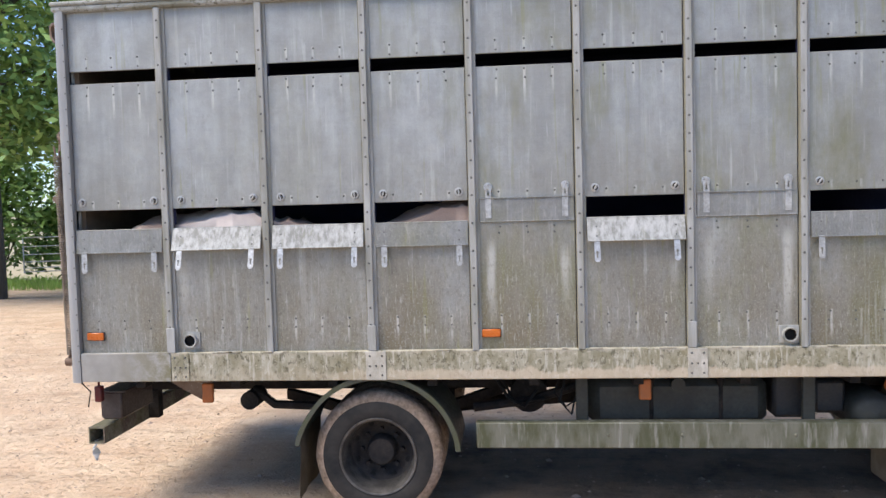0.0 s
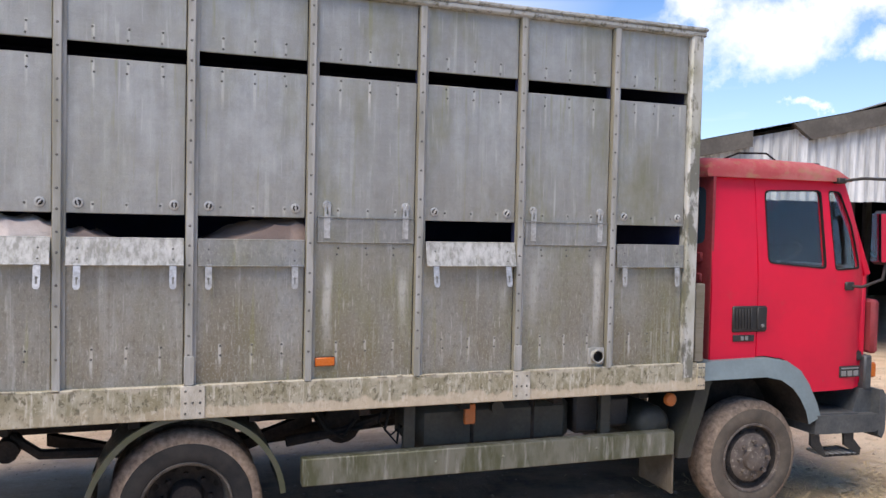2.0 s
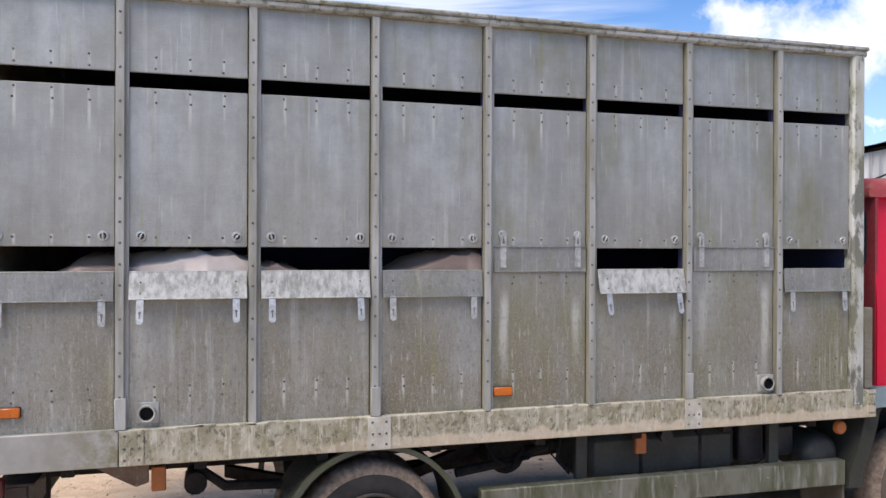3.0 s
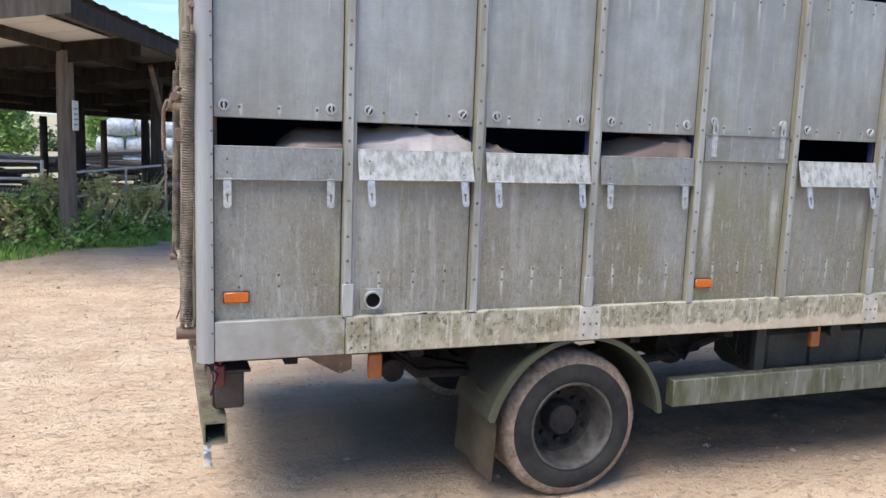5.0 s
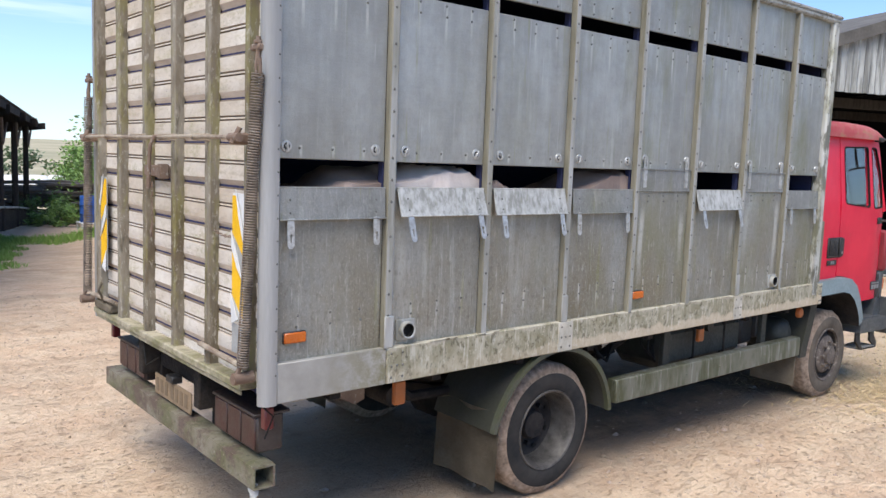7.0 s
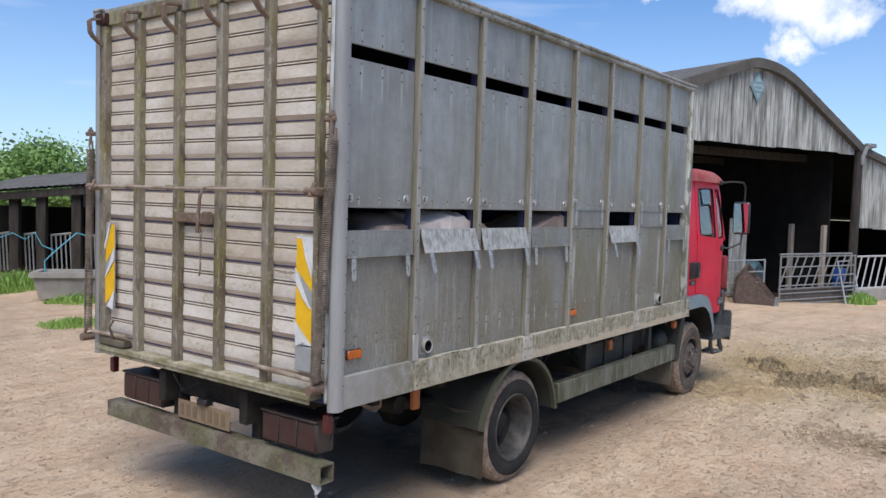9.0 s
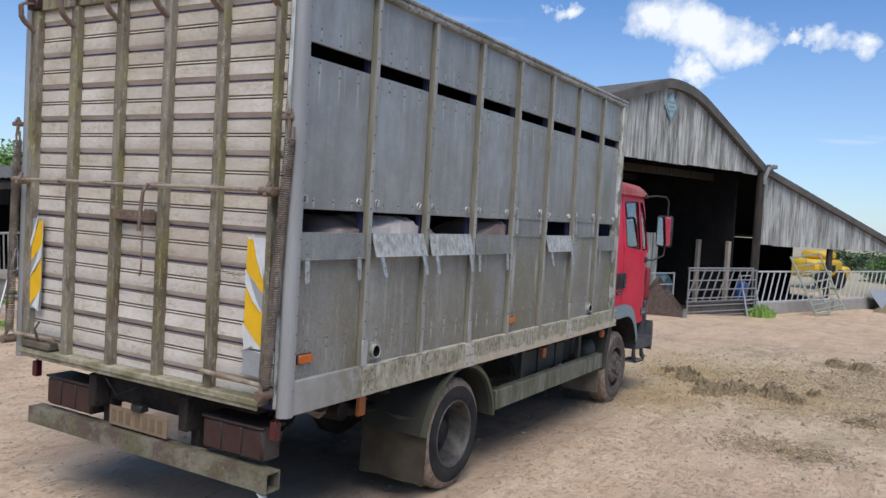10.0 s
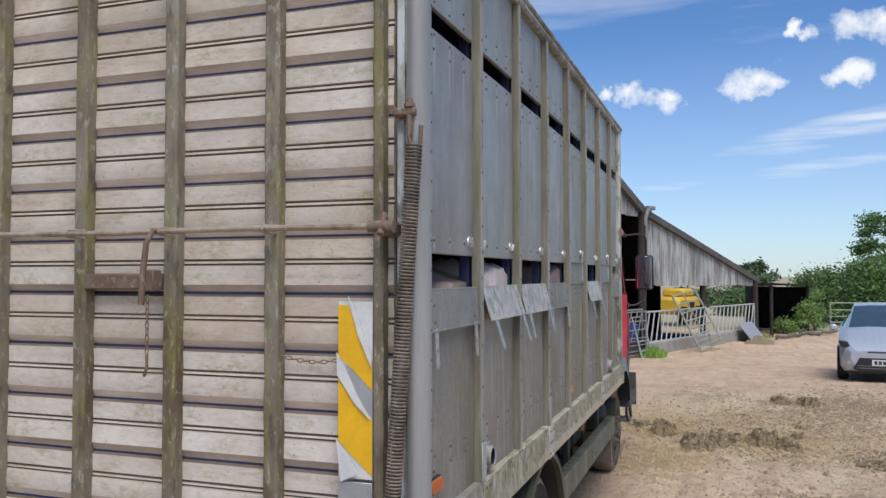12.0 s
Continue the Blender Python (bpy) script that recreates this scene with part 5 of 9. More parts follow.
        a = [(-0.055 - (0.006 if i % 2 else 0) * math.cos(t), y + 0.013 * math.sin(t), z + (0 if i % 2 else 0.006) * math.cos(t)) for t in [q * math.pi / 4 for q in range(9)]]
        tube(bm, a, 0.0022, 5)
    part("chain", bm, "rust", ramp, "slack rusty chain across a slat")
    bm = bmesh.new()
    bx(bm, (-0.090, 0.95, 1.79), (-0.03, 1.295, 1.848), 0.006)
    bx(bm, (-0.135, 0.945, 1.785), (-0.088, 0.985, 1.86), 0.005)
    part("cross_bar", bm, "rust", ramp, "brown rusty cross bar between two ribs")
    bm = bmesh.new()
    tube(bm, [(-0.10, 0.07, 1.02), (-0.10, 0.54, 1.035)], 0.013, 8)
    part("lower_rod", bm, "rod", ramp)
    bm = bmesh.new()
    tube(bm, [(-0.10, 1.80, 1.03), (-0.10, 2.2, 1.02)], 0.013, 8)
    part("lower_rod", bm, "rod", ramp)
    bm = bmesh.new()
    bx(bm, (-0.11, 1.83, 0.95), (-0.04, 2.12, 1.0), 0.01)
    tube(bm, [(-0.1, 1.95, 1.0), (-0.14, 1.93, 1.08), (-0.13, 1.90, 1.13)], 0.007, 6)
    part("toe_plate", bm, "rubber", ramp, "torn dark toe plate")


def rear_frame():
    bm = bmesh.new()
    bx(bm, (-0.012, 0.03, 3.035), (0.06, W - 0.03, 3.125), 0.006)
    part("rear_header", bm, "rib", lorry, "mossy rear header beam")
    bm = bmesh.new()
    bx(bm, (-0.058, 0.118, 0.908), (0.05, W - 0.06, 0.945), 0.006)
    bx(bm, (-0.046, 0.13, 0.885), (-0.038, W - 0.08, 0.91), 0.002)
    part("rear_sill", bm, "sill", lorry, "mossy yellowed rear sill")
    for y0, y1 in ((0.006, 0.068), (W - 0.068, W - 0.006)):
        bm = bmesh.new()
        bx(bm, (0.006, y0, 0.90), (0.040, y1, 3.035), 0.004)
        bx(bm, (-0.004, y0 + 0.036 if y0 < 1 else y0, 0.90), (0.008, y1 if y0 < 1 else y1 - 0.036, 3.03), 0.003)
        part("door_jamb", bm, "jamb", lorry, "flaking blue-white door jamb")
    bm = bmesh.new()
    bx(bm, (-0.055, W - 0.13, 3.04), (-0.010, W - 0.03, 3.115), 0.008)
    part("high_marker_lamp", bm, "red_lens", lorry, "red marker lamp at the roof corner")
    # counterbalance springs
    for top, bot in (((-0.050, -0.010, 2.25), (-0.070, 0.062, 1.03)), ((-0.050, W + 0.025, 2.235), (-0.070, W + 0.02, 1.03))):
        top, bot = Vector(top), Vector(bot)
        turns, seg = 112, 8
        pts = []
        for i in range(turns * seg + 1):
            t = i / (turns * seg)
            a = 2 * math.pi * i / seg
            p = top.lerp(bot, t)
            pts.append(p + Vector((math.cos(a), math.sin(a), 0)) * 0.0245)
        bm = bmesh.new()
        tube(bm, pts, 0.0038, 5)
        sp = part("coil_spring", bm, "spring", lorry, "long rusty counterbalance coil spring")
        bm = bmesh.new()
        tube(bm, [top + Vector((-0.005, -0.025, 0.055)), top + Vector((0, -0.02, 0.0)), top + Vector((0, 0.01, -0.02)), top + Vector((0, 0.02, 0.03)), top + Vector((0.01, 0.02, 0.10))], 0.007, 6)
        cyl(bm, top + Vector((0.01, 0.02, 0.03)), top + Vector((0.01, 0.02, 0.145)), 0.010, seg=8)
        cyl(bm, top + Vector((0.01, 0.02, 0.118)), top + Vector((0.01, 0.02, 0.13)), 0.018, seg=6)
        bx(bm, top + Vector((0.0, 0.0, 0.09)), top + Vector((0.05, 0.075, 0.118)), 0.006)
        part("spring_hook", bm, "rust", sp)
        bm = bmesh.new()
        tube(bm, [bot + Vector((0, 0, 0.03)), bot + Vector((-0.02, 0.01, -0.03)), bot + Vector((0.0, 0.02, -0.07)), bot + Vector((0.03, 0.0, -0.05))], 0.011, 6)
        cyl(bm, bot + Vector((-0.04, 0.01, -0.05)), bot + Vector((0.05, 0.01, -0.05)), 0.026, seg=10)
        part("spring_anchor", bm, "rust", sp)
    # chevron marker boards with torn facing
    for yc, flip in ((0.204, 1), (W - 0.165, -1)):
        w, z0, z1 = 0.060, 1.19, 1.755
        bm = bmesh.new()
        bx(bm, (-0.024, yc - w, z0), (-0.018, yc + w, z1), 0.001)
        board = part("marker_board", bm, "white_sheet" if flip > 0 else "grey_sheet", lorry, "torn yellow and white striped marker board")
        # (across from the outer edge of the view, down from the top), each as a share of the board
        sheets = (("stripe", "yellow", [(0, 0.02), (0.28, 0.02), (1, 0.36), (1, 0.50), (0.35, 0.37), (0, 0.31)], 0.002),
                  ("stripe", "grey_sheet", [(0.2, 0.355), (0.4, 0.385), (1, 0.505), (1, 0.66), (0.55, 0.52)], 0.002),
                  ("stripe", "yellow", [(0, 0.44), (0.5, 0.575), (1, 0.67), (1, 0.98), (0.5, 0.89), (0, 0.79)], 0.002),
                  ("torn_facing", "white_sheet", [(-0.04, 0.29), (0.12, 0.34), (0.5, 0.50), (0.95, 0.66), (0.5, 0.57), (-0.02, 0.42)], 0.006),
                  ("torn_facing", "white_sheet", [(0.30, -0.03), (0.42, 0.01), (1.0, 0.31), (1.0, 0.37), (0.6, 0.19)], 0.006),
                  ("torn_facing", "white_sheet", [(-0.04, 0.78), (0.3, 0.87), (0.6, 0.97), (0.1, 1.02)], 0.005))
        for name, m, poly, lift in sheets:
            bm = bmesh.new()
            prism(bm, [(yc + flip * (w - 2 * w * u), z1 - (z1 - z0) * v) for u, v in poly], "x", -0.0245 - lift, -0.0235 - lift * 0.5)
            if name == "torn_facing":
                for v in bm.verts:
                    v.co.x -= 0.004 * abs(math.sin(v.co.z * 40 + v.co.y * 20))
            part(name, bm, m, board, "curled torn white facing" if name == "torn_facing" else "")
    bm = bmesh.new()
    bx(bm, (-0.026, 0.145, 1.05), (-0.020, 0.265, 1.18), 0.002)
    part("blank_plate", bm, "grey_sheet", lorry, "bare grey metal plate")


def underrun():
    bm = bmesh.new()
    a, b, z0, z1, x0, x1, t = 0.088, 2.115, 0.457, 0.560, 0.0, 0.104, 0.008
    rings = []
    for y in (a, b):
        rings.append([[bm.verts.new((x, y, z)) for x, z in ((x0 + q, z0 + q), (x1 - q, z0 + q), (x1 - q, z1 - q), (x0 + q, z1 - q))] for q in (0.0, t)])
    bridge(bm, rings[0][0], rings[1][0])
    bridge(bm, rings[0][1], rings[1][1])
    bridge(bm, rings[0][0], rings[0][1])
    bridge(bm, rings[1][0], rings[1][1])
    part("underrun_bar", bm, "timberish", lorry, "scraped mossy square-tube underrun bar")
    for y in (0.72, 1.48):
        bm = bmesh.new()
        bx(bm, (0.10, y - 0.035, 0.46), (0.18, y + 0.035, 0.88), 0.006)
        part("bar_bracket", bm, "chassis", lorry)
    bm = bmesh.new()
    bx(bm, (0.10, 0.7, 0.70), (0.18, 1.52, 0.875), 0.01)
    part("cross_member", bm, "chassis", lorry)
    for ya, yb in ((0.165, 0.60), (1.56, 1.995)):
        bm = bmesh.new()
        bx(bm, (0.05, ya, 0.590), (0.185, yb, 0.765), 0.010)
        bx(bm, (0.035, ya - 0.005, 0.760), (0.215, yb + 0.005, 0.775), 0.004)
        lamp = part("tail_lamp", bm, "tail", lorry, "mud-covered boxy tail lamp")
        bm = bmesh.new()
        for k in range(3):
            u = ya + (yb - ya) * k / 3
            bx(bm, (0.044, u + 0.006, 0.603), (0.052, u + (yb - ya) / 3 - 0.006, 0.752), 0.004)
        part("lens", bm, "red_lens", lamp, "dirty red lens")
    bm = bmesh.new()
    bx(bm, (0.04, 0.88, 0.575), (0.05, 1.38, 0.69), 0.003)
    pl = part("number_plate", bm, "plate_yellow", lorry, "illegible mud-stained number plate")
    for k in range(7):
        y = 0.92 + k * 0.063 + (0.02 if k > 3 else 0)
        bm = bmesh.new()
        bx(bm, (0.037, y, 0.597), (0.0405, y + 0.036, 0.67), 0.001)
        part("plate_bar", bm, "plate_dark", pl)
    bm = bmesh.new()
    rows = []
    for k in range(7):
        z = 0.47 - 0.022 * k
        rows.append([bm.verts.new((0.02 + 0.02 * math.sin(k * 1.3 + i), 0.11 + 0.012 * i + 0.008 * math.sin(k * 2.1), z)) for i in range(4)])
    for p, q in zip(rows, rows[1:]):
        bridge(bm, p, q, 0, False)
    bmesh.ops.solidify(bm, geom=bm.faces[:], thickness=0.003)
    part("rag", bm, "white_sheet", lorry, "frayed white twine knotted on the bar")
    bm = bmesh.new()
    bx(bm, (0.02, 1.08, 0.69), (0.08, 1.17, 0.73), 0.006)
    part("plate_lamp", bm, "plastic", lorry)
    for y, z in ((0.085, 0.77), (2.13, 0.785)):
        bm = bmesh.new()
        bx(bm, (0.05, y, z - 0.05), (0.095, y + 0.045, z + 0.05), 0.006)
        bx(bm, (0.068, y + 0.015, z + 0.05), (0.078, y + 0.025, 0.875), 0)
        part("side_tail_lamp", bm, "red_lamp", lorry, "small hanging red lamp")
    bm = bmesh.new()
    tube(bm, [(-0.05, 1.3, 0.87), (-0.09, 1.15, 0.80), (-0.08, 1.0, 0.87)], 0.004, 5)
    part("cable", bm, "seal", lorry)
    bm = bmesh.new()
    tube(bm, [(0.0, 0.03, 0.86), (0.06, 0.03, 0.80), (0.03, 0.05, 0.70)], 0.004, 5)
    part("cable", bm, "seal", lorry)


def wheel(x, y, out, kind):
    """out: -1 where the outer face looks to -y."""
    R, w = 0.392, 0.225
    hub = new("wheel")
    hub.parent = lorry
    hub.location = (x, y, R if kind == "dish" else 0.352)
    tagged(hub, "muddy lorry wheel with worn tyre")
    s = -out

    def Y(v):
        return v * s

    bm = bmesh.new()
    prof = [(0.225, 0.018), (0.245, 0.006), (0.29, 0.0), (0.335, 0.008), (0.366, 0.024), (0.382, 0.034), (0.392, 0.05), (0.392, w - 0.05), (0.382, w - 0.034), (0.362, w - 0.024), (0.33, w - 0.004), (0.27, w), (0.225, w - 0.02)]
    mats = [0, 0, 0, 1, 1, 1, 1, 1, 1, 1, 0, 0]
    rows = revolve(bm, [(r, Y(v)) for r, v in prof], (0, 0, 0), 64, mats)
    for k, row in enumerate(rows[5:8]):
        for i, v in enumerate(row):
            d = 1 - 0.008 * ((i // 2) % 2) - 0.006 * random.random()
            v.co.x, v.co.z = v.co.x * d, v.co.z * d
    part("tyre", bm, ["tyre" if kind == "dish" else "tyre_mud", "tread"], hub, "worn tyre with mud-caked tread", 50)
    bm = bmesh.new()
    if kind == "dish":
        # Inner dish near-black: the recess's shade is put into its colour.
        prof = [(0.240, 0.016), (0.234, 0.003), (0.224, 0.006), (0.214, 0.03), (0.206, 0.13), (0.196, 0.165), (0.150, 0.185), (0.095, 0.19), (0.088, 0.13), (0.078, 0.115), (0.0, 0.11)]
        mats = [0, 0, 0, 0, 0, 1, 1, 1, 1, 1]
    else:
        mats = [0, 0, 0, 1, 1, 1, 0, 0, 0, 0, 0]
        prof = [(0.240, 0.016), (0.232, 0.004), (0.222, 0.006), (0.214, 0.025), (0.206, 0.05), (0.188, 0.052), (0.165, 0.025), (0.14, 0.006), (0.085, -0.004), (0.075, -0.03), (0.045, -0.036), (0.0, -0.036)]
    revolve(bm, [(r, Y(v)) for r, v in prof], (0, 0, 0), 40, mats)
    n = 8
    for i in range(n):
        a = 2 * math.pi * i / n
        if kind == "dish":
            c = Vector((0.125 * math.cos(a), Y(0.185), 0.125 * math.sin(a)))
            cyl(bm, c, c + Vector((0, Y(-0.03), 0)), 0.014, seg=6, mat=1)
        else:
            c = Vector((0.115 * math.cos(a), Y(0.004), 0.115 * math.sin(a)))
            cyl(bm, c, c + Vector((0, Y(-0.03), 0)), 0.015, seg=6)
    for i in range(n):
        a = 2 * math.pi * (i + 0.5) / n
        rr, yy = (0.172, 0.172) if kind == "dish" else (0.178, 0.036)
        c = Vector((rr * math.cos(a), Y(yy), rr * math.sin(a)))
        # Black discs stand in for the dark of the hand holes.
        cyl(bm, c, c + Vector((0, Y(0.012), 0)), 0.018, seg=10, mat=2)
    part("rim", bm, ["rim", "rim_dark", "seal"] if kind == "dish" else ["hub_brown", "rim_dark", "seal"], hub, "dirty steel rim", 35)
    return hub


def running_gear():
    for s, yo in ((-1, 0.035), (1, W - 0.035)):
        wheel(1.84, yo, s, "dish")
        wheel(1.84, yo - s * 0.26, s, "dish")
        wheel(5.50, 0.10 if s < 0 else W - 0.10, s, "hub")
        # rear mudguard: a half hoop with a rolled lip, and the flap behind it
        bm = bmesh.new()
        ya, yb = (-0.012, 0.50) if s < 0 else (W - 0.50, W + 0.012)
        for r0, r1, y0, y1 in ((0.475, 0.487, ya, yb), (0.466, 0.494, (ya - 0.002 if s < 0 else yb - 0.03), (ya + 0.03 if s < 0 else yb + 0.002))):
            rows = []
            for k in range(29):
                a = radians(5 + 166 * k / 28)
                cx = 1.85 + (0.0 if k < 24 else -0.004 * (k - 24))
                rows.append([bm.verts.new((cx + r * math.cos(a), y, 0.40 + r * math.sin(a))) for r, y in ((r0, y0), (r1, y0), (r1, y1), (r0, y1))])
            for k in range(28):
                bridge(bm, rows[k], rows[k + 1], 1 if y1 - y0 < 0.1 else 0)
            bm.faces.new(rows[0])
            bm.faces.new(rows[-1])
        part("mudguard", bm, ["guard", "guard_lip"], lorry, "weathered grey rear mudguard, green with algae")
        bm = bmesh.new()
        rows = []
        for k in range(9):
            z = 0.58 - 0.42 * k / 8
            rows.append([bm.verts.new((1.385 - 0.018 * (k / 8) ** 2 + 0.006 * math.sin(i * 0.9), ya + (yb - ya) * i / 12, z - (0.012 * random.random() if k == 8 else 0))) for i in range(13)])
        for a, b in zip(rows, rows[1:]):
            bridge(bm, a, b, 0, False)
        bmesh.ops.solidify(bm, geom=bm.faces[:], thickness=0.012)
        part("mudflap", bm, "rubber", lorry, "frayed black rubber mudflap")
    for y in (0.68, 1.46):
        bm = bmesh.new()
        bx(bm, (0.0, y, 0.66), (6.2, y + 0.07, 0.86), 0.008)
        part("chassis_rail", bm, "chassis", lorry)
    for x in (0.5, 1.3, 2.4, 3.3, 4.4):
        bm = bmesh.new()
        bx(bm, (x, 0.75, 0.70), (x + 0.08, 1.46, 0.84), 0.006)
        part("cross_member", bm, "chassis", lorry)
    for x in (0.35, 0.95, 1.55, 2.15, 2.75, 3.35, 3.95, 4.55):
        bm = bmesh.new()
        bx(bm, (x, 0.04, 0.82), (x + 0.06, W - 0.04, 0.872), 0.004)
        part("floor_bearer", bm, "chassis", lorry)
    bm = bmesh.new()
    prof = [(0.07, 0.3), (0.07, 0.9), (0.13, 0.95), (0.19, 1.04), (0.19, 1.16), (0.13, 1.25), (0.07, 1.3), (0.07, W - 0.3)]
    revolve(bm, prof, (1.85, 0, 0.39), 14)
    part("rear_axle", bm, "chassis", lorry)
    bm = bmesh.new()
    cyl(bm, (1.9, 1.1, 0.42), (4.6, 1.1, 0.62), 0.05, seg=10)
    part("prop_shaft", bm, "chassis", lorry)
    bm = bmesh.new()
    cyl(bm, (5.44, 0.3, 0.385), (5.44, W - 0.3, 0.385), 0.05, seg=10)
    part("front_axle", bm, "chassis", lorry)
    for y in (0.72, 1.44):
        bm = bmesh.new()
        top = [(1.1, 0.655), (1.5, 0.555), (1.85, 0.515), (2.2, 0.555), (2.6, 0.695)]
        low = [(2.6, 0.63), (2.2, 0.485), (1.85, 0.445), (1.5, 0.485), (1.1, 0.59)]
        prism(bm, top + low, "y", y - 0.035, y + 0.035)
        part("leaf_spring", bm, "chassis", lorry)
    bm = bmesh.new()
    tube(bm, [(0.95, 0.45, 0.62), (0.97, 0.42, 0.72), (1.1, 0.42, 0.62), (1.4, 0.45, 0.60)], 0.03, 8)
    part("exhaust", bm, "chassis", lorry)
    bm = bmesh.new()
    cyl(bm, (0.95, 0.35, 0.66), (0.95, 0.55, 0.66), 0.06, seg=12)
    part("brake_chamber", bm, "chassis", lorry)
    bm = bmesh.new()
    prism(bm, [(0.45, 0.86), (0.72, 0.86), (0.72, 0.70), (0.66, 0.68), (0.55, 0.74), (0.45, 0.80)], "y", 0.30, 0.33)
    part("hanger_plate", bm, "rust", lorry, "bent rusty hanger plate")
    # long brace from the chassis up to the body, forward of the wheel
    bm = bmesh.new()
    tube(bm, [(2.40, 0.40, 0.60), (2.75, 0.42, 0.64), (3.05, 0.45, 0.72)], 0.03, 8)
    part("drag_link", bm, "chassis", lorry)
    bm = bmesh.new()
    bx(bm, (3.10, 0.16, 0.52), (4.15, 0.62, 0.85), 0.07)
    tank = part("fuel_tank", bm, "tank", lorry, "dusty dark green fuel tank")
    for x in (3.45, 3.85):
        bm = bmesh.new()
        bx(bm, (x, 0.15, 0.515), (x + 0.04, 0.63, 0.855), 0.06)
        part("tank_strap", bm, "chassis", tank)
    bm = bmesh.new()
    cyl(bm, (3.62, 0.165, 0.80), (3.62, 0.12, 0.80), 0.04, seg=14)
    part("filler_cap", bm, "tank", tank)
    bm = bmesh.new()
    bx(bm, (4.18, 0.2, 0.58), (4.36, 0.5, 0.86), 0.02)
    part("battery_box", bm, "plastic", lorry)
    bm = bmesh.new()
    bx(bm, (4.42, 0.22, 0.60), (4.60, 0.45, 0.80), 0.02)
    part("valve_block", bm, "plastic", lorry)
    bm = bmesh.new()
    revolve(bm, [(0.0, 0.09), (0.08, 0.10), (0.12, 0.13), (0.13, 0.17), (0.13, 0.6), (0.0, 0.6)], (4.72, 0, 0.62), 24)
    part("air_tank", bm, "tank", lorry, "dull green air reservoir")
    bm = bmesh.new()
    cyl(bm, (2.75, 0.5, 0.66), (2.75, 1.0, 0.66), 0.12, seg=16)
    part("air_tank", bm, "chassis", lorry)
    for pts, r in (([(2.55, 0.35, 0.80), (2.62, 0.33, 0.68), (2.72, 0.34, 0.62), (2.8, 0.36, 0.72)], 0.012), ([(2.58, 0.38, 0.80), (2.66, 0.36, 0.64), (2.85, 0.38, 0.66)], 0.010), ([(2.98, 0.2, 0.86), (2.93, 0.16, 0.70), (3.0, 0.15, 0.62), (3.03, 0.2, 0.72)], 0.008), ([(2.96, 0.25, 0.86), (2.90, 0.2, 0.74), (2.97, 0.18, 0.66), (3.05, 0.22, 0.7)], 0.006)):
        bm = bmesh.new()
        tube(bm, pts, r, 6)
        part("air_line", bm, "seal", lorry)


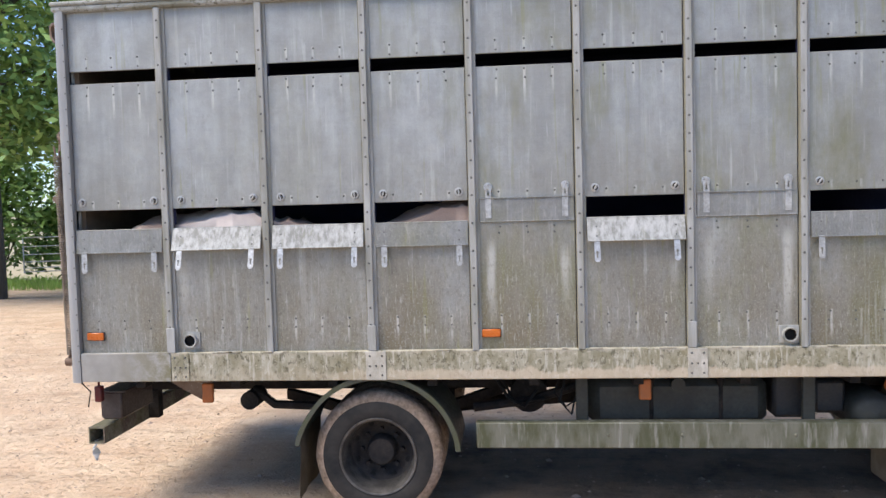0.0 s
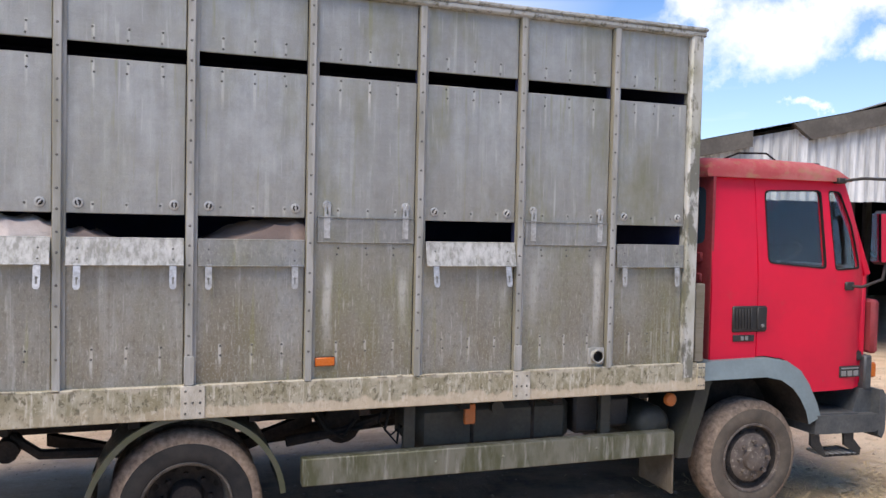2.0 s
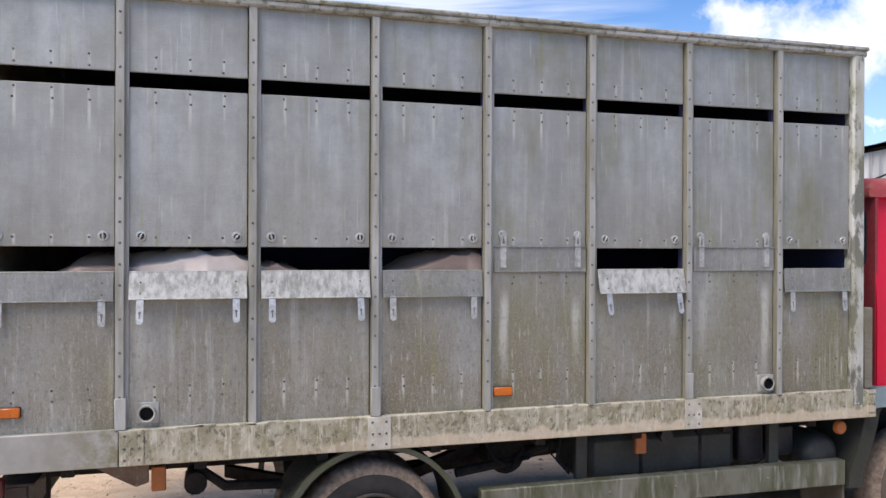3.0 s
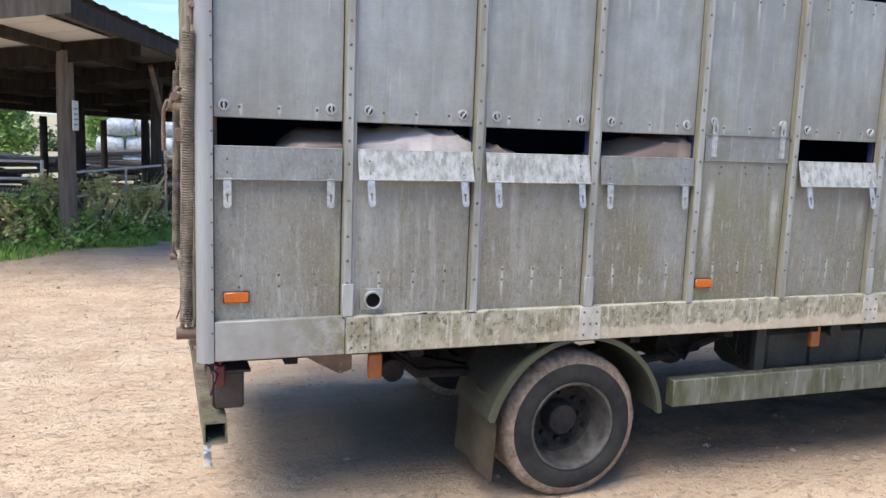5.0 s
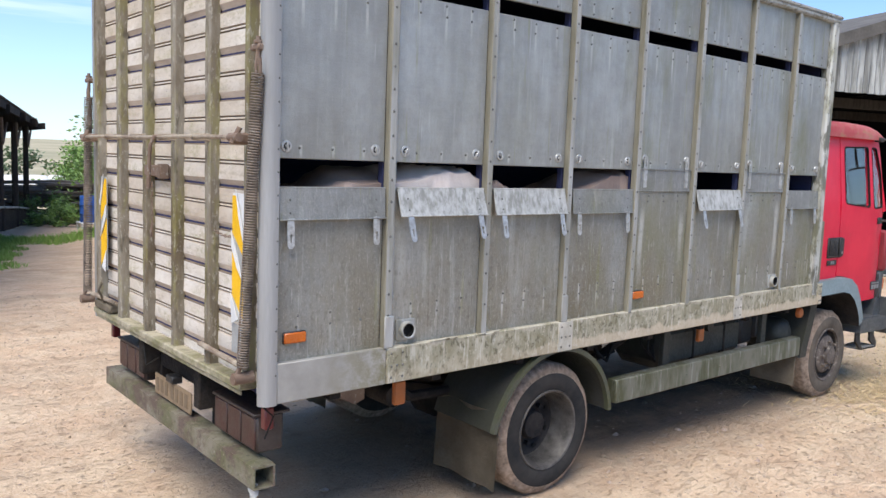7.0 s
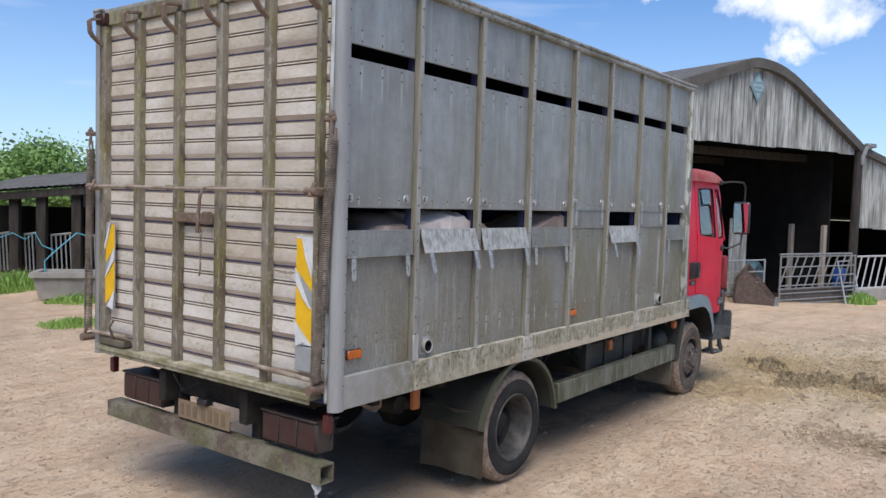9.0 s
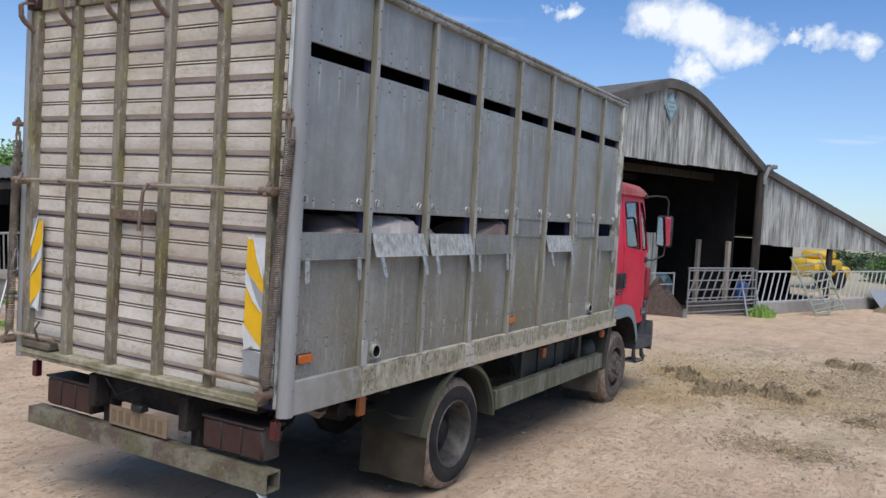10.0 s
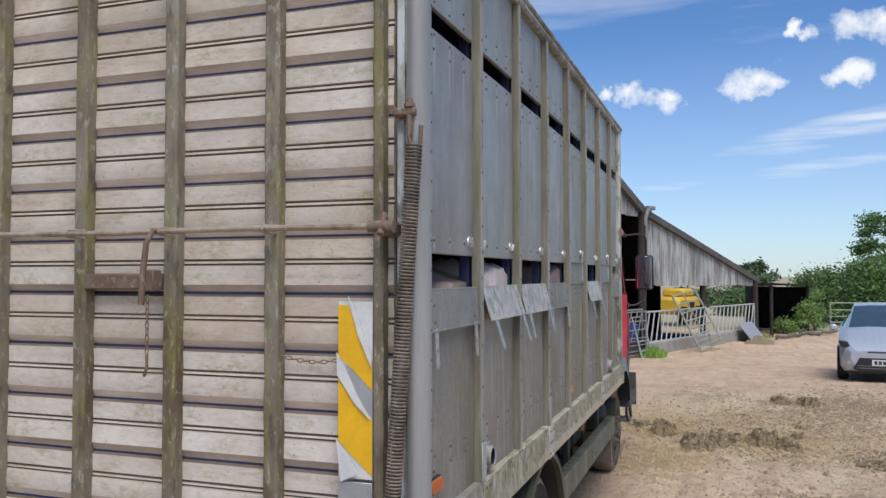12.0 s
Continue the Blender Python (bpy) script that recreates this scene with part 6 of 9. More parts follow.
def cab():
    YS = 0.085
    in_top = 0.07

    def warp(p):
        # sides lean in above the waist, and round in towards the nose
        x, y, z = p
        d = max(0.0, (z - 1.62) / 0.65) * in_top
        if x > 6.25:
            d += (x - 6.25) ** 2 * 1.6
        return Vector((x, y + d, z))

    cabn = new("cab")
    cabn.parent = lorry
    tagged(cabn, "red steel tilt cab, dirt-stained along its lower edge")
    # near side: quarter panel and door; far side mirrored
    quarter = [(5.11, 1.04), (5.475, 1.04), (5.475, 2.265), (5.11, 2.25)]
    door = [(5.483, 1.052), (5.55, 1.052), (5.70, 1.028), (5.82, 0.96), (5.90, 0.86), (5.935, 0.785), (6.48, 0.79), (6.515, 0.95), (6.525, 1.25), (6.475, 1.61), (6.39, 1.87), (6.25, 2.255), (5.475, 2.255)]
    win = rounded([(5.56, 1.68), (6.055, 1.64), (6.035, 2.185), (5.55, 2.17)], 0.04)
    qwin = rounded([(6.135, 1.63), (6.38, 1.645), (6.305, 1.94), (6.205, 2.18), (6.10, 2.185)], 0.03)
    for s in (0, 1):
        def flip(b):
            if s:
                for v in b.verts:
                    v.co.y = W - v.co.y
            return b
        part("quarter_panel", flip(plate(quarter, [], YS, 0.03, 4, warp)), "red", cabn, "", 30)
        d = part("cab_door", flip(plate(door, [win, qwin], YS - 0.004, 0.035, 3, warp)), "red", cabn, "red cab door", 30)

        def grown(loop, k):
            cx, cz = sum(p[0] for p in loop) / len(loop), sum(p[1] for p in loop) / len(loop)
            return [(cx + (p[0] - cx) * k, cz + (p[1] - cz) * k) for p in loop]

        for loop in (win, qwin):
            part("window_seal", flip(plate(grown(loop, 1.008), [grown(loop, 0.968)], YS - 0.008, 0.02, 2, warp)), "seal", d, "", 30)
            g = part("window_pane", flip(plate(grown(loop, 0.985), [], YS + 0.008, 0.004, 2, warp)), "glass", d, "", 30)
            g.visible_shadow = False
        # vent and lock recess, name strip, badges
        bm = bmesh.new()
        bx(bm, (5.275, YS - 0.012, 1.217), (5.552, YS + 0.01, 1.392), 0.008)
        catch = part("door_catch", flip(bm), "plastic", cabn, "black louvred catch recess")
        for k in range(6):
            bm = bmesh.new()
            bx(bm, (5.295 + k * 0.024, YS - 0.020, 1.24), (5.308 + k * 0.024, YS - 0.0125, 1.375), 0.002)
            part("louvre", flip(bm), "plastic", catch)
        bm = bmesh.new()
        bx(bm, (5.465, YS - 0.024, 1.23), (5.545, YS - 0.0125, 1.385), 0.006)
        part("pull", flip(bm), "plastic", catch)
        bm = bmesh.new()
        cyl(bm, (5.505, YS - 0.030, 1.26), (5.505, YS - 0.0245, 1.26), 0.012, seg=10)
        part("lock", flip(bm), "badge", catch)
        bm = bmesh.new()
        bx(bm, (5.285, YS - 0.009, 1.155), (5.455, YS, 1.198), 0.002)
        bx(bm, (5.345, YS - 0.011, 1.163), (5.368, YS - 0.008, 1.190), 0.001, 1)
        bx(bm, (5.380, YS - 0.011, 1.163), (5.403, YS - 0.008, 1.190), 0.001, 1)
        part("name_strip", flip(bm), ["plastic", "badge"], cabn)
        bm = bmesh.new()
        bx(bm, (6.20, YS - 0.010, 0.876), (6.385, YS - 0.002, 0.956), 0.002)
        for k in range(3):
            bx(bm, (6.215 + k * 0.055, YS - 0.013, 0.885), (6.258 + k * 0.055, YS - 0.009, 0.922), 0.001, 1)
        bx(bm, (6.215, YS - 0.012, 0.934), (6.37, YS - 0.009, 0.945), 0.001, 1)
        part("maker_badge", flip(bm), ["plastic", "badge"], cabn)
        # mirror on its hoop
        bm = bmesh.new()
        tube(bm, [(6.16, YS + 0.03, 2.25), (6.25, YS - 0.10, 2.27), (6.38, YS - 0.17, 2.265), (6.41, YS - 0.19, 2.22), (6.40, YS - 0.19, 1.75), (6.37, YS - 0.18, 1.58), (6.30, YS - 0.08, 1.52), (6.27, YS + 0.01, 1.52)], 0.011, 7)
        bx(bm, (6.22, YS - 0.02, 1.49), (6.30, YS + 0.02, 1.55), 0.008)
        bx(bm, (6.13, YS - 0.01, 2.235), (6.20, YS + 0.05, 2.275), 0.006)
        arm = part("mirror_arm", flip(bm), "plastic", cabn, "black tubular mirror arm")
        bm = bmesh.new()
        bx(bm, (6.345, YS - 0.27, 1.68), (6.40, YS - 0.08, 2.05), 0.025)
        cyl(bm, (6.40, YS - 0.18, 1.87), (6.42, YS - 0.18, 1.87), 0.03, seg=10)
        part("mirror_head", flip(bm), "plastic", arm, "black plastic mirror housing")
        bm = bmesh.new()
        bx(bm, (6.342, YS - 0.252, 1.70), (6.3455, YS - 0.098, 2.03), 0.001)
        part("mirror_glass", flip(bm), "mirror", arm)
        # arch: flat moulded lip over the wheel, running forward into the step and bumper
        bm = bmesh.new()
        outer = [(5.02, 1.005), (5.06, 1.038), (5.55, 1.045), (5.70, 1.02), (5.82, 0.95), (5.90, 0.85), (5.97, 0.72), (6.01, 0.62)]
        inner = [(5.02, 0.915), (5.06, 0.918), (5.52, 0.920), (5.64, 0.895), (5.74, 0.835), (5.81, 0.755), (5.86, 0.67), (5.885, 0.58)]
        for ya, yb, dz in ((YS - 0.05, YS + 0.08, 0.0),):
            A = [[bm.verts.new((p[0], y, p[1] + dz)) for p in outer] for y in (ya, yb)]
            B = [[bm.verts.new((p[0], y, p[1] + dz)) for p in inner] for y in (ya - 0.02, yb + 0.3)]
            bridge(bm, A[0], A[1], 0, False)
            bridge(bm, A[0], B[0], 0, False)
            # Inner flange is black: the arch's shade is put into its colour.
            bridge(bm, B[0], B[1], 1, False)
        part("wheel_arch", flip(bm), ["blue_grey", "chassis"], cabn, "blue-grey plastic wheel arch", 30)
        bm = bmesh.new()
        pts = [(5.05, 0.945), (4.99, 0.93), (4.97, 0.85), (4.93, 0.70), (4.86, 0.52), (4.85, 0.42)]
        pin = [(5.10, 0.90), (5.08, 0.88), (5.07, 0.82), (5.03, 0.68), (4.97, 0.52), (4.95, 0.42)]
        A = [[bm.verts.new((p[0], y, p[1])) for p in pts] for y in (YS - 0.05, YS + 0.42)]
        B = [[bm.verts.new((p[0], y, p[1])) for p in pin] for y in (YS - 0.05, YS + 0.42)]
        bridge(bm, A[0], A[1], 0, False)
        bridge(bm, B[0], B[1], 0, False)
        bridge(bm, A[0], B[0], 0, False)
        part("rear_arch", flip(bm), "guard", cabn, "dull green-grey rear half of the arch", 40)
        bm = bmesh.new()
        bx(bm, (4.83, YS - 0.02, 0.18), (4.845, YS + 0.36, 0.45), 0.004)
        part("front_mudflap", flip(bm), "rubber", cabn)
        bm = bmesh.new()
        bx(bm, (5.0, YS + 0.02, 0.93), (6.05, 0.5, 0.95), 0.004)
        part("arch_liner", flip(bm), "chassis", cabn)
        # Black panel added to keep the void behind the wheel dark.
        bm = bmesh.new()
        bx(bm, (4.95, 0.42, 0.48), (6.06, 0.46, 0.93), 0.004)
        part("arch_void_panel", flip(bm), "chassis", cabn)
        bm = bmesh.new()
        prism(bm, [(5.955, 0.50), (6.50, 0.485), (6.53, 0.50), (6.53, 0.61), (5.965, 0.63)], "y", YS - 0.055, YS + 0.35)
        prism(bm, [(6.36, 0.61), (6.53, 0.605), (6.53, 0.77), (6.42, 0.785)], "y", YS + 0.02, YS + 0.35)
        prism(bm, [(5.99, 0.632), (6.36, 0.618), (6.36, 0.624), (5.99, 0.638)], "y", YS - 0.035, YS + 0.2)
        part("step_ledge", flip(bm), "bumper", cabn, "scuffed dark grey step ledge", 30)
        bm = bmesh.new()
        prism(bm, [(5.95, 0.50), (6.02, 0.50), (6.03, 0.44), (6.085, 0.345), (6.36, 0.335), (6.38, 0.32), (6.07, 0.33), (5.95, 0.42)], "y", YS - 0.03, YS - 0.01)
        prism(bm, [(6.24, 0.49), (6.33, 0.49), (6.33, 0.44), (6.40, 0.37), (6.39, 0.32), (6.36, 0.335), (6.25, 0.40)], "y", YS - 0.03, YS - 0.01)
        step = part("foot_step", flip(bm), "plastic", cabn, "worn slotted cab step")
        for k in range(6):
            bm = bmesh.new()
            bx(bm, (6.085 + k * 0.05, YS - 0.03, 0.325), (6.115 + k * 0.05, YS + 0.15, 0.345), 0.003)
            part("tread_bar", flip(bm), "galv_dark", step)
        bm = bmesh.new()
        bx(bm, (6.515, YS + 0.02, 0.855), (6.575, YS + 0.14, 0.965), 0.012)
        part("indicator_lamp", flip(bm), "orange", cabn, "orange front indicator")
        bm = bmesh.new()
        bx(bm, (6.455, YS + 0.012, 0.77), (6.525, YS + 0.14, 1.02), 0.012)
        part("lamp_shroud", flip(bm), "bumper", cabn)
        bm = bmesh.new()
        bx(bm, (6.505, YS + 0.008, 1.03), (6.575, YS + 0.18, 1.42), 0.022)
        part("corner_deflector", flip(bm), "red_dark", cabn)
    # roof cap with rounded ends
    prof = [(5.06, 2.245), (5.055, 2.30), (5.075, 2.35), (5.14, 2.378), (5.6, 2.388), (6.00, 2.380), (6.17, 2.345), (6.27, 2.285), (6.25, 2.255)]
    bm = bmesh.new()
    cuts = [(0.098, 0.0), (0.102, 0.45), (0.130, 0.80), (0.18, 0.95), (0.26, 1.0), (W / 2, 1.03), (W - 0.26, 1.0), (W - 0.18, 0.95), (W - 0.130, 0.80), (W - 0.102, 0.45), (W - 0.098, 0.0)]
    rows = [[bm.verts.new((p[0], y, 2.245 + (p[1] - 2.245) * (0.25 + 0.75 * k))) for p in prof] for y, k in cuts]
    for i in range(len(rows) - 1):
        bridge(bm, rows[i], rows[i + 1])
    bm.faces.new(rows[0])
    bm.faces.new(rows[-1])
    part("cab_roof", bm, "red_roof", cabn, "moss-stained faded red roof", 50)
    bm = bmesh.new()
    tube(bm, [(5.5, 0.6, 2.385), (5.62, 0.5, 2.45), (5.8, 0.42, 2.45), (5.93, 0.4, 2.36)], 0.007, 6)
    bx(bm, (6.10, 0.3, 2.335), (6.18, 0.38, 2.39), 0.01)
    part("aerial", bm, "seal", cabn, "black whip aerial")
    # back wall with pressed ribs and a window
    bm = plate([(0.10, 1.04), (W - 0.10, 1.04), (W - 0.10, 2.25), (0.10, 2.25)], [rounded([(0.17, 1.80), (0.95, 1.80), (0.95, 2.18), (0.17, 2.18)], 0.06), rounded([(1.27, 1.78), (W - 0.22, 1.78), (W - 0.22, 2.18), (1.27, 2.18)], 0.06)], 0, 0.02)
    for v in bm.verts:
        v.co = Vector((5.105 + v.co.y, v.co.x, v.co.z))
    back = part("cab_back", bm, "red_dark", cabn, "dull red ribbed cab back")
    for z in (1.40, 1.54, 1.68):
        bm = bmesh.new()
        bx(bm, (5.085, 0.18, z), (5.106, W - 0.18, z + 0.065), 0.01)
        part("pressed_rib", bm, "red_dark", back)
    for a, b in ((0.165, 0.955), (1.265, W - 0.215)):
        bm = bmesh.new()
        bx(bm, (5.112, a, 1.795), (5.116, b, 2.185), 0.001)
        part("rear_window", bm, "car_glass", cabn)
    # front
    bm = bmesh.new()
    bx(bm, (6.44, 0.14, 0.80), (6.50, W - 0.14, 1.62), 0.02)
    bx(bm, (6.495, 0.35, 1.0), (6.515, W - 0.35, 1.3), 0.01)
    part("front_panel", bm, "red", cabn)
    bm = bmesh.new()
    a = [(6.465, 0.16, 1.61), (6.465, W - 0.16, 1.61), (6.19, W - 0.20, 2.26), (6.19, 0.20, 2.26)]
    outer = [bm.verts.new(p) for p in a]
    inner = [bm.verts.new((p[0] - 0.005, p[1], p[2] - 0.002)) for p in a]
    bm.faces.new(outer)
    bm.faces.new(inner)
    bridge(bm, outer, inner)
    g = part("windscreen", bm, "glass", cabn)
    g.visible_shadow = False
    for s in (0, 1):
        bm = bmesh.new()
        y = 0.15 if s == 0 else W - 0.15
        tube(bm, [(6.48, y, 1.60), (6.36, y + (0.02 if s == 0 else -0.02), 1.93), (6.19, y + (0.04 if s == 0 else -0.04), 2.27)], 0.035, 6)
        part("screen_pillar", bm, "red", cabn)
    bm = bmesh.new()
    prism(bm, [(0.0, 0.03), (0.05, 0.0), (0.09, 0.05), (0.10, 0.17), (0.09, 0.31), (0.04, 0.35), (0.0, 0.35)], "y", 0.03, W - 0.03)
    for v in bm.verts:
        c = max(0.0, abs(v.co.y - W / 2) - (W / 2 - 0.2)) / 0.2
        v.co.x = v.co.x * (1 - 0.4 * c) + 6.53
        v.co.z += 0.435
    part("front_bumper", bm, "bumper", cabn, "dark grey front bumper")
    for y in (0.32, W - 0.32):
        bm = bmesh.new()
        bx(bm, (6.49, y - 0.12, 0.82), (6.52, y + 0.12, 0.95), 0.015)
        part("headlamp", bm, "headlamp", cabn)
    # inside
    bm = bmesh.new()
    bx(bm, (5.13, 0.12, 0.98), (6.45, W - 0.12, 1.05), 0.01)
    part("cab_floor", bm, "plastic", cabn)
    bm = bmesh.new()
    bx(bm, (6.10, 0.14, 1.35), (6.44, W - 0.14, 1.66), 0.05)
    part("dashboard", bm, "plastic", cabn)
    for y in (0.30, 1.15, 1.6):
        bm = bmesh.new()
        prism(bm, rounded([(5.22, 1.2), (5.75, 1.2), (5.75, 1.36), (5.36, 1.34), (5.31, 1.95), (5.22, 1.95)], 0.05), "y", y, y + 0.42)
        part("cab_seat", bm, "plastic", cabn, "dark cloth cab seat")
    bm = bmesh.new()
    mm = pose(5.93, 0.50, 1.705, 0, -28, 0)
    tube(bm, [mm @ Vector((0.22 * math.cos(a), 0.22 * math.sin(a), 0)) for a in [q * math.pi / 12 for q in range(25)]], 0.015, 7)
    tube(bm, [mm @ Vector((0.21, 0, 0)), mm @ Vector((0, 0, -0.05)), mm @ Vector((-0.21, 0, 0))], 0.012, 6)
    tube(bm, [mm @ Vector((0, 0, -0.05)), mm @ Vector((0.1, 0, -0.4))], 0.025, 6)
    part("steering_wheel", bm, "seal", cabn)


tail_ramp()
rear_frame()
underrun()
running_gear()
cab()


# ---- the big barn ahead: gable, two lean-tos, feed barriers ----
def wavy(bm, x0, x1, top, bottom, y=0.0, amp=0.022, pitch=0.15, sheet=0.9):
    """A corrugated sheet in the xz plane between two edges given as functions of x."""
    n = int((x1 - x0) / (pitch / 4))
    cols = []
    for i in range(n + 1):
        x = x0 + (x1 - x0) * i / n
        k = int((x - x0) / sheet)
        rag = 0.05 * noise.noise((k * 3.7, 1.0, 2.0)) + 0.02 * noise.noise((x * 9, 3.0, 1.0))
        yy = y + amp * math.sin(2 * math.pi * (x - x0) / pitch) + 0.006 * (k % 2)
        zb, zt = bottom(x) + rag, top(x)
        cols.append([bm.verts.new((x, yy, zb + (zt - zb) * t)) for t in (0, 0.5, 1)])
    for a, b in zip(cols, cols[1:]):
        bridge(bm, a, b, 0, False)


def roof_line(x):
    """Outer gable curve: straight slopes rolled over at the ridge; x from 0 at one eave to 9 at the other."""
    d = abs(x - 4.5)
    straight = 4.42 + (4.5 - d) * 0.50 if x > 4.5 else 5.764 - (d - 1.8) * 0.316
    return min(straight, 6.25 - 0.15 * d * d) if d < 1.8 else straight


def big_barn():
    barn = thing("barn", pose(19.5, 6.25, -0.58, 0, 0, -21.2), "open-fronted barn of streaked grey corrugated sheets", "barn")

    def gable_top(x):
        return roof_line(x + 9.0) - 0.12
    bm = bmesh.new()
    wavy(bm, -9.0, 0.0, gable_top, lambda x: 4.18)
    part("gable_cladding", bm, "sheet", barn, "rain-streaked corrugated gable sheets")
    bm = bmesh.new()
    wavy(bm, 0.12, 9.5, lambda x: 4.28 - 0.222 * x, lambda x: 2.12 - 0.012 * x)
    part("side_cladding", bm, "sheet", barn, "weathered corrugated lean-to sheets")
    bm = bmesh.new()
    wavy(bm, -18.0, -9.1, lambda x: 4.64 + 0.205 * (x + 9.1), lambda x: min(2.93, 4.5 + 0.205 * (x + 9.1)), 0.0)
    part("side_cladding", bm, "sheet_pale", barn, "pale corrugated lean-to sheets")
    # bargeboards along the roof edge
    pts = [-9.25 + 9.5 * i / 40 for i in range(41)]
    bm = bmesh.new()
    rows = []
    for x in pts:
        z = roof_line(x + 9.0)
        rows.append([bm.verts.new(p) for p in ((x, -0.16, z - 0.17), (x, -0.16, z + 0.07), (x, 0.04, z + 0.07), (x, 0.04, z - 0.17))])
    for a, b in zip(rows, rows[1:]):
        bridge(bm, a, b)
    part("bargeboard", bm, "fascia", barn, "black curved roof edge")
    for xa, za, xb, zb, deep in ((0.05, 4.36, 9.75, 2.2, 0.12), (-9.1, 4.65, -12.0, 4.056, 0.17), (-12.62, 3.928, -18.2, 2.785, 0.17)):
        bm = bmesh.new()
        A = [bm.verts.new(p) for p in ((xa, -0.13, za - deep), (xa, -0.13, za + 0.08), (xa, 0.05, za + 0.08), (xa, 0.05, za - deep))]
        slip = 0.3 if xb == -12.0 else 0.0
        B = [bm.verts.new(p) for p in ((xb + slip, -0.13, zb - deep), (xb, -0.13, zb + 0.08), (xb, 0.05, zb + 0.08), (xb + slip, 0.05, zb - deep))]
        bridge(bm, A, B)
        bm.faces.new(A)
        bm.faces.new(B)
        part("bargeboard", bm, "fascia", barn)
    # roofs; undersides near-black, shade put into their colour
    D = 18.0
    bm = bmesh.new()
    rows = [[bm.verts.new((x, y, roof_line(x + 9.0) + 0.06 + 0.015 * (i % 2))) for i, x in enumerate(pts)] for y in (-0.1, D)]
    bridge(bm, rows[0], rows[1], 0, False)
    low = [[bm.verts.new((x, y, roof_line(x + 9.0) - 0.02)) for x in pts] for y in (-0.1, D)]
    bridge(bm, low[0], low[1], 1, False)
    part("roof", bm, ["roof_sheet", "dark_wall"], barn, "lichen-grey curved sheet roof")
    for xa, za, xb, zb in ((0.0, 4.38, 9.8, 2.22), (-9.1, 4.685, -18.2, 2.82)):
        bm = bmesh.new()
        for dz in (0.0, 0.06):
            deep = D if xa < 0 else 7.0
            bm.faces.new([bm.verts.new(p) for p in ((xa, -0.1, za + dz), (xb, -0.1, zb + dz), (xb, deep, zb + dz), (xa, deep, za + dz))]).material_index = 0 if dz else 1
        part("roof", bm, ["roof_sheet", "dark_wall"], barn)
    # inner and outer walls; inner ones added near-black, gloom in their colour
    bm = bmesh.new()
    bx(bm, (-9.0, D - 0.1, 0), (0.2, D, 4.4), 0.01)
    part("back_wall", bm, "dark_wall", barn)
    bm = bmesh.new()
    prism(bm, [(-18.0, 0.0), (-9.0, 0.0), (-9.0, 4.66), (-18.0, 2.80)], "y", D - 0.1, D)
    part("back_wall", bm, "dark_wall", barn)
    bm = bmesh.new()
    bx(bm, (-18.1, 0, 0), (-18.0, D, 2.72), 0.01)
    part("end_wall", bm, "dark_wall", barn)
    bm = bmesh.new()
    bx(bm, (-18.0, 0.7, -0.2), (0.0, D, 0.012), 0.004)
    part("barn_floor", bm, "bedding", barn, "dark floor inside, barn's gloom painted in")
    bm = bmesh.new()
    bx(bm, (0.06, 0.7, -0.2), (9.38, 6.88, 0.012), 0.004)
    part("pen_floor", bm, "bedding", barn, "dark floor in the pen, its gloom painted in")
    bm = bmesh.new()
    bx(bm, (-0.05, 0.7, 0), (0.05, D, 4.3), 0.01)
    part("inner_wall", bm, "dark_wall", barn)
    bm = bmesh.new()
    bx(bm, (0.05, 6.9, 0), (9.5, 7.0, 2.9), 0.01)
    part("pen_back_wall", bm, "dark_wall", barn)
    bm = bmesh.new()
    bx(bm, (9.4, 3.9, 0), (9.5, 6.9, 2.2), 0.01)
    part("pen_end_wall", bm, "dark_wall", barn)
    bm = bmesh.new()
    wavy(bm, -4.0, -3.3, lambda x: 2.3, lambda x: 0.2, 1.0)
    part("inner_sheet", bm, "sheet", barn, "upright corrugated screen inside")
    # posts, beams and purlins
    for x, y, r, h in ((0.0, -0.05, 0.13, 4.3), (-9.0, -0.05, 0.13, 4.3), (4.85, 0.12, 0.11, 2.2), (9.45, -0.03, 0.13, 2.25), (-15.4, -0.03, 0.11, 3.2), (-17.8, -0.03, 0.12, 2.8)):
        bm = bmesh.new()
        cyl(bm, (x, y, -0.2), (x + 0.01, y, h), r, r * 0.9, 12)
        part("post", bm, "barn_wood", barn, "dark weathered pole")
    for x, y in ((-6.8, 9.0), (-4.0, 9.0), (-1.6, 9.0), (-4.4, 13.0), (-0.6, 13.0), (3.0, 6.8)):
        bm = bmesh.new()
        bx(bm, (x - 0.1, y, -0.1), (x + 0.1, y + 0.2, 4.3 if x < 0 else 3.0), 0.01)
        part("post", bm, "pole", barn, "pale inner post")
    for y in (0.75, 1.8):
        bm = bmesh.new()
        bx(bm, (-0.24, y - 0.06, -0.1), (-0.10, y + 0.06, 2.15), 0.01)
        part("stub_post", bm, "pale_post", barn, "pale sawn stub post")
    for y in (1.5, 4.5, 7.5, 10.5, 13.5):
        bm = bmesh.new()
        bx(bm, (-9.0, y, 4.0), (0.0, y + 0.16, 4.22), 0.01)
        part("tie_beam", bm, "barn_wood", barn)
    for x in (-8, -6.8, -5.6, -3.4, -2.2, -1.0):
        bm = bmesh.new()
        z = roof_line(x + 9.0) - 0.16
        bx(bm, (x - 0.05, 0.1, z), (x + 0.05, D - 0.2, z + 0.12), 0.006)
        part("purlin", bm, "barn_wood", barn)
    # rain pipe head at the valley
    bm = bmesh.new()
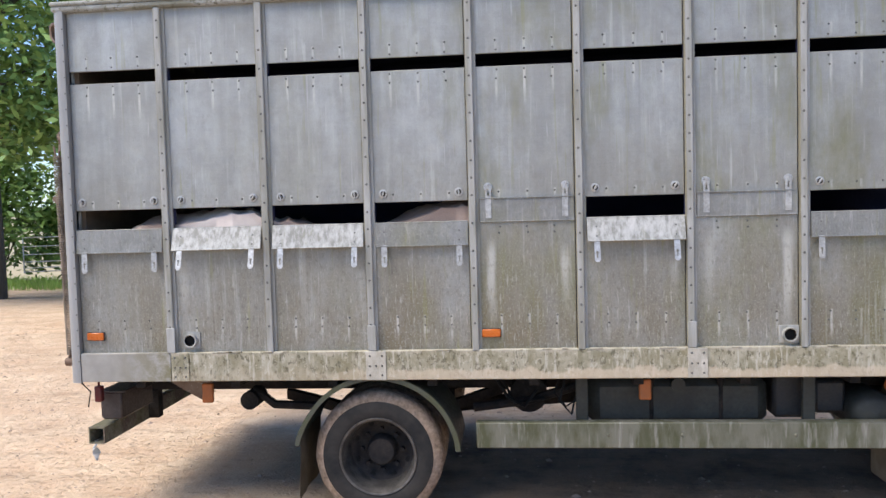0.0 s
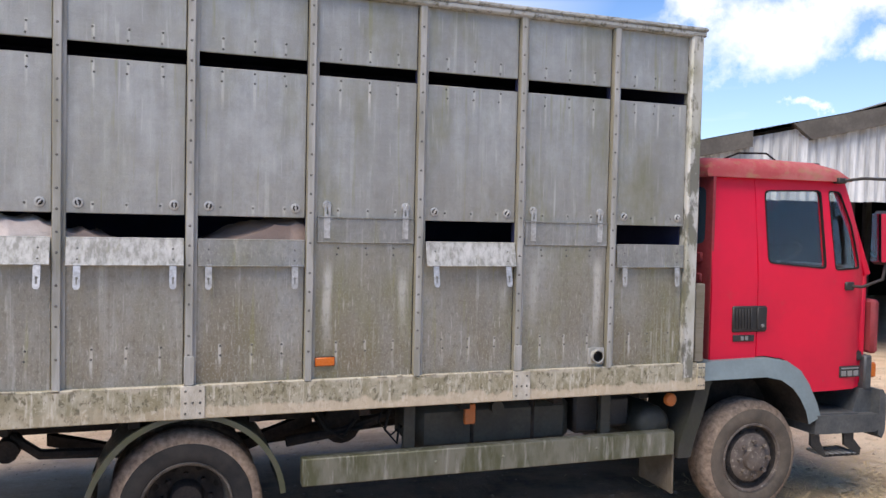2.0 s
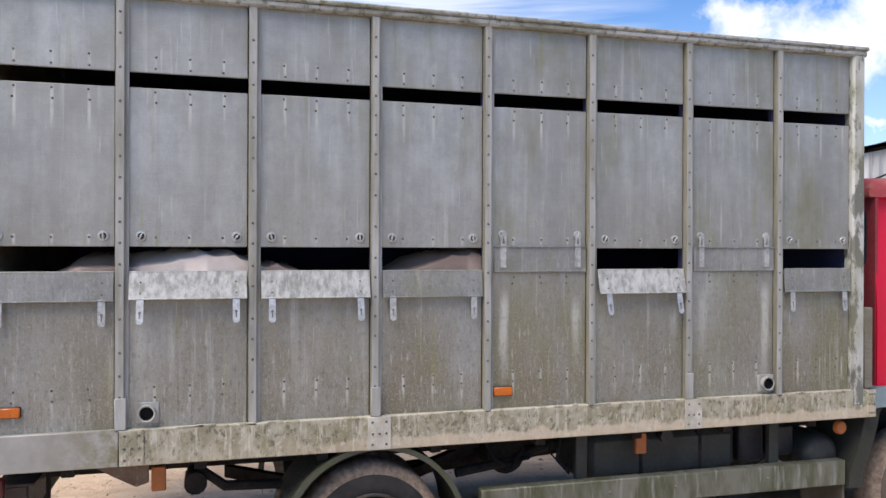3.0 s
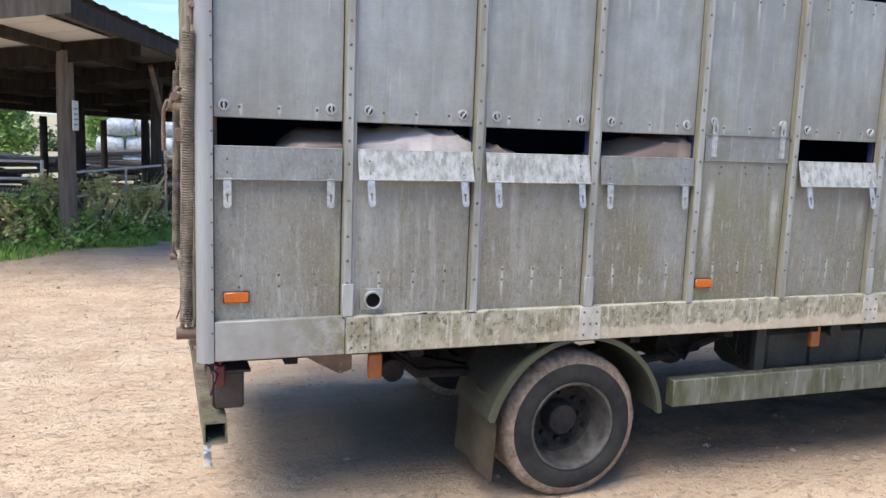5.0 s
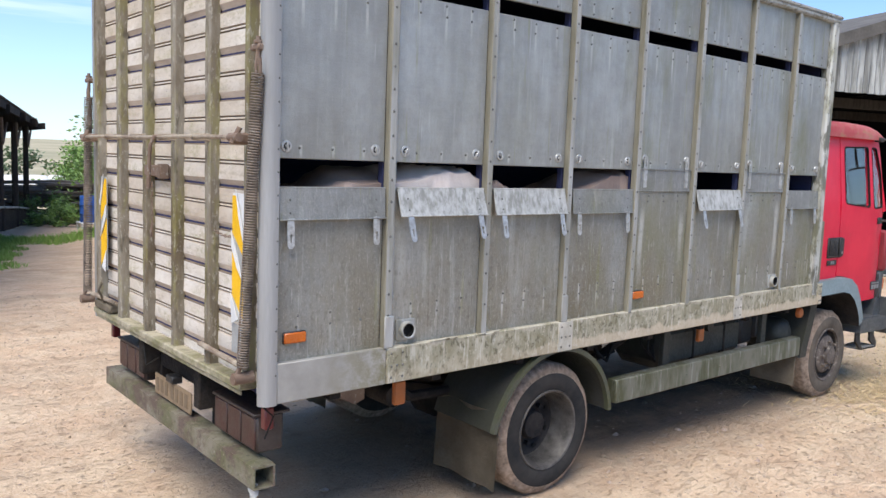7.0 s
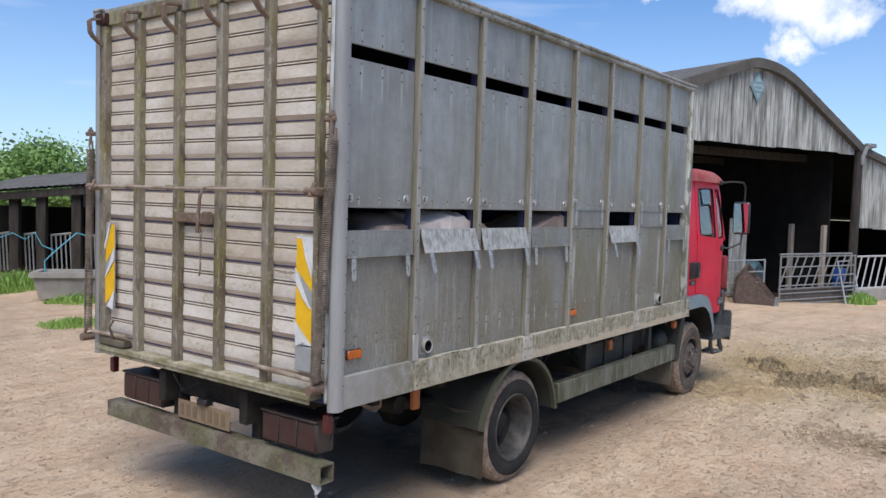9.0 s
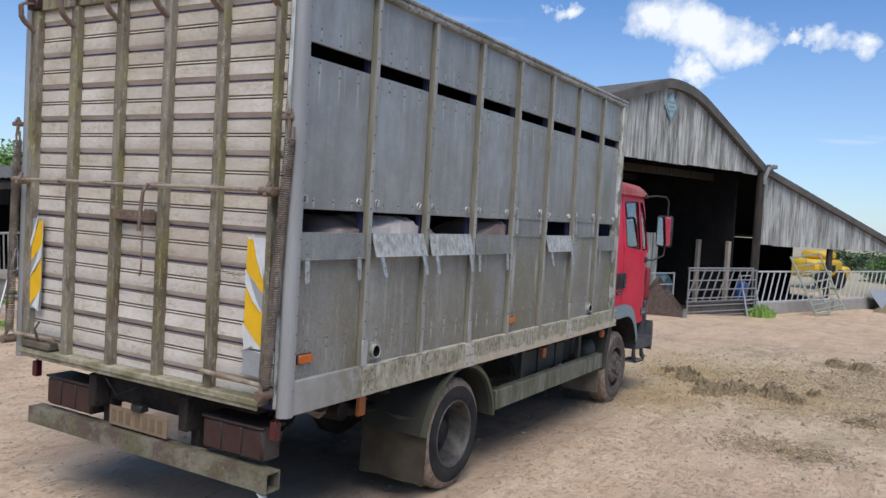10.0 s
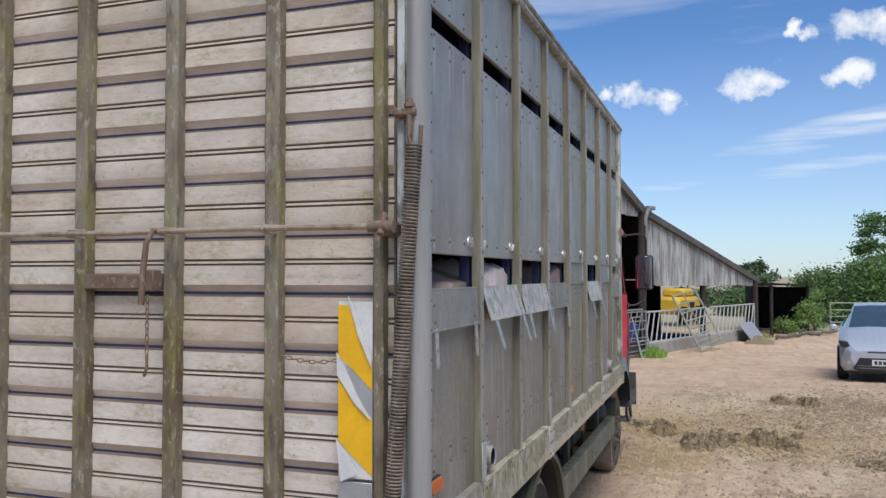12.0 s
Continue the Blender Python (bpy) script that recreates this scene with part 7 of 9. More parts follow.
    tube(bm, [(0.35, -0.2, 4.40), (0.1, -0.22, 4.36), (-0.02, -0.2, 4.12), (0.0, -0.18, 3.9)], 0.06, 8)
    bx(bm, (0.15, -0.28, 4.38), (0.5, -0.1, 4.50), 0.02)
    part("downpipe", bm, "galv_dark", barn, "grey rainwater pipe")
    # painted diamond sign in the gable
    bm = bmesh.new()
    prism(bm, [(-4.52, 5.24), (-4.24, 5.62), (-4.52, 5.99), (-4.80, 5.62)], "y", -0.06, -0.03)
    sign = part("gable_sign", bm, "sign_blue", barn, "faded blue-grey diamond sign")
    bm = bmesh.new()
    prism(bm, [(-4.52, 5.34), (-4.32, 5.62), (-4.52, 5.89), (-4.72, 5.62)], "y", -0.068, -0.06)
    for k in range(3):
        bx(bm, (-4.64, -0.075, 5.47 + k * 0.11), (-4.40, -0.067, 5.53 + k * 0.11), 0.002, 1)
    part("sign_face", bm, ["sign_pale", "sign_blue"], sign)
    # low feed walls in front of the pens
    bm = bmesh.new()
    bx(bm, (0.15, -0.12, -0.15), (4.75, 0.06, 0.36), 0.02)
    part("feed_wall", bm, "concrete", barn, "low concrete feed wall")
    bm = bmesh.new()
    bx(bm, (4.95, -0.12, -0.15), (9.35, 0.06, 0.36), 0.02)
    part("feed_wall", bm, "concrete", barn, "low concrete feed wall")
    for k in range(3):
        bm = bmesh.new()
        bx(bm, (-3.2, -0.07, -0.02 + k * 0.165), (-0.15, -0.03, 0.14 + k * 0.165), 0.008)
        part("kick_board", bm, "pole", barn, "grey board along the pen front")
    return barn


def feed_barrier(m, length, lean, mat, label):
    """Tubular feed barrier with slanting bars."""
    b = thing("feed_barrier", m, label, "feed barrier", "feed barriers at the barn")
    for z in (0.0, 0.92):
        bm = bmesh.new()
        cyl(bm, (0, 0, z), (length, 0, z), 0.028, seg=8)
        part("rail", bm, mat, b)
    n = int(length / 0.34)
    for i in range(n + 1):
        x = length * i / n
        bm = bmesh.new()
        cyl(bm, (x, 0, 0.0), (min(x + lean, length), 0, 0.92), 0.022, seg=6)
        part("bar", bm, mat, b)
    return b


def field_gate(m, length, height, rails, mat, label, group="", braces=()):
    g = thing("field_gate", m, label, "gate", group)
    for x in (0.0, length):
        bm = bmesh.new()
        cyl(bm, (x, 0, 0.0), (x, 0, height), 0.032 if mat == "green_tube" else 0.024, seg=8)
        part("stile", bm, mat, g)
    for k in range(rails):
        z = height * (0.04 + 0.94 * (k / (rails - 1)) ** 1.35)
        bm = bmesh.new()
        cyl(bm, (0, 0, z), (length, 0, z), 0.025 if mat == "green_tube" else 0.019, seg=8)
        part("rail", bm, mat, g)
    for x in braces:
        bm = bmesh.new()
        cyl(bm, (x, 0, 0.0), (x, 0, height), 0.018, seg=6)
        part("brace", bm, mat, g)
    return g


def barn_at(x, y, z=0.0):
    """A spot in the big barn's own axes."""
    return pose(19.5, 6.25, -0.58, 0, 0, -21.2) @ Matrix.Translation((x, y, z))


big_barn()
feed_barrier(barn_at(0.2, -0.05, 0.38), 4.5, 0.28, "galv_white", "galvanised feed barrier with slanting bars on a low wall")
feed_barrier(barn_at(5.0, -0.05, 0.38), 4.3, 0.28, "galv_white", "galvanised feed barrier with slanting bars on a low wall")
feed_barrier(barn_at(-3.4, -0.15, 0.48), 3.2, 0.45, "galv_dark", "dull galvanised feed barrier over grey boards")
field_gate(barn_at(-6.6, 0.3, 0.0), 3.2, 1.25, 6, "galv", "dull galvanised gate across the barn mouth")
field_gate(barn_at(-3.6, -0.32, 0.06), 3.3, 1.32, 7, "galv_dark", "dull galvanised gate tied before the feed barrier")
field_gate(barn_at(-9.0, 0.2, 0.0), 2.4, 1.2, 5, "galv_dark", "dull galvanised gate across the barn mouth")
field_gate(barn_at(-0.9, -0.5, 0.0) @ pose(0, 0, 0, -14, 0, 8), 0.9, 1.25, 5, "galv", "narrow gate section propped at the post")
field_gate(barn_at(2.1, -1.0, 0.0) @ pose(0, 0, 0, -27, -5, 0), 1.75, 2.0, 9, "green_tube", "faded green gate leaning on the feed barrier", "", (0.78,))
field_gate(pose(7.2, 26.0, 0.1), 3.0, 1.2, 6, "galv", "galvanised gate beside the low shed")


def leaning_board():
    b = thing("leaning_board", barn_at(7.2, -0.75, 0.0) @ pose(0, 0, 0, -38, 0, 0), "pale grey board leaning on the feed wall", "board")
    bm = bmesh.new()
    bx(bm, (0, 0, 0), (1.35, 0.03, 0.85), 0.006)
    part("sheet", bm, "grey_sheet", b)
    bm = bmesh.new()
    bx(bm, (0.0, -0.02, 0.0), (1.35, 0.0, 0.04), 0.004)
    part("edge_strip", bm, "galv", b)


def yellow_machine():
    m = thing("yellow_machine", barn_at(15.4, 6.0, 0.0), "yellow farm machine parked behind the barn", "machine")
    bm = bmesh.new()
    bx(bm, (-1.0, -0.7, 0.5), (1.5, 0.7, 1.35), 0.15)
    part("hull", bm, "machine_yellow", m)
    bm = bmesh.new()
    bx(bm, (-0.2, -0.6, 1.33), (1.0, 0.6, 1.75), 0.12)
    part("hood", bm, "machine_yellow", m)
    for x in (-0.6, 1.1):
        bm = bmesh.new()
        cyl(bm, (x, -0.85, 0.45), (x, -0.6, 0.45), 0.45, seg=20)
        part("wheel", bm, "tyre", m)
    bm = bmesh.new()
    bx(bm, (2.2, -0.4, 0.3), (3.0, 0.3, 1.0), 0.12)
    part("tank", bm, "machine_yellow", m)
    bm = bmesh.new()
    bx(bm, (0.15, -0.72, 0.8), (0.7, -0.69, 1.1), 0.02)
    part("grille", bm, "plastic", m)


def barrel(m, label):
    b = thing("barrel", m, label, "barrel")
    bm = bmesh.new()
    revolve(bm, [(0.0, 0.0), (0.27, 0.0), (0.285, 0.03), (0.29, 0.28), (0.3, 0.3), (0.29, 0.32), (0.29, 0.58), (0.3, 0.6), (0.29, 0.62), (0.28, 0.87), (0.26, 0.9), (0.0, 0.9)], (0, 0, 0), 24)
    bmesh.ops.transform(bm, matrix=Matrix.Rotation(radians(90), 4, "X"), verts=bm.verts[:])
    part("drum", bm, "blue_plastic", b)
    bm = bmesh.new()
    cyl(bm, (0.12, 0, 0.9), (0.12, 0, 0.93), 0.04, seg=10)
    part("bung", bm, "plastic", b)


def loader_bucket():
    b = thing("loader_bucket", pose(15.1, 8.05, -0.36, 0, 0, 14), "worn rusty loader bucket resting on the dirt", "bucket")
    bm = bmesh.new()
    prof = [(0.0, 0.02), (0.95, 0.0), (0.95, 0.02), (0.06, 0.06), (0.0, 0.2), (0.05, 0.62), (0.22, 0.86), (0.25, 0.90), (0.18, 0.90), (0.0, 0.66), (-0.05, 0.2)]
    prism(bm, prof, "x", -1.0, 1.0)
    for v in bm.verts:
        v.co.y = -v.co.y
    part("shell", bm, "bucket_steel", b)
    for x in (-1.0, 0.985):
        bm = bmesh.new()
        prism(bm, [(0.0, 0.02), (-0.95, 0.0), (-0.24, 0.9), (0.0, 0.66), (0.05, 0.2)], "x", x, x + 0.02)
        part("cheek_plate", bm, "bucket_steel", b)
    bm = bmesh.new()
    bx(bm, (-1.0, -1.0, 0.0), (1.0, -0.9, 0.03), 0.004)
    part("cutting_edge", bm, "galv_dark", b)


def pen_bale(m, label):
    b = thing("pen_bale", m, label, "bale", "bales inside the barn")
    bm = bmesh.new()
    revolve(bm, [(0.0, -0.62), (0.48, -0.62), (0.57, -0.5), (0.6, 0.0), (0.57, 0.5), (0.48, 0.62), (0.0, 0.62)], (0, 0, 0.58), 20)
    for v in bm.verts:
        v.co += Vector((1, 1, 1)) * 0.05 * noise.noise(v.co * 3.0)
    part("wrapped_roll", bm, "blue_wrap", b)


pen_bale(barn_at(-3.0, 1.5, 0.0) @ pose(0, 0, 0, 0, 0, 20), "round bale in blue-grey wrap behind the barrier")
pen_bale(barn_at(-4.6, 1.7, 0.0) @ pose(0, 0, 0, 0, 0, 95), "round bale in blue-grey wrap behind the barrier")
leaning_board()
yellow_machine()
barrel(barn_at(0.38, 0.42, 0.012), "blue plastic barrel inside the pen")
barrel(pose(3.95, 30.4, -0.62), "blue plastic barrel on a low stand")
loader_bucket()


def stand():
    s = thing("barrel_stand", pose(3.95, 30.4, -0.92), "small white stand under a barrel", "stand")
    for x in (-0.28, 0.28):
        for y in (-0.28, 0.28):
            bm = bmesh.new()
            bx(bm, (x - 0.04, y - 0.04, 0), (x + 0.04, y + 0.04, 0.26), 0.004)
            part("leg", bm, "white", s)
    bm = bmesh.new()
    bx(bm, (-0.34, -0.34, 0.25), (0.34, 0.34, 0.30), 0.01)
    part("top", bm, "white", s)


stand()


def far_shed():
    """Low dark shed past the lean-to."""
    s = thing("low_shed", barn_at(9.95, 0.1, 0.0), "low black-roofed open shed", "shed")
    bm = bmesh.new()
    v = [(-0.3, -0.6, 2.12), (5.3, -0.7, 1.94), (5.3, 2.4, 1.94), (-0.3, 0.0, 2.12)]
    bm.faces.new([bm.verts.new(p) for p in v])
    bmesh.ops.solidify(bm, geom=bm.faces[:], thickness=0.14)
    part("roof", bm, "roof_sheet", s)
    for x in (0.4, 5.0):
        bm = bmesh.new()
        cyl(bm, (x, -0.45, -0.1), (x, -0.45, 2.0), 0.07, seg=10)
        part("post", bm, "barn_wood", s)
    bm = bmesh.new()
    prism(bm, [(-0.2, -0.05), (5.1, 2.2), (5.1, 2.3), (-0.2, 0.05)], "z", 0.0, 1.93)
    part("wall", bm, "dark_wall", s)
    bm = bmesh.new()
    bx(bm, (5.1, -0.4, 0.0), (5.2, 2.3, 1.88), 0.01)
    part("wall", bm, "dark_wall", s)


far_shed()


# ---- the pole barn behind the lorry's tail ----
ROW = Vector((0.2895, 0.9572, 0)).normalized()
SIDE = Vector((-ROW.y, ROW.x, 0))


def pole_barn():
    rz = math.degrees(math.atan2(ROW.y, ROW.x))
    A = Vector((-3.166, 14.047, 0.0))
    barn = thing("pole_barn", pose(A.x, A.y, A.z, 0, 0.44, rz), "open timber pole barn with dark sheet roof", "barn")
    # own axes: x along the row of posts, y into the barn
    H, LONG = 3.08, 28.5

    def eave(x):
        return -0.55 + 0.43 * (x + 5.0) / 30

    def roof_z(y):
        return H - 0.13 * (y + 0.3)
    bm = bmesh.new()
    n = 150
    for dz in (0.0, 0.05):
        rows = []
        for far in (0, 1):
            line = []
            for i in range(n + 1):
                x = -3.6 + LONG * i / n
                y = min(6.5, 5.6 + 0.96 * x) if far else eave(x)
                line.append(bm.verts.new((x, y, roof_z(y) + dz + 0.02 * (i % 2))))
            rows.append(line)
        bridge(bm, rows[0], rows[1], 0, False)
    part("roof", bm, "roof_sheet", barn, "dark corrugated roof", 0)
    bm = bmesh.new()
    ends = [[bm.verts.new((x, eave(x) + d, roof_z(eave(x)) + z)) for d, z in ((0.01, -0.20), (0.07, -0.20), (0.07, -0.01), (0.01, -0.01))] for x in (-3.6, -3.6 + LONG)]
    bridge(bm, ends[0], ends[1])
    bm.faces.new(ends[0])
    bm.faces.new(ends[1])
    part("fascia", bm, "barn_wood", barn)
    bm = bmesh.new()
    a = [(-3.62, -0.53, roof_z(-0.53) - 0.16), (-3.62, -0.53, roof_z(-0.53) + 0.08), (-3.62, 2.1, roof_z(2.1) + 0.08), (-3.62, 2.1, roof_z(2.1) - 0.16)]
    bm.faces.new([bm.verts.new(p) for p in a])
    bmesh.ops.solidify(bm, geom=bm.faces[:], thickness=0.05)
    part("verge_board", bm, "pole", barn, "pale grey verge board")
    for k in range(3):
        bm = bmesh.new()
        bx(bm, (-3.4 + k * 0.82, 0.05, -0.035), (-2.62 + k * 0.82, 1.5, -0.022), 0.004)
        for v in bm.verts:
            v.co.z += roof_z(v.co.y)
        part("ceiling_board", bm, "white", barn, "pale board under the roof")
    for k, x in enumerate((-1.0, 2.0, 6.43, 10.93, 15.43, 19.93, 24.43)):
        near = k < 1
        for j, y in enumerate((0.64,) if near else (0.34, 3.4, 6.2)):
            bm = bmesh.new()
            r = 0.125 if near else 0.115
            cyl(bm, (x, y, -1.5), (x + 0.02, y, roof_z(y) - 0.15), r, r * 0.88, 12)
            p = part("post", bm, "pole" if near else "barn_wood", barn, "grey weathered pole" if near else "dark timber pole")
            if j == 0 and not near:
                for s in (-1, 1):
                    bm = bmesh.new()
                    cyl(bm, (x, y - 0.1, roof_z(y) - 0.95), (x + s * 0.80, y - 0.16, roof_z(y) - 0.18), 0.04, seg=6)
                    part("strut", bm, "pole", p)
        bm = bmesh.new()
        c = [(x - 0.06, -0.4, roof_z(-0.4) - 0.32), (x - 0.06, -0.4, roof_z(-0.4) - 0.06), (x - 0.06, 4.4, roof_z(4.4) - 0.06), (x - 0.06, 4.4, roof_z(4.4) - 0.32)]
        bm.faces.new([bm.verts.new(q) for q in c])
        bmesh.ops.solidify(bm, geom=bm.faces[:], thickness=0.12)
        part("rafter", bm, "barn_wood", barn)
    for y in (0.7, 1.6, 2.5, 3.4, 4.4, 5.4):
        bm = bmesh.new()
        bx(bm, (-3.5 if y < 2 else -0.9 if y < 4 else 0.3, y - 0.05, roof_z(y) - 0.16), (24.7, y + 0.05, roof_z(y) - 0.02), 0.006)
        part("purlin", bm, "barn_wood", barn)
    # board fence between the posts farther along, stepping down with the ground
    M0 = pose(A.x, A.y, A.z, 0, 0, rz)

    def low(x):
        p = M0 @ Vector((x, 0.3, 0))
        return float(gz(p.x, p.y))
    paling = None
    for x0, x1 in ((2.3, 6.3), (6.6, 10.8), (11.1, 15.3), (15.6, 19.8), (20.1, 24.3)):
        n = int((x1 - x0) / 0.16)
        for i in range(n):
            x = x0 + (x1 - x0) * i / n
            if paling is None:
                bm = bmesh.new()
                bx(bm, (0, 0.30, -0.1), (0.12, 0.33, 0.80), 0.004)
                paling = part("paling", bm, "barn_wood", barn, "dark upright fence board")
                paling.location = (x, 0, low(x))
            else:
                again("paling", paling, pose(x + random.uniform(-0.03, 0.03), 0, low(x) + random.uniform(-0.05, 0.05), 0, random.uniform(-2, 2), 0), barn)
        bm = bmesh.new()
        cyl(bm, (x0, 0.25, low(x0) + 0.86), (x1, 0.25, low(x1) + 0.86), 0.035, seg=8)
        part("fence_rail", bm, "galv", barn, "pale tube rail")
    bm = bmesh.new()
    bx(bm, (-1.09, 0.50, 1.75), (-0.91, 0.515, 2.15), 0.003)
    for k in range(4):
        bx(bm, (-1.07, 0.496, 1.82 + k * 0.07), (-0.95, 0.501, 1.84 + k * 0.07), 0, 1)
    part("notice", bm, ["white", "sign_blue"], barn, "small white notice on the pole")
    return pose(A.x, A.y, A.z, 0, 0, rz)


PB = pole_barn()
field_gate(pose(-2.77, 16.2, 0.08, 0, 0, -113.7), 3.05, 1.12, 5, "galv", "galvanised gate beside tall weeds", "gates at the pole barn", (1.5,))
field_gate(pose(-4.45, 13.9, 0.12, 0, 0, 170), 2.6, 1.2, 7, "galv_white", "pale galvanised field gate by the weeds", "gates at the pole barn")
field_gate(PB @ pose(1.5, 3.4, 0.0, 0, 0, 70), 3.0, 1.2, 6, "galv", "galvanised field gate inside the barn", "gates at the pole barn")


def low_shed():
    """Cubicle shed with slanted barrier bars; its front roof edge climbs gently along its length."""
    s = thing("cubicle_shed", pose(3.3, 19.7, 0.0, 0, 0, -45), "low open cubicle shed with dark posts", "shed")

    def edge(x):
        return 1.93 + 0.10 * max(-2.5, min(x, 3.0))
    bm = bmesh.new()
    for dz in (0.0, 0.05):
        rows = [[bm.verts.new((x, y, edge(x) + dz + 0.02 * (i % 2) + 0.10 * (y + 0.6))) for i, x in enumerate([-1.95 + 0.075 * q for q in range(93)])] for y in (-0.45, 4.6)]
        bridge(bm, rows[0], rows[1], 0, False)
    part("roof", bm, "roof_sheet", s, "lichen-grey corrugated roof", 0)
    bm = bmesh.new()
    for a, b in ((-1.95, 3.0), (3.0, 4.9)):
        ends = [[bm.verts.new((x, y, edge(x) + z)) for y, z in ((-0.42, -0.16), (-0.42, 0.0), (-0.30, 0.0), (-0.30, -0.16))] for x in (a, b)]
        bridge(bm, ends[0], ends[1])
    part("eave_beam", bm, "barn_wood", s)
    xs = (-1.75, -1.1, -0.56, 0.0, 0.74, 1.7, 2.7, 3.7, 4.7)
    for x in xs:
        bm = bmesh.new()
        bx(bm, (x - 0.10, -0.30, -0.1), (x + 0.10, -0.10, edge(x)), 0.012)
        part("post", bm, "barn_wood", s)
    for a, b in zip(xs, xs[1:]):
        a, b = a + 0.12, b - 0.12
        bm = bmesh.new()
        cyl(bm, (a, 0.0, 0.93), (b, 0.0, 0.99), 0.026, seg=6)
        rail = part("barrier_rail", bm, "galv", s, "pale barrier rail")
        n = max(4, int((b - a) / 0.085))
        for i in range(n):
            x = a + (b - a) * i / n
            bm = bmesh.new()
            cyl(bm, (x + 0.04, 0.0, 0.12), (x, 0.0, 0.96), 0.018, seg=6)
            part("bar", bm, "galv", rail)
    bm = bmesh.new()
    bx(bm, (-1.9, 2.4, 0.0), (4.9, 2.5, 1.52), 0.01)
    part("back_wall", bm, "dark_wall", s)
    bm = bmesh.new()
    bx(bm, (-1.8, 0.6, -0.1), (4.8, 2.4, 0.02), 0.01)
    part("shed_floor", bm, "bedding", s)
    bm = bmesh.new()
    tube(bm, [(-1.5, -0.34, 0.93), (-1.0, -0.36, 0.80), (-0.55, -0.36, 0.98), (-0.3, -0.34, 0.84), (-0.1, -0.35, 1.0), (0.05, -0.36, 0.72), (0.3, -0.36, 0.62)], 0.012, 6)
    part("hose", bm, "rope", s, "pale blue water hose looped along the posts")


low_shed()


def trough(m):
    t = thing("water_trough", m, "old concrete water trough with a hose", "trough")
    bm = bmesh.new()
    lo, hi = [], []
    for k, (w, d, z) in enumerate(((0.50, 0.26, 0.0), (0.58, 0.31, 0.38), (0.63, 0.36, 0.38), (0.63, 0.36, 0.47), (0.53, 0.26, 0.47), (0.47, 0.21, 0.2))):
        now = [bm.verts.new((x * w, y * d, z)) for x, y in ((-1, -1), (1, -1), (1, 1), (-1, 1))]
        if lo:
            bridge(bm, lo, now)
        else:
            bm.faces.new(now)
        lo = now
    bm.faces.new(lo)
    part("basin", bm, "concrete", t)
    bm = bmesh.new()
    tube(bm, [(-0.5, 0.2, 0.40), (-0.52, 0.22, 0.62), (-0.45, 0.25, 0.70), (-0.25, 0.4, 0.92), (-0.05, 0.55, 1.12), (0.12, 0.7, 1.05)], 0.013, 6)
    part("hose", bm, "rope", t, "pale blue water hose")


trough(pose(1.75, 15.6, 0.05, 0, 0, -40))


def bale_stack():
    first = None
    for row, (n, z) in enumerate(((6, 0.0), (5, 1.10), (5, 2.20))):
        for i in range(n):
            p = pose(-6.2 + i * 1.62 + row * 0.6 + random.uniform(-0.08, 0.08), 54.0 + random.uniform(-0.2, 0.2), z - 1.08, 0, random.uniform(-4, 4), 90 + random.uniform(-9, 9))
            if first is None:
                first = thing("silage_bale", p, "round bale in shiny grey wrap", "bale", "stacked bales behind the barn")
                bm = bmesh.new()
                rows = revolve(bm, [(0.0, -0.78), (0.40, -0.78), (0.50, -0.70), (0.55, -0.3), (0.56, 0.0), (0.55, 0.3), (0.50, 0.70), (0.40, 0.78), (0.0, 0.78)], (0, 0, 0.55), 20)
                for v in bm.verts:
                    v.co += Vector((1, 1, 1)) * 0.04 * noise.noise(v.co * 3.0)
                part("wrapped_roll", bm, "wrap", first)
            else:
                copy_thing(first, p)


bale_stack()


def white_bales():
    first = None
    for i in range(5):
        p = pose(3.9 + i * 1.35, 54.0 + 0.3 * i, -1.08, 0, 0, 90 + random.uniform(-6, 6))
        if first is None:
            first = thing("white_bale", p, "round bale in white plastic wrap", "bale", "white bales beyond the fence")
            bm = bmesh.new()
            revolve(bm, [(0.0, -0.65), (0.5, -0.65), (0.6, -0.5), (0.63, 0.0), (0.6, 0.5), (0.5, 0.65), (0.0, 0.65)], (0, 0, 0.6), 18)
            part("wrapped_roll", bm, "white", first)
        else:
            copy_thing(first, p)


white_bales()


def log_pile():
    """Stack of dark old timbers that walls the yard's far end."""
    w = thing("timber_pile", pose(-17.0, 38.6, -1.4, 0, 0, -1.0), "long ragged pile of dark old timbers", "timber pile")
    for k in range(13):
        x = 0.0
        while x < 25.0:
            l = random.uniform(2.0, 3.6)
            bm = bmesh.new()
            h = random.uniform(0.11, 0.17)
            bx(bm, (0, random.uniform(-0.25, 0.05), 0), (l, 0.7 + random.uniform(0, 0.1), h), 0.02)
            for v in bm.verts:
                v.co.z += 0.06 * noise.noise(v.co * 1.7 + Vector((x, 0, k)))
            t = part("timber", bm, "stack", w)
            t.matrix_basis = pose(x, random.uniform(-0.25, 0.2), k * 0.155 * (0.94 + 0.06 * math.sin(x * 1.3)), random.uniform(-8, 8), random.uniform(-3, 3), random.uniform(-8, 8))
            x += l * 0.9


log_pile()


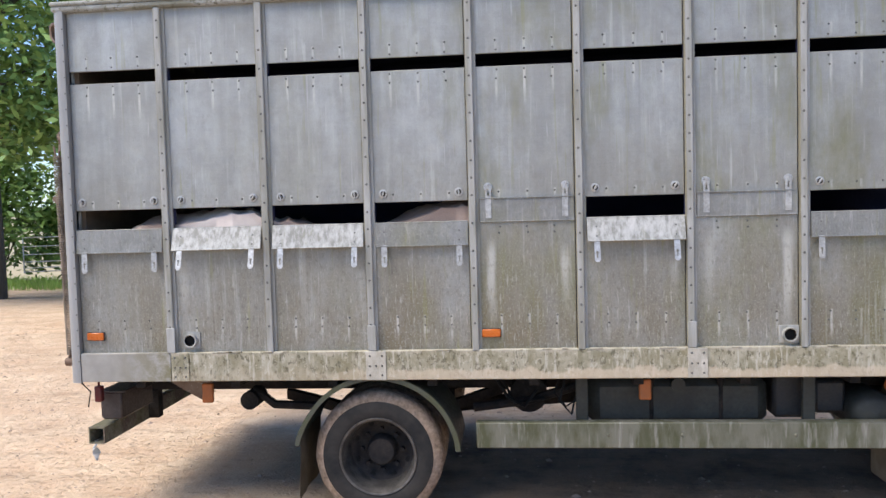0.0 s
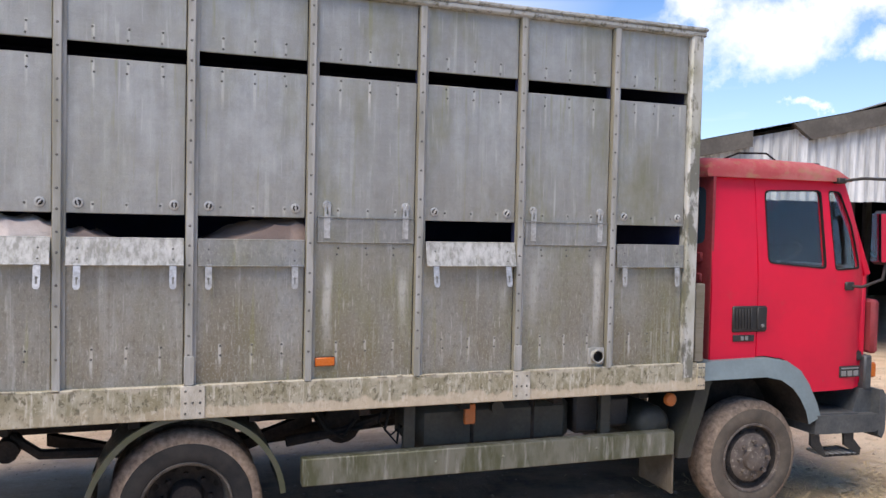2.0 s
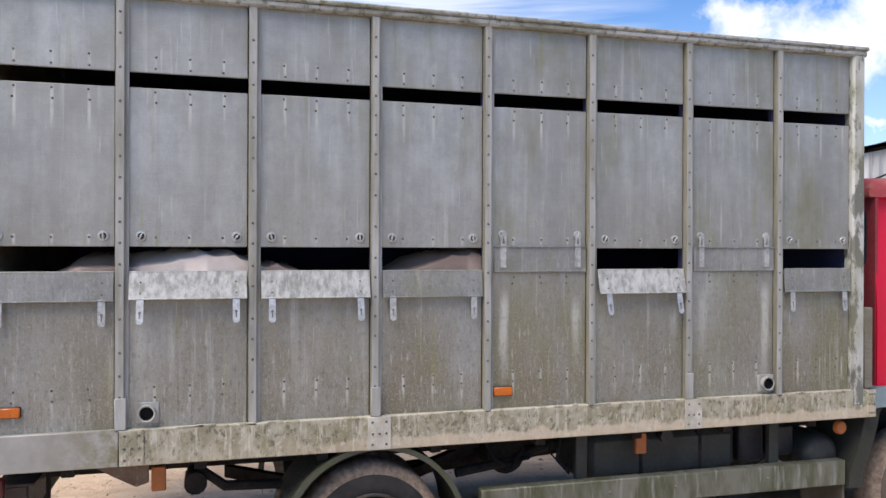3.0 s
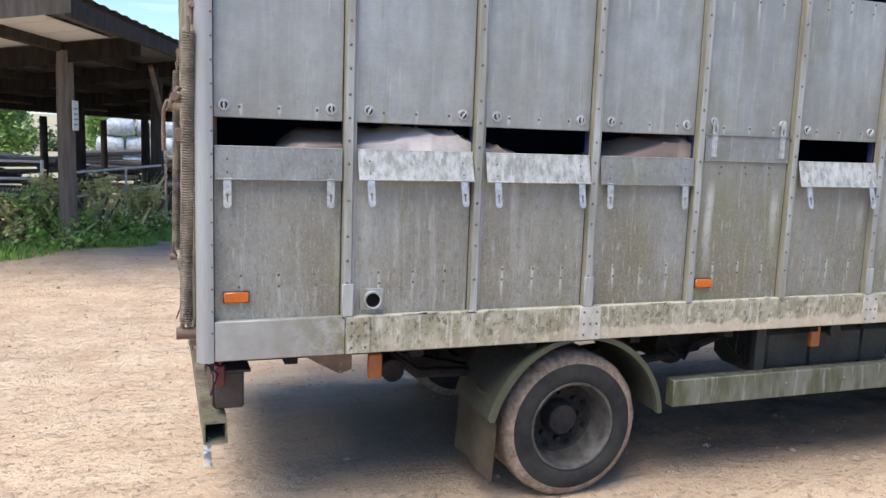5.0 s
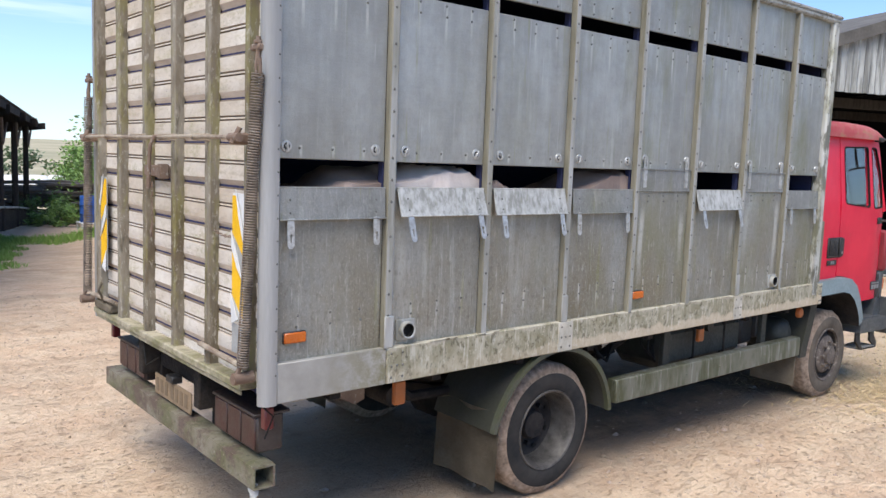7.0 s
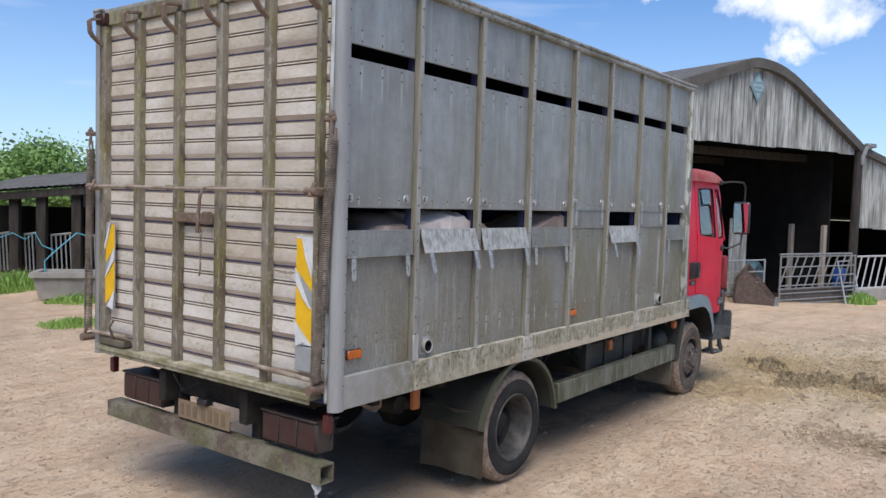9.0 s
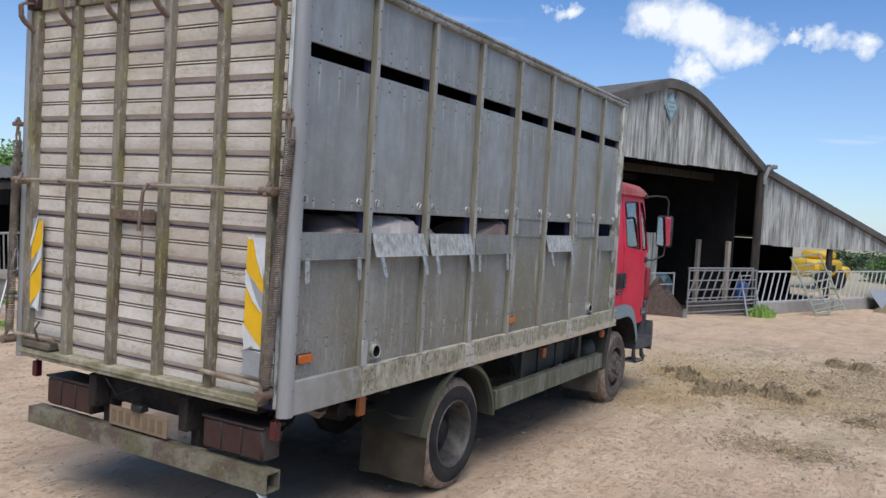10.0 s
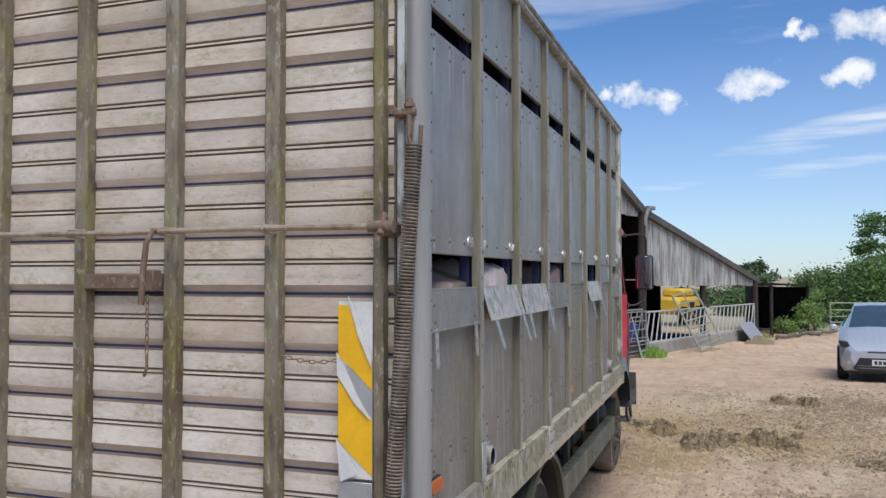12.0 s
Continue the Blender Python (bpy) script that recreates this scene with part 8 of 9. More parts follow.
def ladder():
    l = thing("ladder", pose(0.95, 13.45, 0.03, -28, 0, -55), "short pale metal ladder leaning by the trough", "ladder")
    for x in (0.0, 0.34):
        bm = bmesh.new()
        bx(bm, (x - 0.014, -0.02, 0.0), (x + 0.014, 0.02, 1.15), 0.004)
        part("stile", bm, "galv", l)
    for i in range(5):
        bm = bmesh.new()
        cyl(bm, (0.0, 0, 0.14 + i * 0.22), (0.34, 0, 0.14 + i * 0.22), 0.012, seg=8)
        part("rung", bm, "galv", l)


ladder()


def fallen_logs():
    """Old branches and a spill of soil at the foot of the barn front."""
    for i, (x, y, rz, ln, r) in enumerate(((27.3, 2.1, -25, 2.6, 0.07), (28.4, 1.5, -12, 3.2, 0.06), (29.6, 1.0, -40, 2.2, 0.08), (30.4, 0.6, 5, 2.0, 0.05))):
        t = thing("log", pose(x, y, -0.58 + r, 0, 0, rz), "grey fallen branch lying on the dirt", "log", "logs by the low shed")
        bm = bmesh.new()
        tube(bm, [(ln * q / 8, 0.12 * math.sin(q * 0.9 + i), 0.03 * math.sin(q * 1.7)) for q in range(9)], r, 8, 0, 0.6)
        part("limb", bm, "pole", t)
    bm = bmesh.new()
    rows = []
    for j in range(25):
        line = []
        for i in range(41):
            u, v = i / 20 - 1, j / 12 - 1
            x, y = 26.4 + u * 1.3, 2.75 + v * 0.5
            e = max(0.0, 1 - u * u - v * v) * (0.7 + 0.8 * noise.noise((x * 2, y * 2, 3.0))) + 0.25 * noise.noise((x * 8, y * 8, 2.0))
            line.append(bm.verts.new((x, y, -0.61 + 0.22 * e)))
        rows.append(line)
    for a, b in zip(rows, rows[1:]):
        bridge(bm, a, b, 0, False)
    ob = part("soil_heap", bm, "dung", None, "", 70)
    tagged(ob, "low heap of brown strawy soil by the feed wall", "soil heap")


fallen_logs()


# ---- the silver car ----
def car():
    c = thing("car", pose(12.07, 0.95, float(gz(12.6, 1.0)), 0, 0, 172), "silver-blue hatchback parked in the yard", "car")
    # own axes: nose towards +x, z up
    LN, HW = 3.95, 0.86
    st = [  # x, half width, sill z, belt z, roof z, roof half width
        (0.0, 0.62, 0.36, 0.62, 0.64, 0.50), (-0.12, 0.74, 0.24, 0.70, 0.74, 0.60), (-0.35, 0.82, 0.20, 0.76, 0.84, 0.66), (-0.85, 0.855, 0.20, 0.86, 0.97, 0.68),
        (-1.12, 0.86, 0.20, 0.90, 1.03, 0.66), (-1.55, 0.86, 0.20, 0.93, 1.28, 0.60), (-1.95, 0.86, 0.20, 0.95, 1.44, 0.56), (-2.5, 0.86, 0.20, 0.98, 1.48, 0.56),
        (-3.2, 0.86, 0.20, 1.00, 1.44, 0.54), (-3.65, 0.84, 0.24, 1.00, 1.28, 0.50), (-3.85, 0.78, 0.30, 0.95, 1.0, 0.52), (-3.95, 0.70, 0.38, 0.80, 0.84, 0.5)]
    bm = bmesh.new()
    rows = []
    for x, w, zs, zb, zr, wr in st:
        half = [(w * 0.9, zs), (w, zs + 0.12), (w, (zs + zb) / 2), (w * 0.985, zb - 0.03), (w * 0.94, zb), (wr + 0.6 * (w * 0.94 - wr) * 0.4, zb + (zr - zb) * 0.72), (wr, zr - 0.02), (wr * 0.5, zr + 0.004)]
        loop = half + [(-y, z) for y, z in reversed(half)]
        rows.append([bm.verts.new((x, y, z)) for y, z in loop])
    for a, b in zip(rows, rows[1:]):
        bridge(bm, a, b)
    bm.faces.new(rows[0])
    bm.faces.new(rows[-1])
    # glasshouse faces take the glass material
    for f in bm.faces:
        m = f.calc_center_median()
        n = len(f.verts)
        if n == 4 and -1.95 < m.x < -1.1 and m.z > 1.0 and abs(m.y) < 0.55:
            f.material_index = 1
        if n == 4 and -3.3 < m.x < -1.5 and m.z > 1.04 and abs(m.y) > 0.58 and m.z < 1.35:
            f.material_index = 1
        if n == 4 and m.x < -3.6 and 1.0 < m.z:
            f.material_index = 1
    part("body", bm, ["car_paint", "car_glass"], c, "silver-blue painted body", 32)
    for sx in (-0.72, -3.2):
        for sy in (-1, 1):
            wob = new("wheel")
            wob.parent = c
            wob.location = (sx, sy * 0.86, 0.31)
            bm = bmesh.new()
            revolve(bm, [(0.19, -0.005 * sy), (0.24, 0.012 * sy), (0.29, 0.006 * sy), (0.31, -0.02 * sy), (0.31, -0.16 * sy), (0.28, -0.19 * sy), (0.19, -0.19 * sy)], (0, 0, 0), 32)
            part("tyre", bm, "tyre", wob)
            bm = bmesh.new()
            revolve(bm, [(0.20, -0.01 * sy), (0.19, 0.0), (0.17, -0.03 * sy), (0.06, -0.03 * sy), (0.05, -0.01 * sy), (0.0, -0.01 * sy)], (0, 0, 0), 24)
            part("hubcap", bm, "galv", wob, "silver hubcap")
            bm = bmesh.new()
            prism(bm, [(sx + 0.36 * math.cos(a), 0.31 + 0.36 * math.sin(a)) for a in [q * math.pi / 12 for q in range(13)]], "y", sy * 0.845, sy * 0.868)
            part("arch_shadow_gap", bm, "car_dark", c)
    # grille, plate, lamps, mirror, door lines
    bm = bmesh.new()
    prism(bm, [(-0.58, 0.29), (-0.50, 0.245), (0.50, 0.245), (0.58, 0.29), (0.47, 0.50), (-0.47, 0.50)], "x", -0.10, 0.018)
    part("lower_grille", bm, "car_dark", c)
    bm = bmesh.new()
    bx(bm, (-0.04, -0.34, 0.60), (0.012, 0.34, 0.625), 0.01)
    part("upper_grille", bm, "car_dark", c)
    bm = bmesh.new()
    bx(bm, (0.0, -0.26, 0.36), (0.028, 0.26, 0.47), 0.004)
    pl = part("number_plate", bm, "white", c, "white number plate with dark bars")
    for k in range(6):
        bm = bmesh.new()
        bx(bm, (0.027, -0.22 + k * 0.073, 0.38), (0.031, -0.17 + k * 0.073, 0.45), 0.001)
        part("plate_bar", bm, "car_dark", pl)
    for z in (0.30, 0.345):
        bm = bmesh.new()
        bx(bm, (0.010, -0.50, z), (0.024, 0.50, z + 0.012), 0.003)
        part("grille_bar", bm, "badge", c)
    for sy in (-1, 1):
        bm = bmesh.new()
        prism(bm, [(sy * 0.60, 0.66), (sy * 0.80, 0.70), (sy * 0.83, 0.80), (sy * 0.68, 0.79)], "x", -0.42, -0.10)
        part("lamp_surround", bm, "car_dark", c)
        bm = bmesh.new()
        v = [(-0.06, 0.50, 0.60), (-0.16, 0.74, 0.64), (-0.48, 0.79, 0.80), (-0.34, 0.62, 0.78)]
        bm.faces.new([bm.verts.new((x, sy * y, z + 0.012)) for x, y, z in v])
        g = bmesh.ops.extrude_face_region(bm, geom=bm.faces[:])
        for q in g["geom"]:
            if isinstance(q, bmesh.types.BMVert):
                q.co.z += 0.02
                q.co.x += 0.02
        part("headlamp", bm, "headlamp", c)
        bm = bmesh.new()
        bx(bm, (-1.42, sy * 0.88, 0.93), (-1.28, sy * 1.02, 1.06), 0.03)
        part("door_mirror", bm, "car_paint", c)
        bm = bmesh.new()
        bx(bm, (-0.06, sy * 0.56, 0.36), (-0.03, sy * 0.68, 0.42), 0.008)
        part("fog_lamp", bm, "headlamp", c)
    bm = bmesh.new()
    bx(bm, (-3.7, -0.7, 0.16), (-0.2, 0.7, 0.24), 0.02)
    part("underside", bm, "car_dark", c)


car()


# ---- growing things ----
def leaves(verts, faces, c, n, spread, size, rng, flat=0.6):
    """Adds n small leaf blades round c."""
    for _ in range(n):
        p = Vector((rng.gauss(0, 1) * spread[0], rng.gauss(0, 1) * spread[1], rng.gauss(0, 1) * spread[2])) + Vector(c)
        s = size * rng.uniform(0.55, 1.3)
        u = Vector((rng.uniform(-1, 1), rng.uniform(-1, 1), rng.uniform(-flat, flat))).normalized()
        w = u.orthogonal().normalized()
        w = (w * math.cos(rng.uniform(0, 6.28)) + u.cross(w) * math.sin(rng.uniform(0, 6.28))).normalized()
        k = len(verts)
        verts += [p - u * s, p + w * s * 0.42 - u * 0.15 * s, p + u * s, p - w * s * 0.42 - u * 0.15 * s]
        faces.append((k, k + 1, k + 2, k + 3))


def tree(name, loc, height, radius, seed, mat, label, clumps=60, per=60, size=0.16, trunk=0.28, low=0.3):
    rng = random.Random(seed)
    t = thing(name, pose(*loc), label, "tree")
    bm = bmesh.new()
    tops = []
    tube(bm, [(0, 0, -0.3), (0.05, 0.02, height * 0.25), (0.1, -0.1, height * 0.5), (0.0, 0.05, height * 0.8)], trunk, 8, 0, 0.3)
    for i in range(9):
        a = i * 2.4 + rng.uniform(-0.3, 0.3)
        z = height * rng.uniform(0.28, 0.6)
        r = radius * rng.uniform(0.5, 0.85)
        e = Vector((math.cos(a) * r, math.sin(a) * r, z + height * rng.uniform(0.08, 0.28)))
        tube(bm, [(0.06, 0, z), e * 0.5 + Vector((0, 0, z * 0.5)), e], trunk * 0.4, 6, 0, 0.25)
        tops.append(e)
    part("trunk", bm, "bark", t)
    verts, faces = [], []
    for i in range(clumps):
        a, q = rng.uniform(0, 6.28), rng.uniform(0.35, 1.0) ** 0.6
        zf = rng.uniform(low, 1.0)
        prof = math.sin(math.pi * min(1, (zf - low) / (1 - low) * 0.85 + 0.12)) ** 0.6
        c = (math.cos(a) * radius * q * prof, math.sin(a) * radius * q * prof, height * zf * rng.uniform(0.92, 1.04))
        s = radius * rng.uniform(0.10, 0.2)
        leaves(verts, faces, c, per, (s, s, s * 0.6), size, rng)
    crown = raw("crown", verts, faces, mat)
    crown.parent = t


def bush(name, loc, size3, seed, mat, label, n=900, size=0.09, category="bush"):
    """A shrub: short stems and a ragged mass of leaves."""
    rng = random.Random(seed)
    t = thing(name, pose(*loc), label, category)
    bm = bmesh.new()
    for i in range(5):
        a = i * 1.3
        tube(bm, [(0, 0, -0.1), (math.cos(a) * size3[0] * 0.2, math.sin(a) * size3[1] * 0.2, size3[2] * 0.4), (math.cos(a) * size3[0] * 0.4, math.sin(a) * size3[1] * 0.4, size3[2] * 0.75)], 0.03, 5, 0, 0.4)
    part("stem", bm, "bark", t)
    verts, faces = [], []
    lumps = max(8, n // 60)
    for i in range(lumps):
        a, q, zf = rng.uniform(0, 6.28), rng.uniform(0.1, 1) ** 0.5, rng.uniform(0.08, 1.0)
        k = (1 - zf ** 2.2) ** 0.5 * 0.85 + 0.15
        c = (math.cos(a) * size3[0] * q * k * 0.5, math.sin(a) * size3[1] * q * k * 0.5, size3[2] * zf)
        s = 0.09 * (size3[0] + size3[2]) * 0.5 * rng.uniform(0.7, 1.4)
        leaves(verts, faces, c, n // lumps, (s, s, s * 0.7), size, rng)
    f = raw("foliage", verts, faces, mat)
    f.parent = t


def blades(name, areas, mat, label, seed, category="grass", thick=1.0):
    """Tufts of grass or weeds over several patches: (x, y, radius x, radius y, count, height)."""
    rng = random.Random(seed)
    verts, faces = [], []
    for cx, cy, rx, ry, n, h in areas:
        for _ in range(n):
            a, q = rng.uniform(0, 6.28), rng.uniform(0, 1) ** 0.6
            x, y = cx + math.cos(a) * rx * q, cy + math.sin(a) * ry * q
            z = float(gz(x, y)) - 0.02
            hh = h * rng.uniform(0.4, 1.15) * (1.1 - 0.6 * q)
            l = Vector((rng.uniform(-1, 1), rng.uniform(-1, 1), 0)) * hh * 0.55
            w = Vector((rng.uniform(-1, 1), rng.uniform(-1, 1), 0)).normalized() * rng.uniform(0.006, 0.012) * (1 + h) * thick
            k = len(verts)
            p = Vector((x, y, z))
            verts += [p - w, p + w, p + l * 0.4 + Vector((0, 0, hh * 0.65)) + w * 0.7, p + l + Vector((0, 0, hh)), p + l * 0.4 + Vector((0, 0, hh * 0.65)) - w * 0.7]
            faces.append((k, k + 1, k + 2, k + 3, k + 4))
    ob = raw(name, verts, faces, mat)
    tagged(ob, label, category, kind="stuff")


def straw_litter():
    """Trodden straw and hay scattered by the lorry's nose, thicker in drifts."""
    rng = random.Random(5)
    verts, faces = [], []
    drifts = [(5.4, 4.58, 0.5, 0.32), (4.9, 3.72, 0.6, 0.45), (5.5, 4.7, 0.7, 0.5), (4.6, 3.2, 0.9, 0.5), (6.2, 3.6, 1.4, 0.9), (3.6, 4.4, 0.8, 0.5), (5.0, 2.4, 1.6, 0.8), (7.6, 2.4, 1.8, 0.7), (3.9, 5.2, 1.0, 0.5), (6.5, 5.2, 1.4, 0.7)]
    weights = [2000, 1800, 2600, 2600, 4200, 2400, 3000, 2000, 2400, 1800]
    for (cx, cy, sx, sy), n in zip(drifts, weights):
        for _ in range(n):
            x, y = cx + rng.gauss(0, sx * 0.6), cy + rng.gauss(0, sy * 0.6)
            d = math.exp(-((x - 5.07) / 0.2) ** 2 - ((y - 4.49) / 0.14) ** 2) * 0.16
            p = Vector((x, y, float(gz(x, y)) + bumps(x, y) + d * rng.uniform(0.3, 1.0) + rng.uniform(0.002, 0.02)))
            a = rng.uniform(0, 6.28)
            u = Vector((math.cos(a), math.sin(a), rng.uniform(-0.35, 0.4))) * rng.uniform(0.014, 0.065)
            w = Vector((-u.y, u.x, 0)).normalized() * rng.uniform(0.0018, 0.0042)
            k = len(verts)
            verts += [p - u - w, p - u + w, p + u + w, p + u - w]
            faces.append((k, k + 1, k + 2, k + 3))
    ob = raw("straw", verts, faces, "straw")
    tagged(ob, "loose trodden straw scattered on the dirt", "straw", kind="stuff")
    heaps = ((5.07, 4.49, 0.26, 0.20, 0.14), (5.40, 4.82, 0.22, 0.15, 0.09), (4.25, 4.15, 0.34, 0.17, 0.13), (4.76, 3.85, 0.40, 0.24, 0.11), (4.74, 3.45, 0.30, 0.18, 0.14), (4.50, 3.17, 0.28, 0.14, 0.09), (5.19, 3.02, 0.15, 0.10, 0.07),
             (5.97, 2.92, 0.15, 0.10, 0.06), (8.19, 3.03, 0.26, 0.16, 0.09), (8.12, 2.64, 0.36, 0.18, 0.10), (3.93, 2.40, 0.34, 0.20, 0.05), (2.03, 2.80, 0.30, 0.26, 0.035))
    verts, faces = [], []
    for x0, y0, rx, ry, h in heaps:
        bm = bmesh.new()
        rows = []

        def top(x, y):
            u, v = (x - x0) / rx, (y - y0) / ry
            e = 1.05 - (u * u + v * v) + 0.9 * noise.noise((x * 4, y * 4, 7.0)) + 0.9 * noise.noise((x * 11, y * 11, 3.0)) + 0.5 * noise.noise((x * 27, y * 27, 5.0))
            z = h * max(-0.5, min(e, 1.15)) + (0.35 * h + 0.012) * noise.noise((x * 19, y * 19, 1.0)) + 0.016 * noise.noise((x * 48, y * 48, 1.0))
            return float(gz(x, y)) + bumps(x, y) + z - 0.015
        for j in range(57):
            rows.append([bm.verts.new((x, y, top(x, y))) for x, y in [(x0 + (i / 32 - 1) * 1.4 * rx, y0 + (j / 28 - 1) * 1.4 * ry) for i in range(65)]])
        for a, b in zip(rows, rows[1:]):
            bridge(bm, a, b, 0, False)
        ob = part("dung_mound", bm, "dung", None, "", 80)
        tagged(ob, "low ragged mound of dark strawy dung", "dung mound", "mounds by the lorry")
        for _ in range(int(7000 * rx * ry) + 160):
            x, y = x0 + rng.gauss(0, 0.62 * rx), y0 + rng.gauss(0, 0.62 * ry)
            p = Vector((x, y, top(x, y) + rng.uniform(0.0, 0.02)))
            a = rng.uniform(0, 6.28)
            u = Vector((math.cos(a), math.sin(a), rng.uniform(-0.35, 0.4))) * rng.uniform(0.014, 0.05)
            w = Vector((-u.y, u.x, 0)).normalized() * rng.uniform(0.002, 0.005)
            k = len(verts)
            verts += [p - u - w, p - u + w, p + u + w, p + u - w]
            faces.append((k, k + 1, k + 2, k + 3))
    ob = raw("tousled_straw", verts, faces, "straw_old")
    tagged(ob, "tousled old straw sticking out of the dung", "straw", kind="stuff")


straw_litter()


def pebbles():
    rng = random.Random(8)
    verts, faces = [], []
    for _ in range(7000):
        x, y = rng.uniform(-9, 10), rng.uniform(1.0, 13)
        s = rng.uniform(0.005, 0.016) * (2.2 if rng.random() < 0.05 else 1)
        z = float(gz(x, y)) + bumps(x, y)
        k = len(verts)
        a = rng.uniform(0, 6.28)
        ca, sa = math.cos(a) * s, math.sin(a) * s
        verts += [Vector((x + ca, y + sa, z)), Vector((x - sa * 0.8, y + ca * 0.8, z)), Vector((x - ca, y - sa, z)), Vector((x + sa * 0.7, y - ca * 0.7, z)), Vector((x + s * 0.1, y, z + s * 0.55))]
        faces += [(k, k + 1, k + 4), (k + 1, k + 2, k + 4), (k + 2, k + 3, k + 4), (k + 3, k, k + 4)]
    ob = raw("gravel", verts, faces, "clod")
    tagged(ob, "small stones and clods on the dirt", "stones", kind="stuff")


pebbles()
def crumbs():
    """Broken dung and clods, thick round the straw and thin elsewhere."""
    rng = random.Random(17)
    verts, faces = [], []
    spots = ((8.0, 2.55, 0.55, 0.30), (8.15, 1.7, 0.5, 0.3), (4.1, 2.1, 0.30, 0.34), (2.1, 3.0, 0.22, 0.36), (6.4, 2.9, 0.5, 0.5), (5.4, 4.5, 0.4, 0.3), (4.9, 3.6, 0.5, 0.35))
    for i in range(11000):
        r = rng.random()
        if r < 0.45:
            cx, cy, sx, sy = spots[i % 7]
            x, y = cx + rng.gauss(0, sx), cy + rng.gauss(0, sy)
        elif r < 0.60:
            x, y = 5.6 + rng.gauss(0, 1.7), 3.5 + rng.gauss(0, 0.95)
        elif r < 0.72:
            x, y = 8.4 + rng.gauss(0, 1.6), 1.9 + rng.gauss(0, 0.5)
        else:
            x, y = rng.uniform(-8, 9), rng.uniform(1.5, 12)
        if 0.72 < r < 0.86:
            continue
        s = rng.uniform(0.006, 0.02) * (1.9 if rng.random() < 0.10 else 1) * (0.75 if r > 0.72 else 1)
        z = float(gz(x, y)) + bumps(x, y)
        k = len(verts)
        a = rng.uniform(0, 6.28)
        ca, sa = math.cos(a) * s * 1.5, math.sin(a) * s * 1.5
        verts += [Vector((x + ca, y + sa, z)), Vector((x - sa * 0.6, y + ca * 0.6, z - 0.002)), Vector((x - ca, y - sa, z)), Vector((x + sa * 0.5, y - ca * 0.5, z - 0.002)), Vector((x + s * 0.2, y, z + s * rng.uniform(0.5, 1.1)))]
        faces += [(k, k + 1, k + 4), (k + 1, k + 2, k + 4), (k + 2, k + 3, k + 4), (k + 3, k, k + 4)]
    ob = raw("dung_crumbs", verts, faces, "crumb")
    tagged(ob, "broken dark dung crumbs among the straw", "dung", kind="stuff")


crumbs()
blades("grass", [(-4.3, 13.9, 1.3, 0.8, 2200, 0.28), (-4.9, 13.1, 0.8, 0.5, 1500, 0.2), (-3.7, 13.7, 0.8, 0.5, 1800, 0.2), (-2.7, 14.6, 0.8, 0.6, 2200, 0.2), (-3.0, 15.0, 1.1, 1.0, 3000, 0.25), *[(-2.35 + 0.265 * q + 0.25 * math.sin(q * 2.3), 14.6 + q, 0.5 + 0.15 * math.sin(q * 1.7), 0.75, 620, 0.17 + 0.06 * math.sin(q * 3.1)) for q in range(11)], (1.6, 22.8, 1.6, 1.0, 1400, 0.3),
                 (2.0, 18.4, 0.9, 0.7, 1600, 0.4), (2.3, 15.9, 0.4, 0.3, 500, 0.25), (1.5, 15.0, 0.55, 0.4, 700, 0.2), (0.3, 12.9, 0.5, 0.35, 600, 0.14), (3.1, 15.6, 0.3, 0.3, 300, 0.25),
                 (-16, 25, 5, 1.5, 2500, 0.4)], "grass", "fresh green grass along the yard's edge", 11)
blades("grass", [(19.3, 5.9, 0.75, 0.4, 1200, 0.38), (28.6, 2.4, 0.5, 0.3, 160, 0.2)], "grass", "green tuft at the foot of the barn post", 12)
blades("weed_stalks", [(-3.8, 14.0, 0.6, 0.5, 500, 1.0), (-4.5, 13.8, 0.7, 0.6, 400, 0.8), (-3.15, 14.9, 0.32, 0.32, 900, 0.95), (-5.2, 14.2, 0.8, 0.8, 500, 0.9)], "weed", "tall dry weeds round the gate", 13, "weeds", 0.22)
bush("nettle_clump", (-3.75, 13.9, 0.15), (0.9, 0.9, 0.9), 21, "weed", "seeding nettles beside the pole", 1500, 0.035, "nettles")
bush("nettle_clump", (-4.7, 13.5, 0.15), (1.2, 0.9, 0.75), 22, "grass", "green nettles beside the pole", 1500, 0.045, "nettles")
for nx, ny, nh, nm, ns in ((-4.1, 13.4, 0.5, "grass", 24), (-3.5, 13.9, 0.42, "grass", 25), (-2.8, 14.7, 0.32, "grass", 26), (-4.3, 13.9, 1.0, "weed", 27), (-5.0, 13.3, 0.7, "weed", 28)):
    bush("nettle_clump", (nx, ny, 0.08), (0.95, 0.75, nh), ns, nm, "leafy green nettles and docks by the barn", 1500, 0.045, "nettles")
bush("nettle_clump", (-3.15, 14.7, 0.12), (0.9, 0.8, 0.75), 23, "weed", "seeding docks and nettles by the gate", 1400, 0.035, "nettles")
tree("tree", (-14.0, 20.0, 0), 11.5, 5.2, 31, "leaf", "large leafy green tree over the hedge", 165, 200, 0.14, 0.4, 0.35)
tree("tree", (-12.2, 33.0, 0), 13.0, 5.0, 32, "leaf_dark", "tall ash tree behind the pole barn", 130, 90, 0.2, 0.4, 0.2)
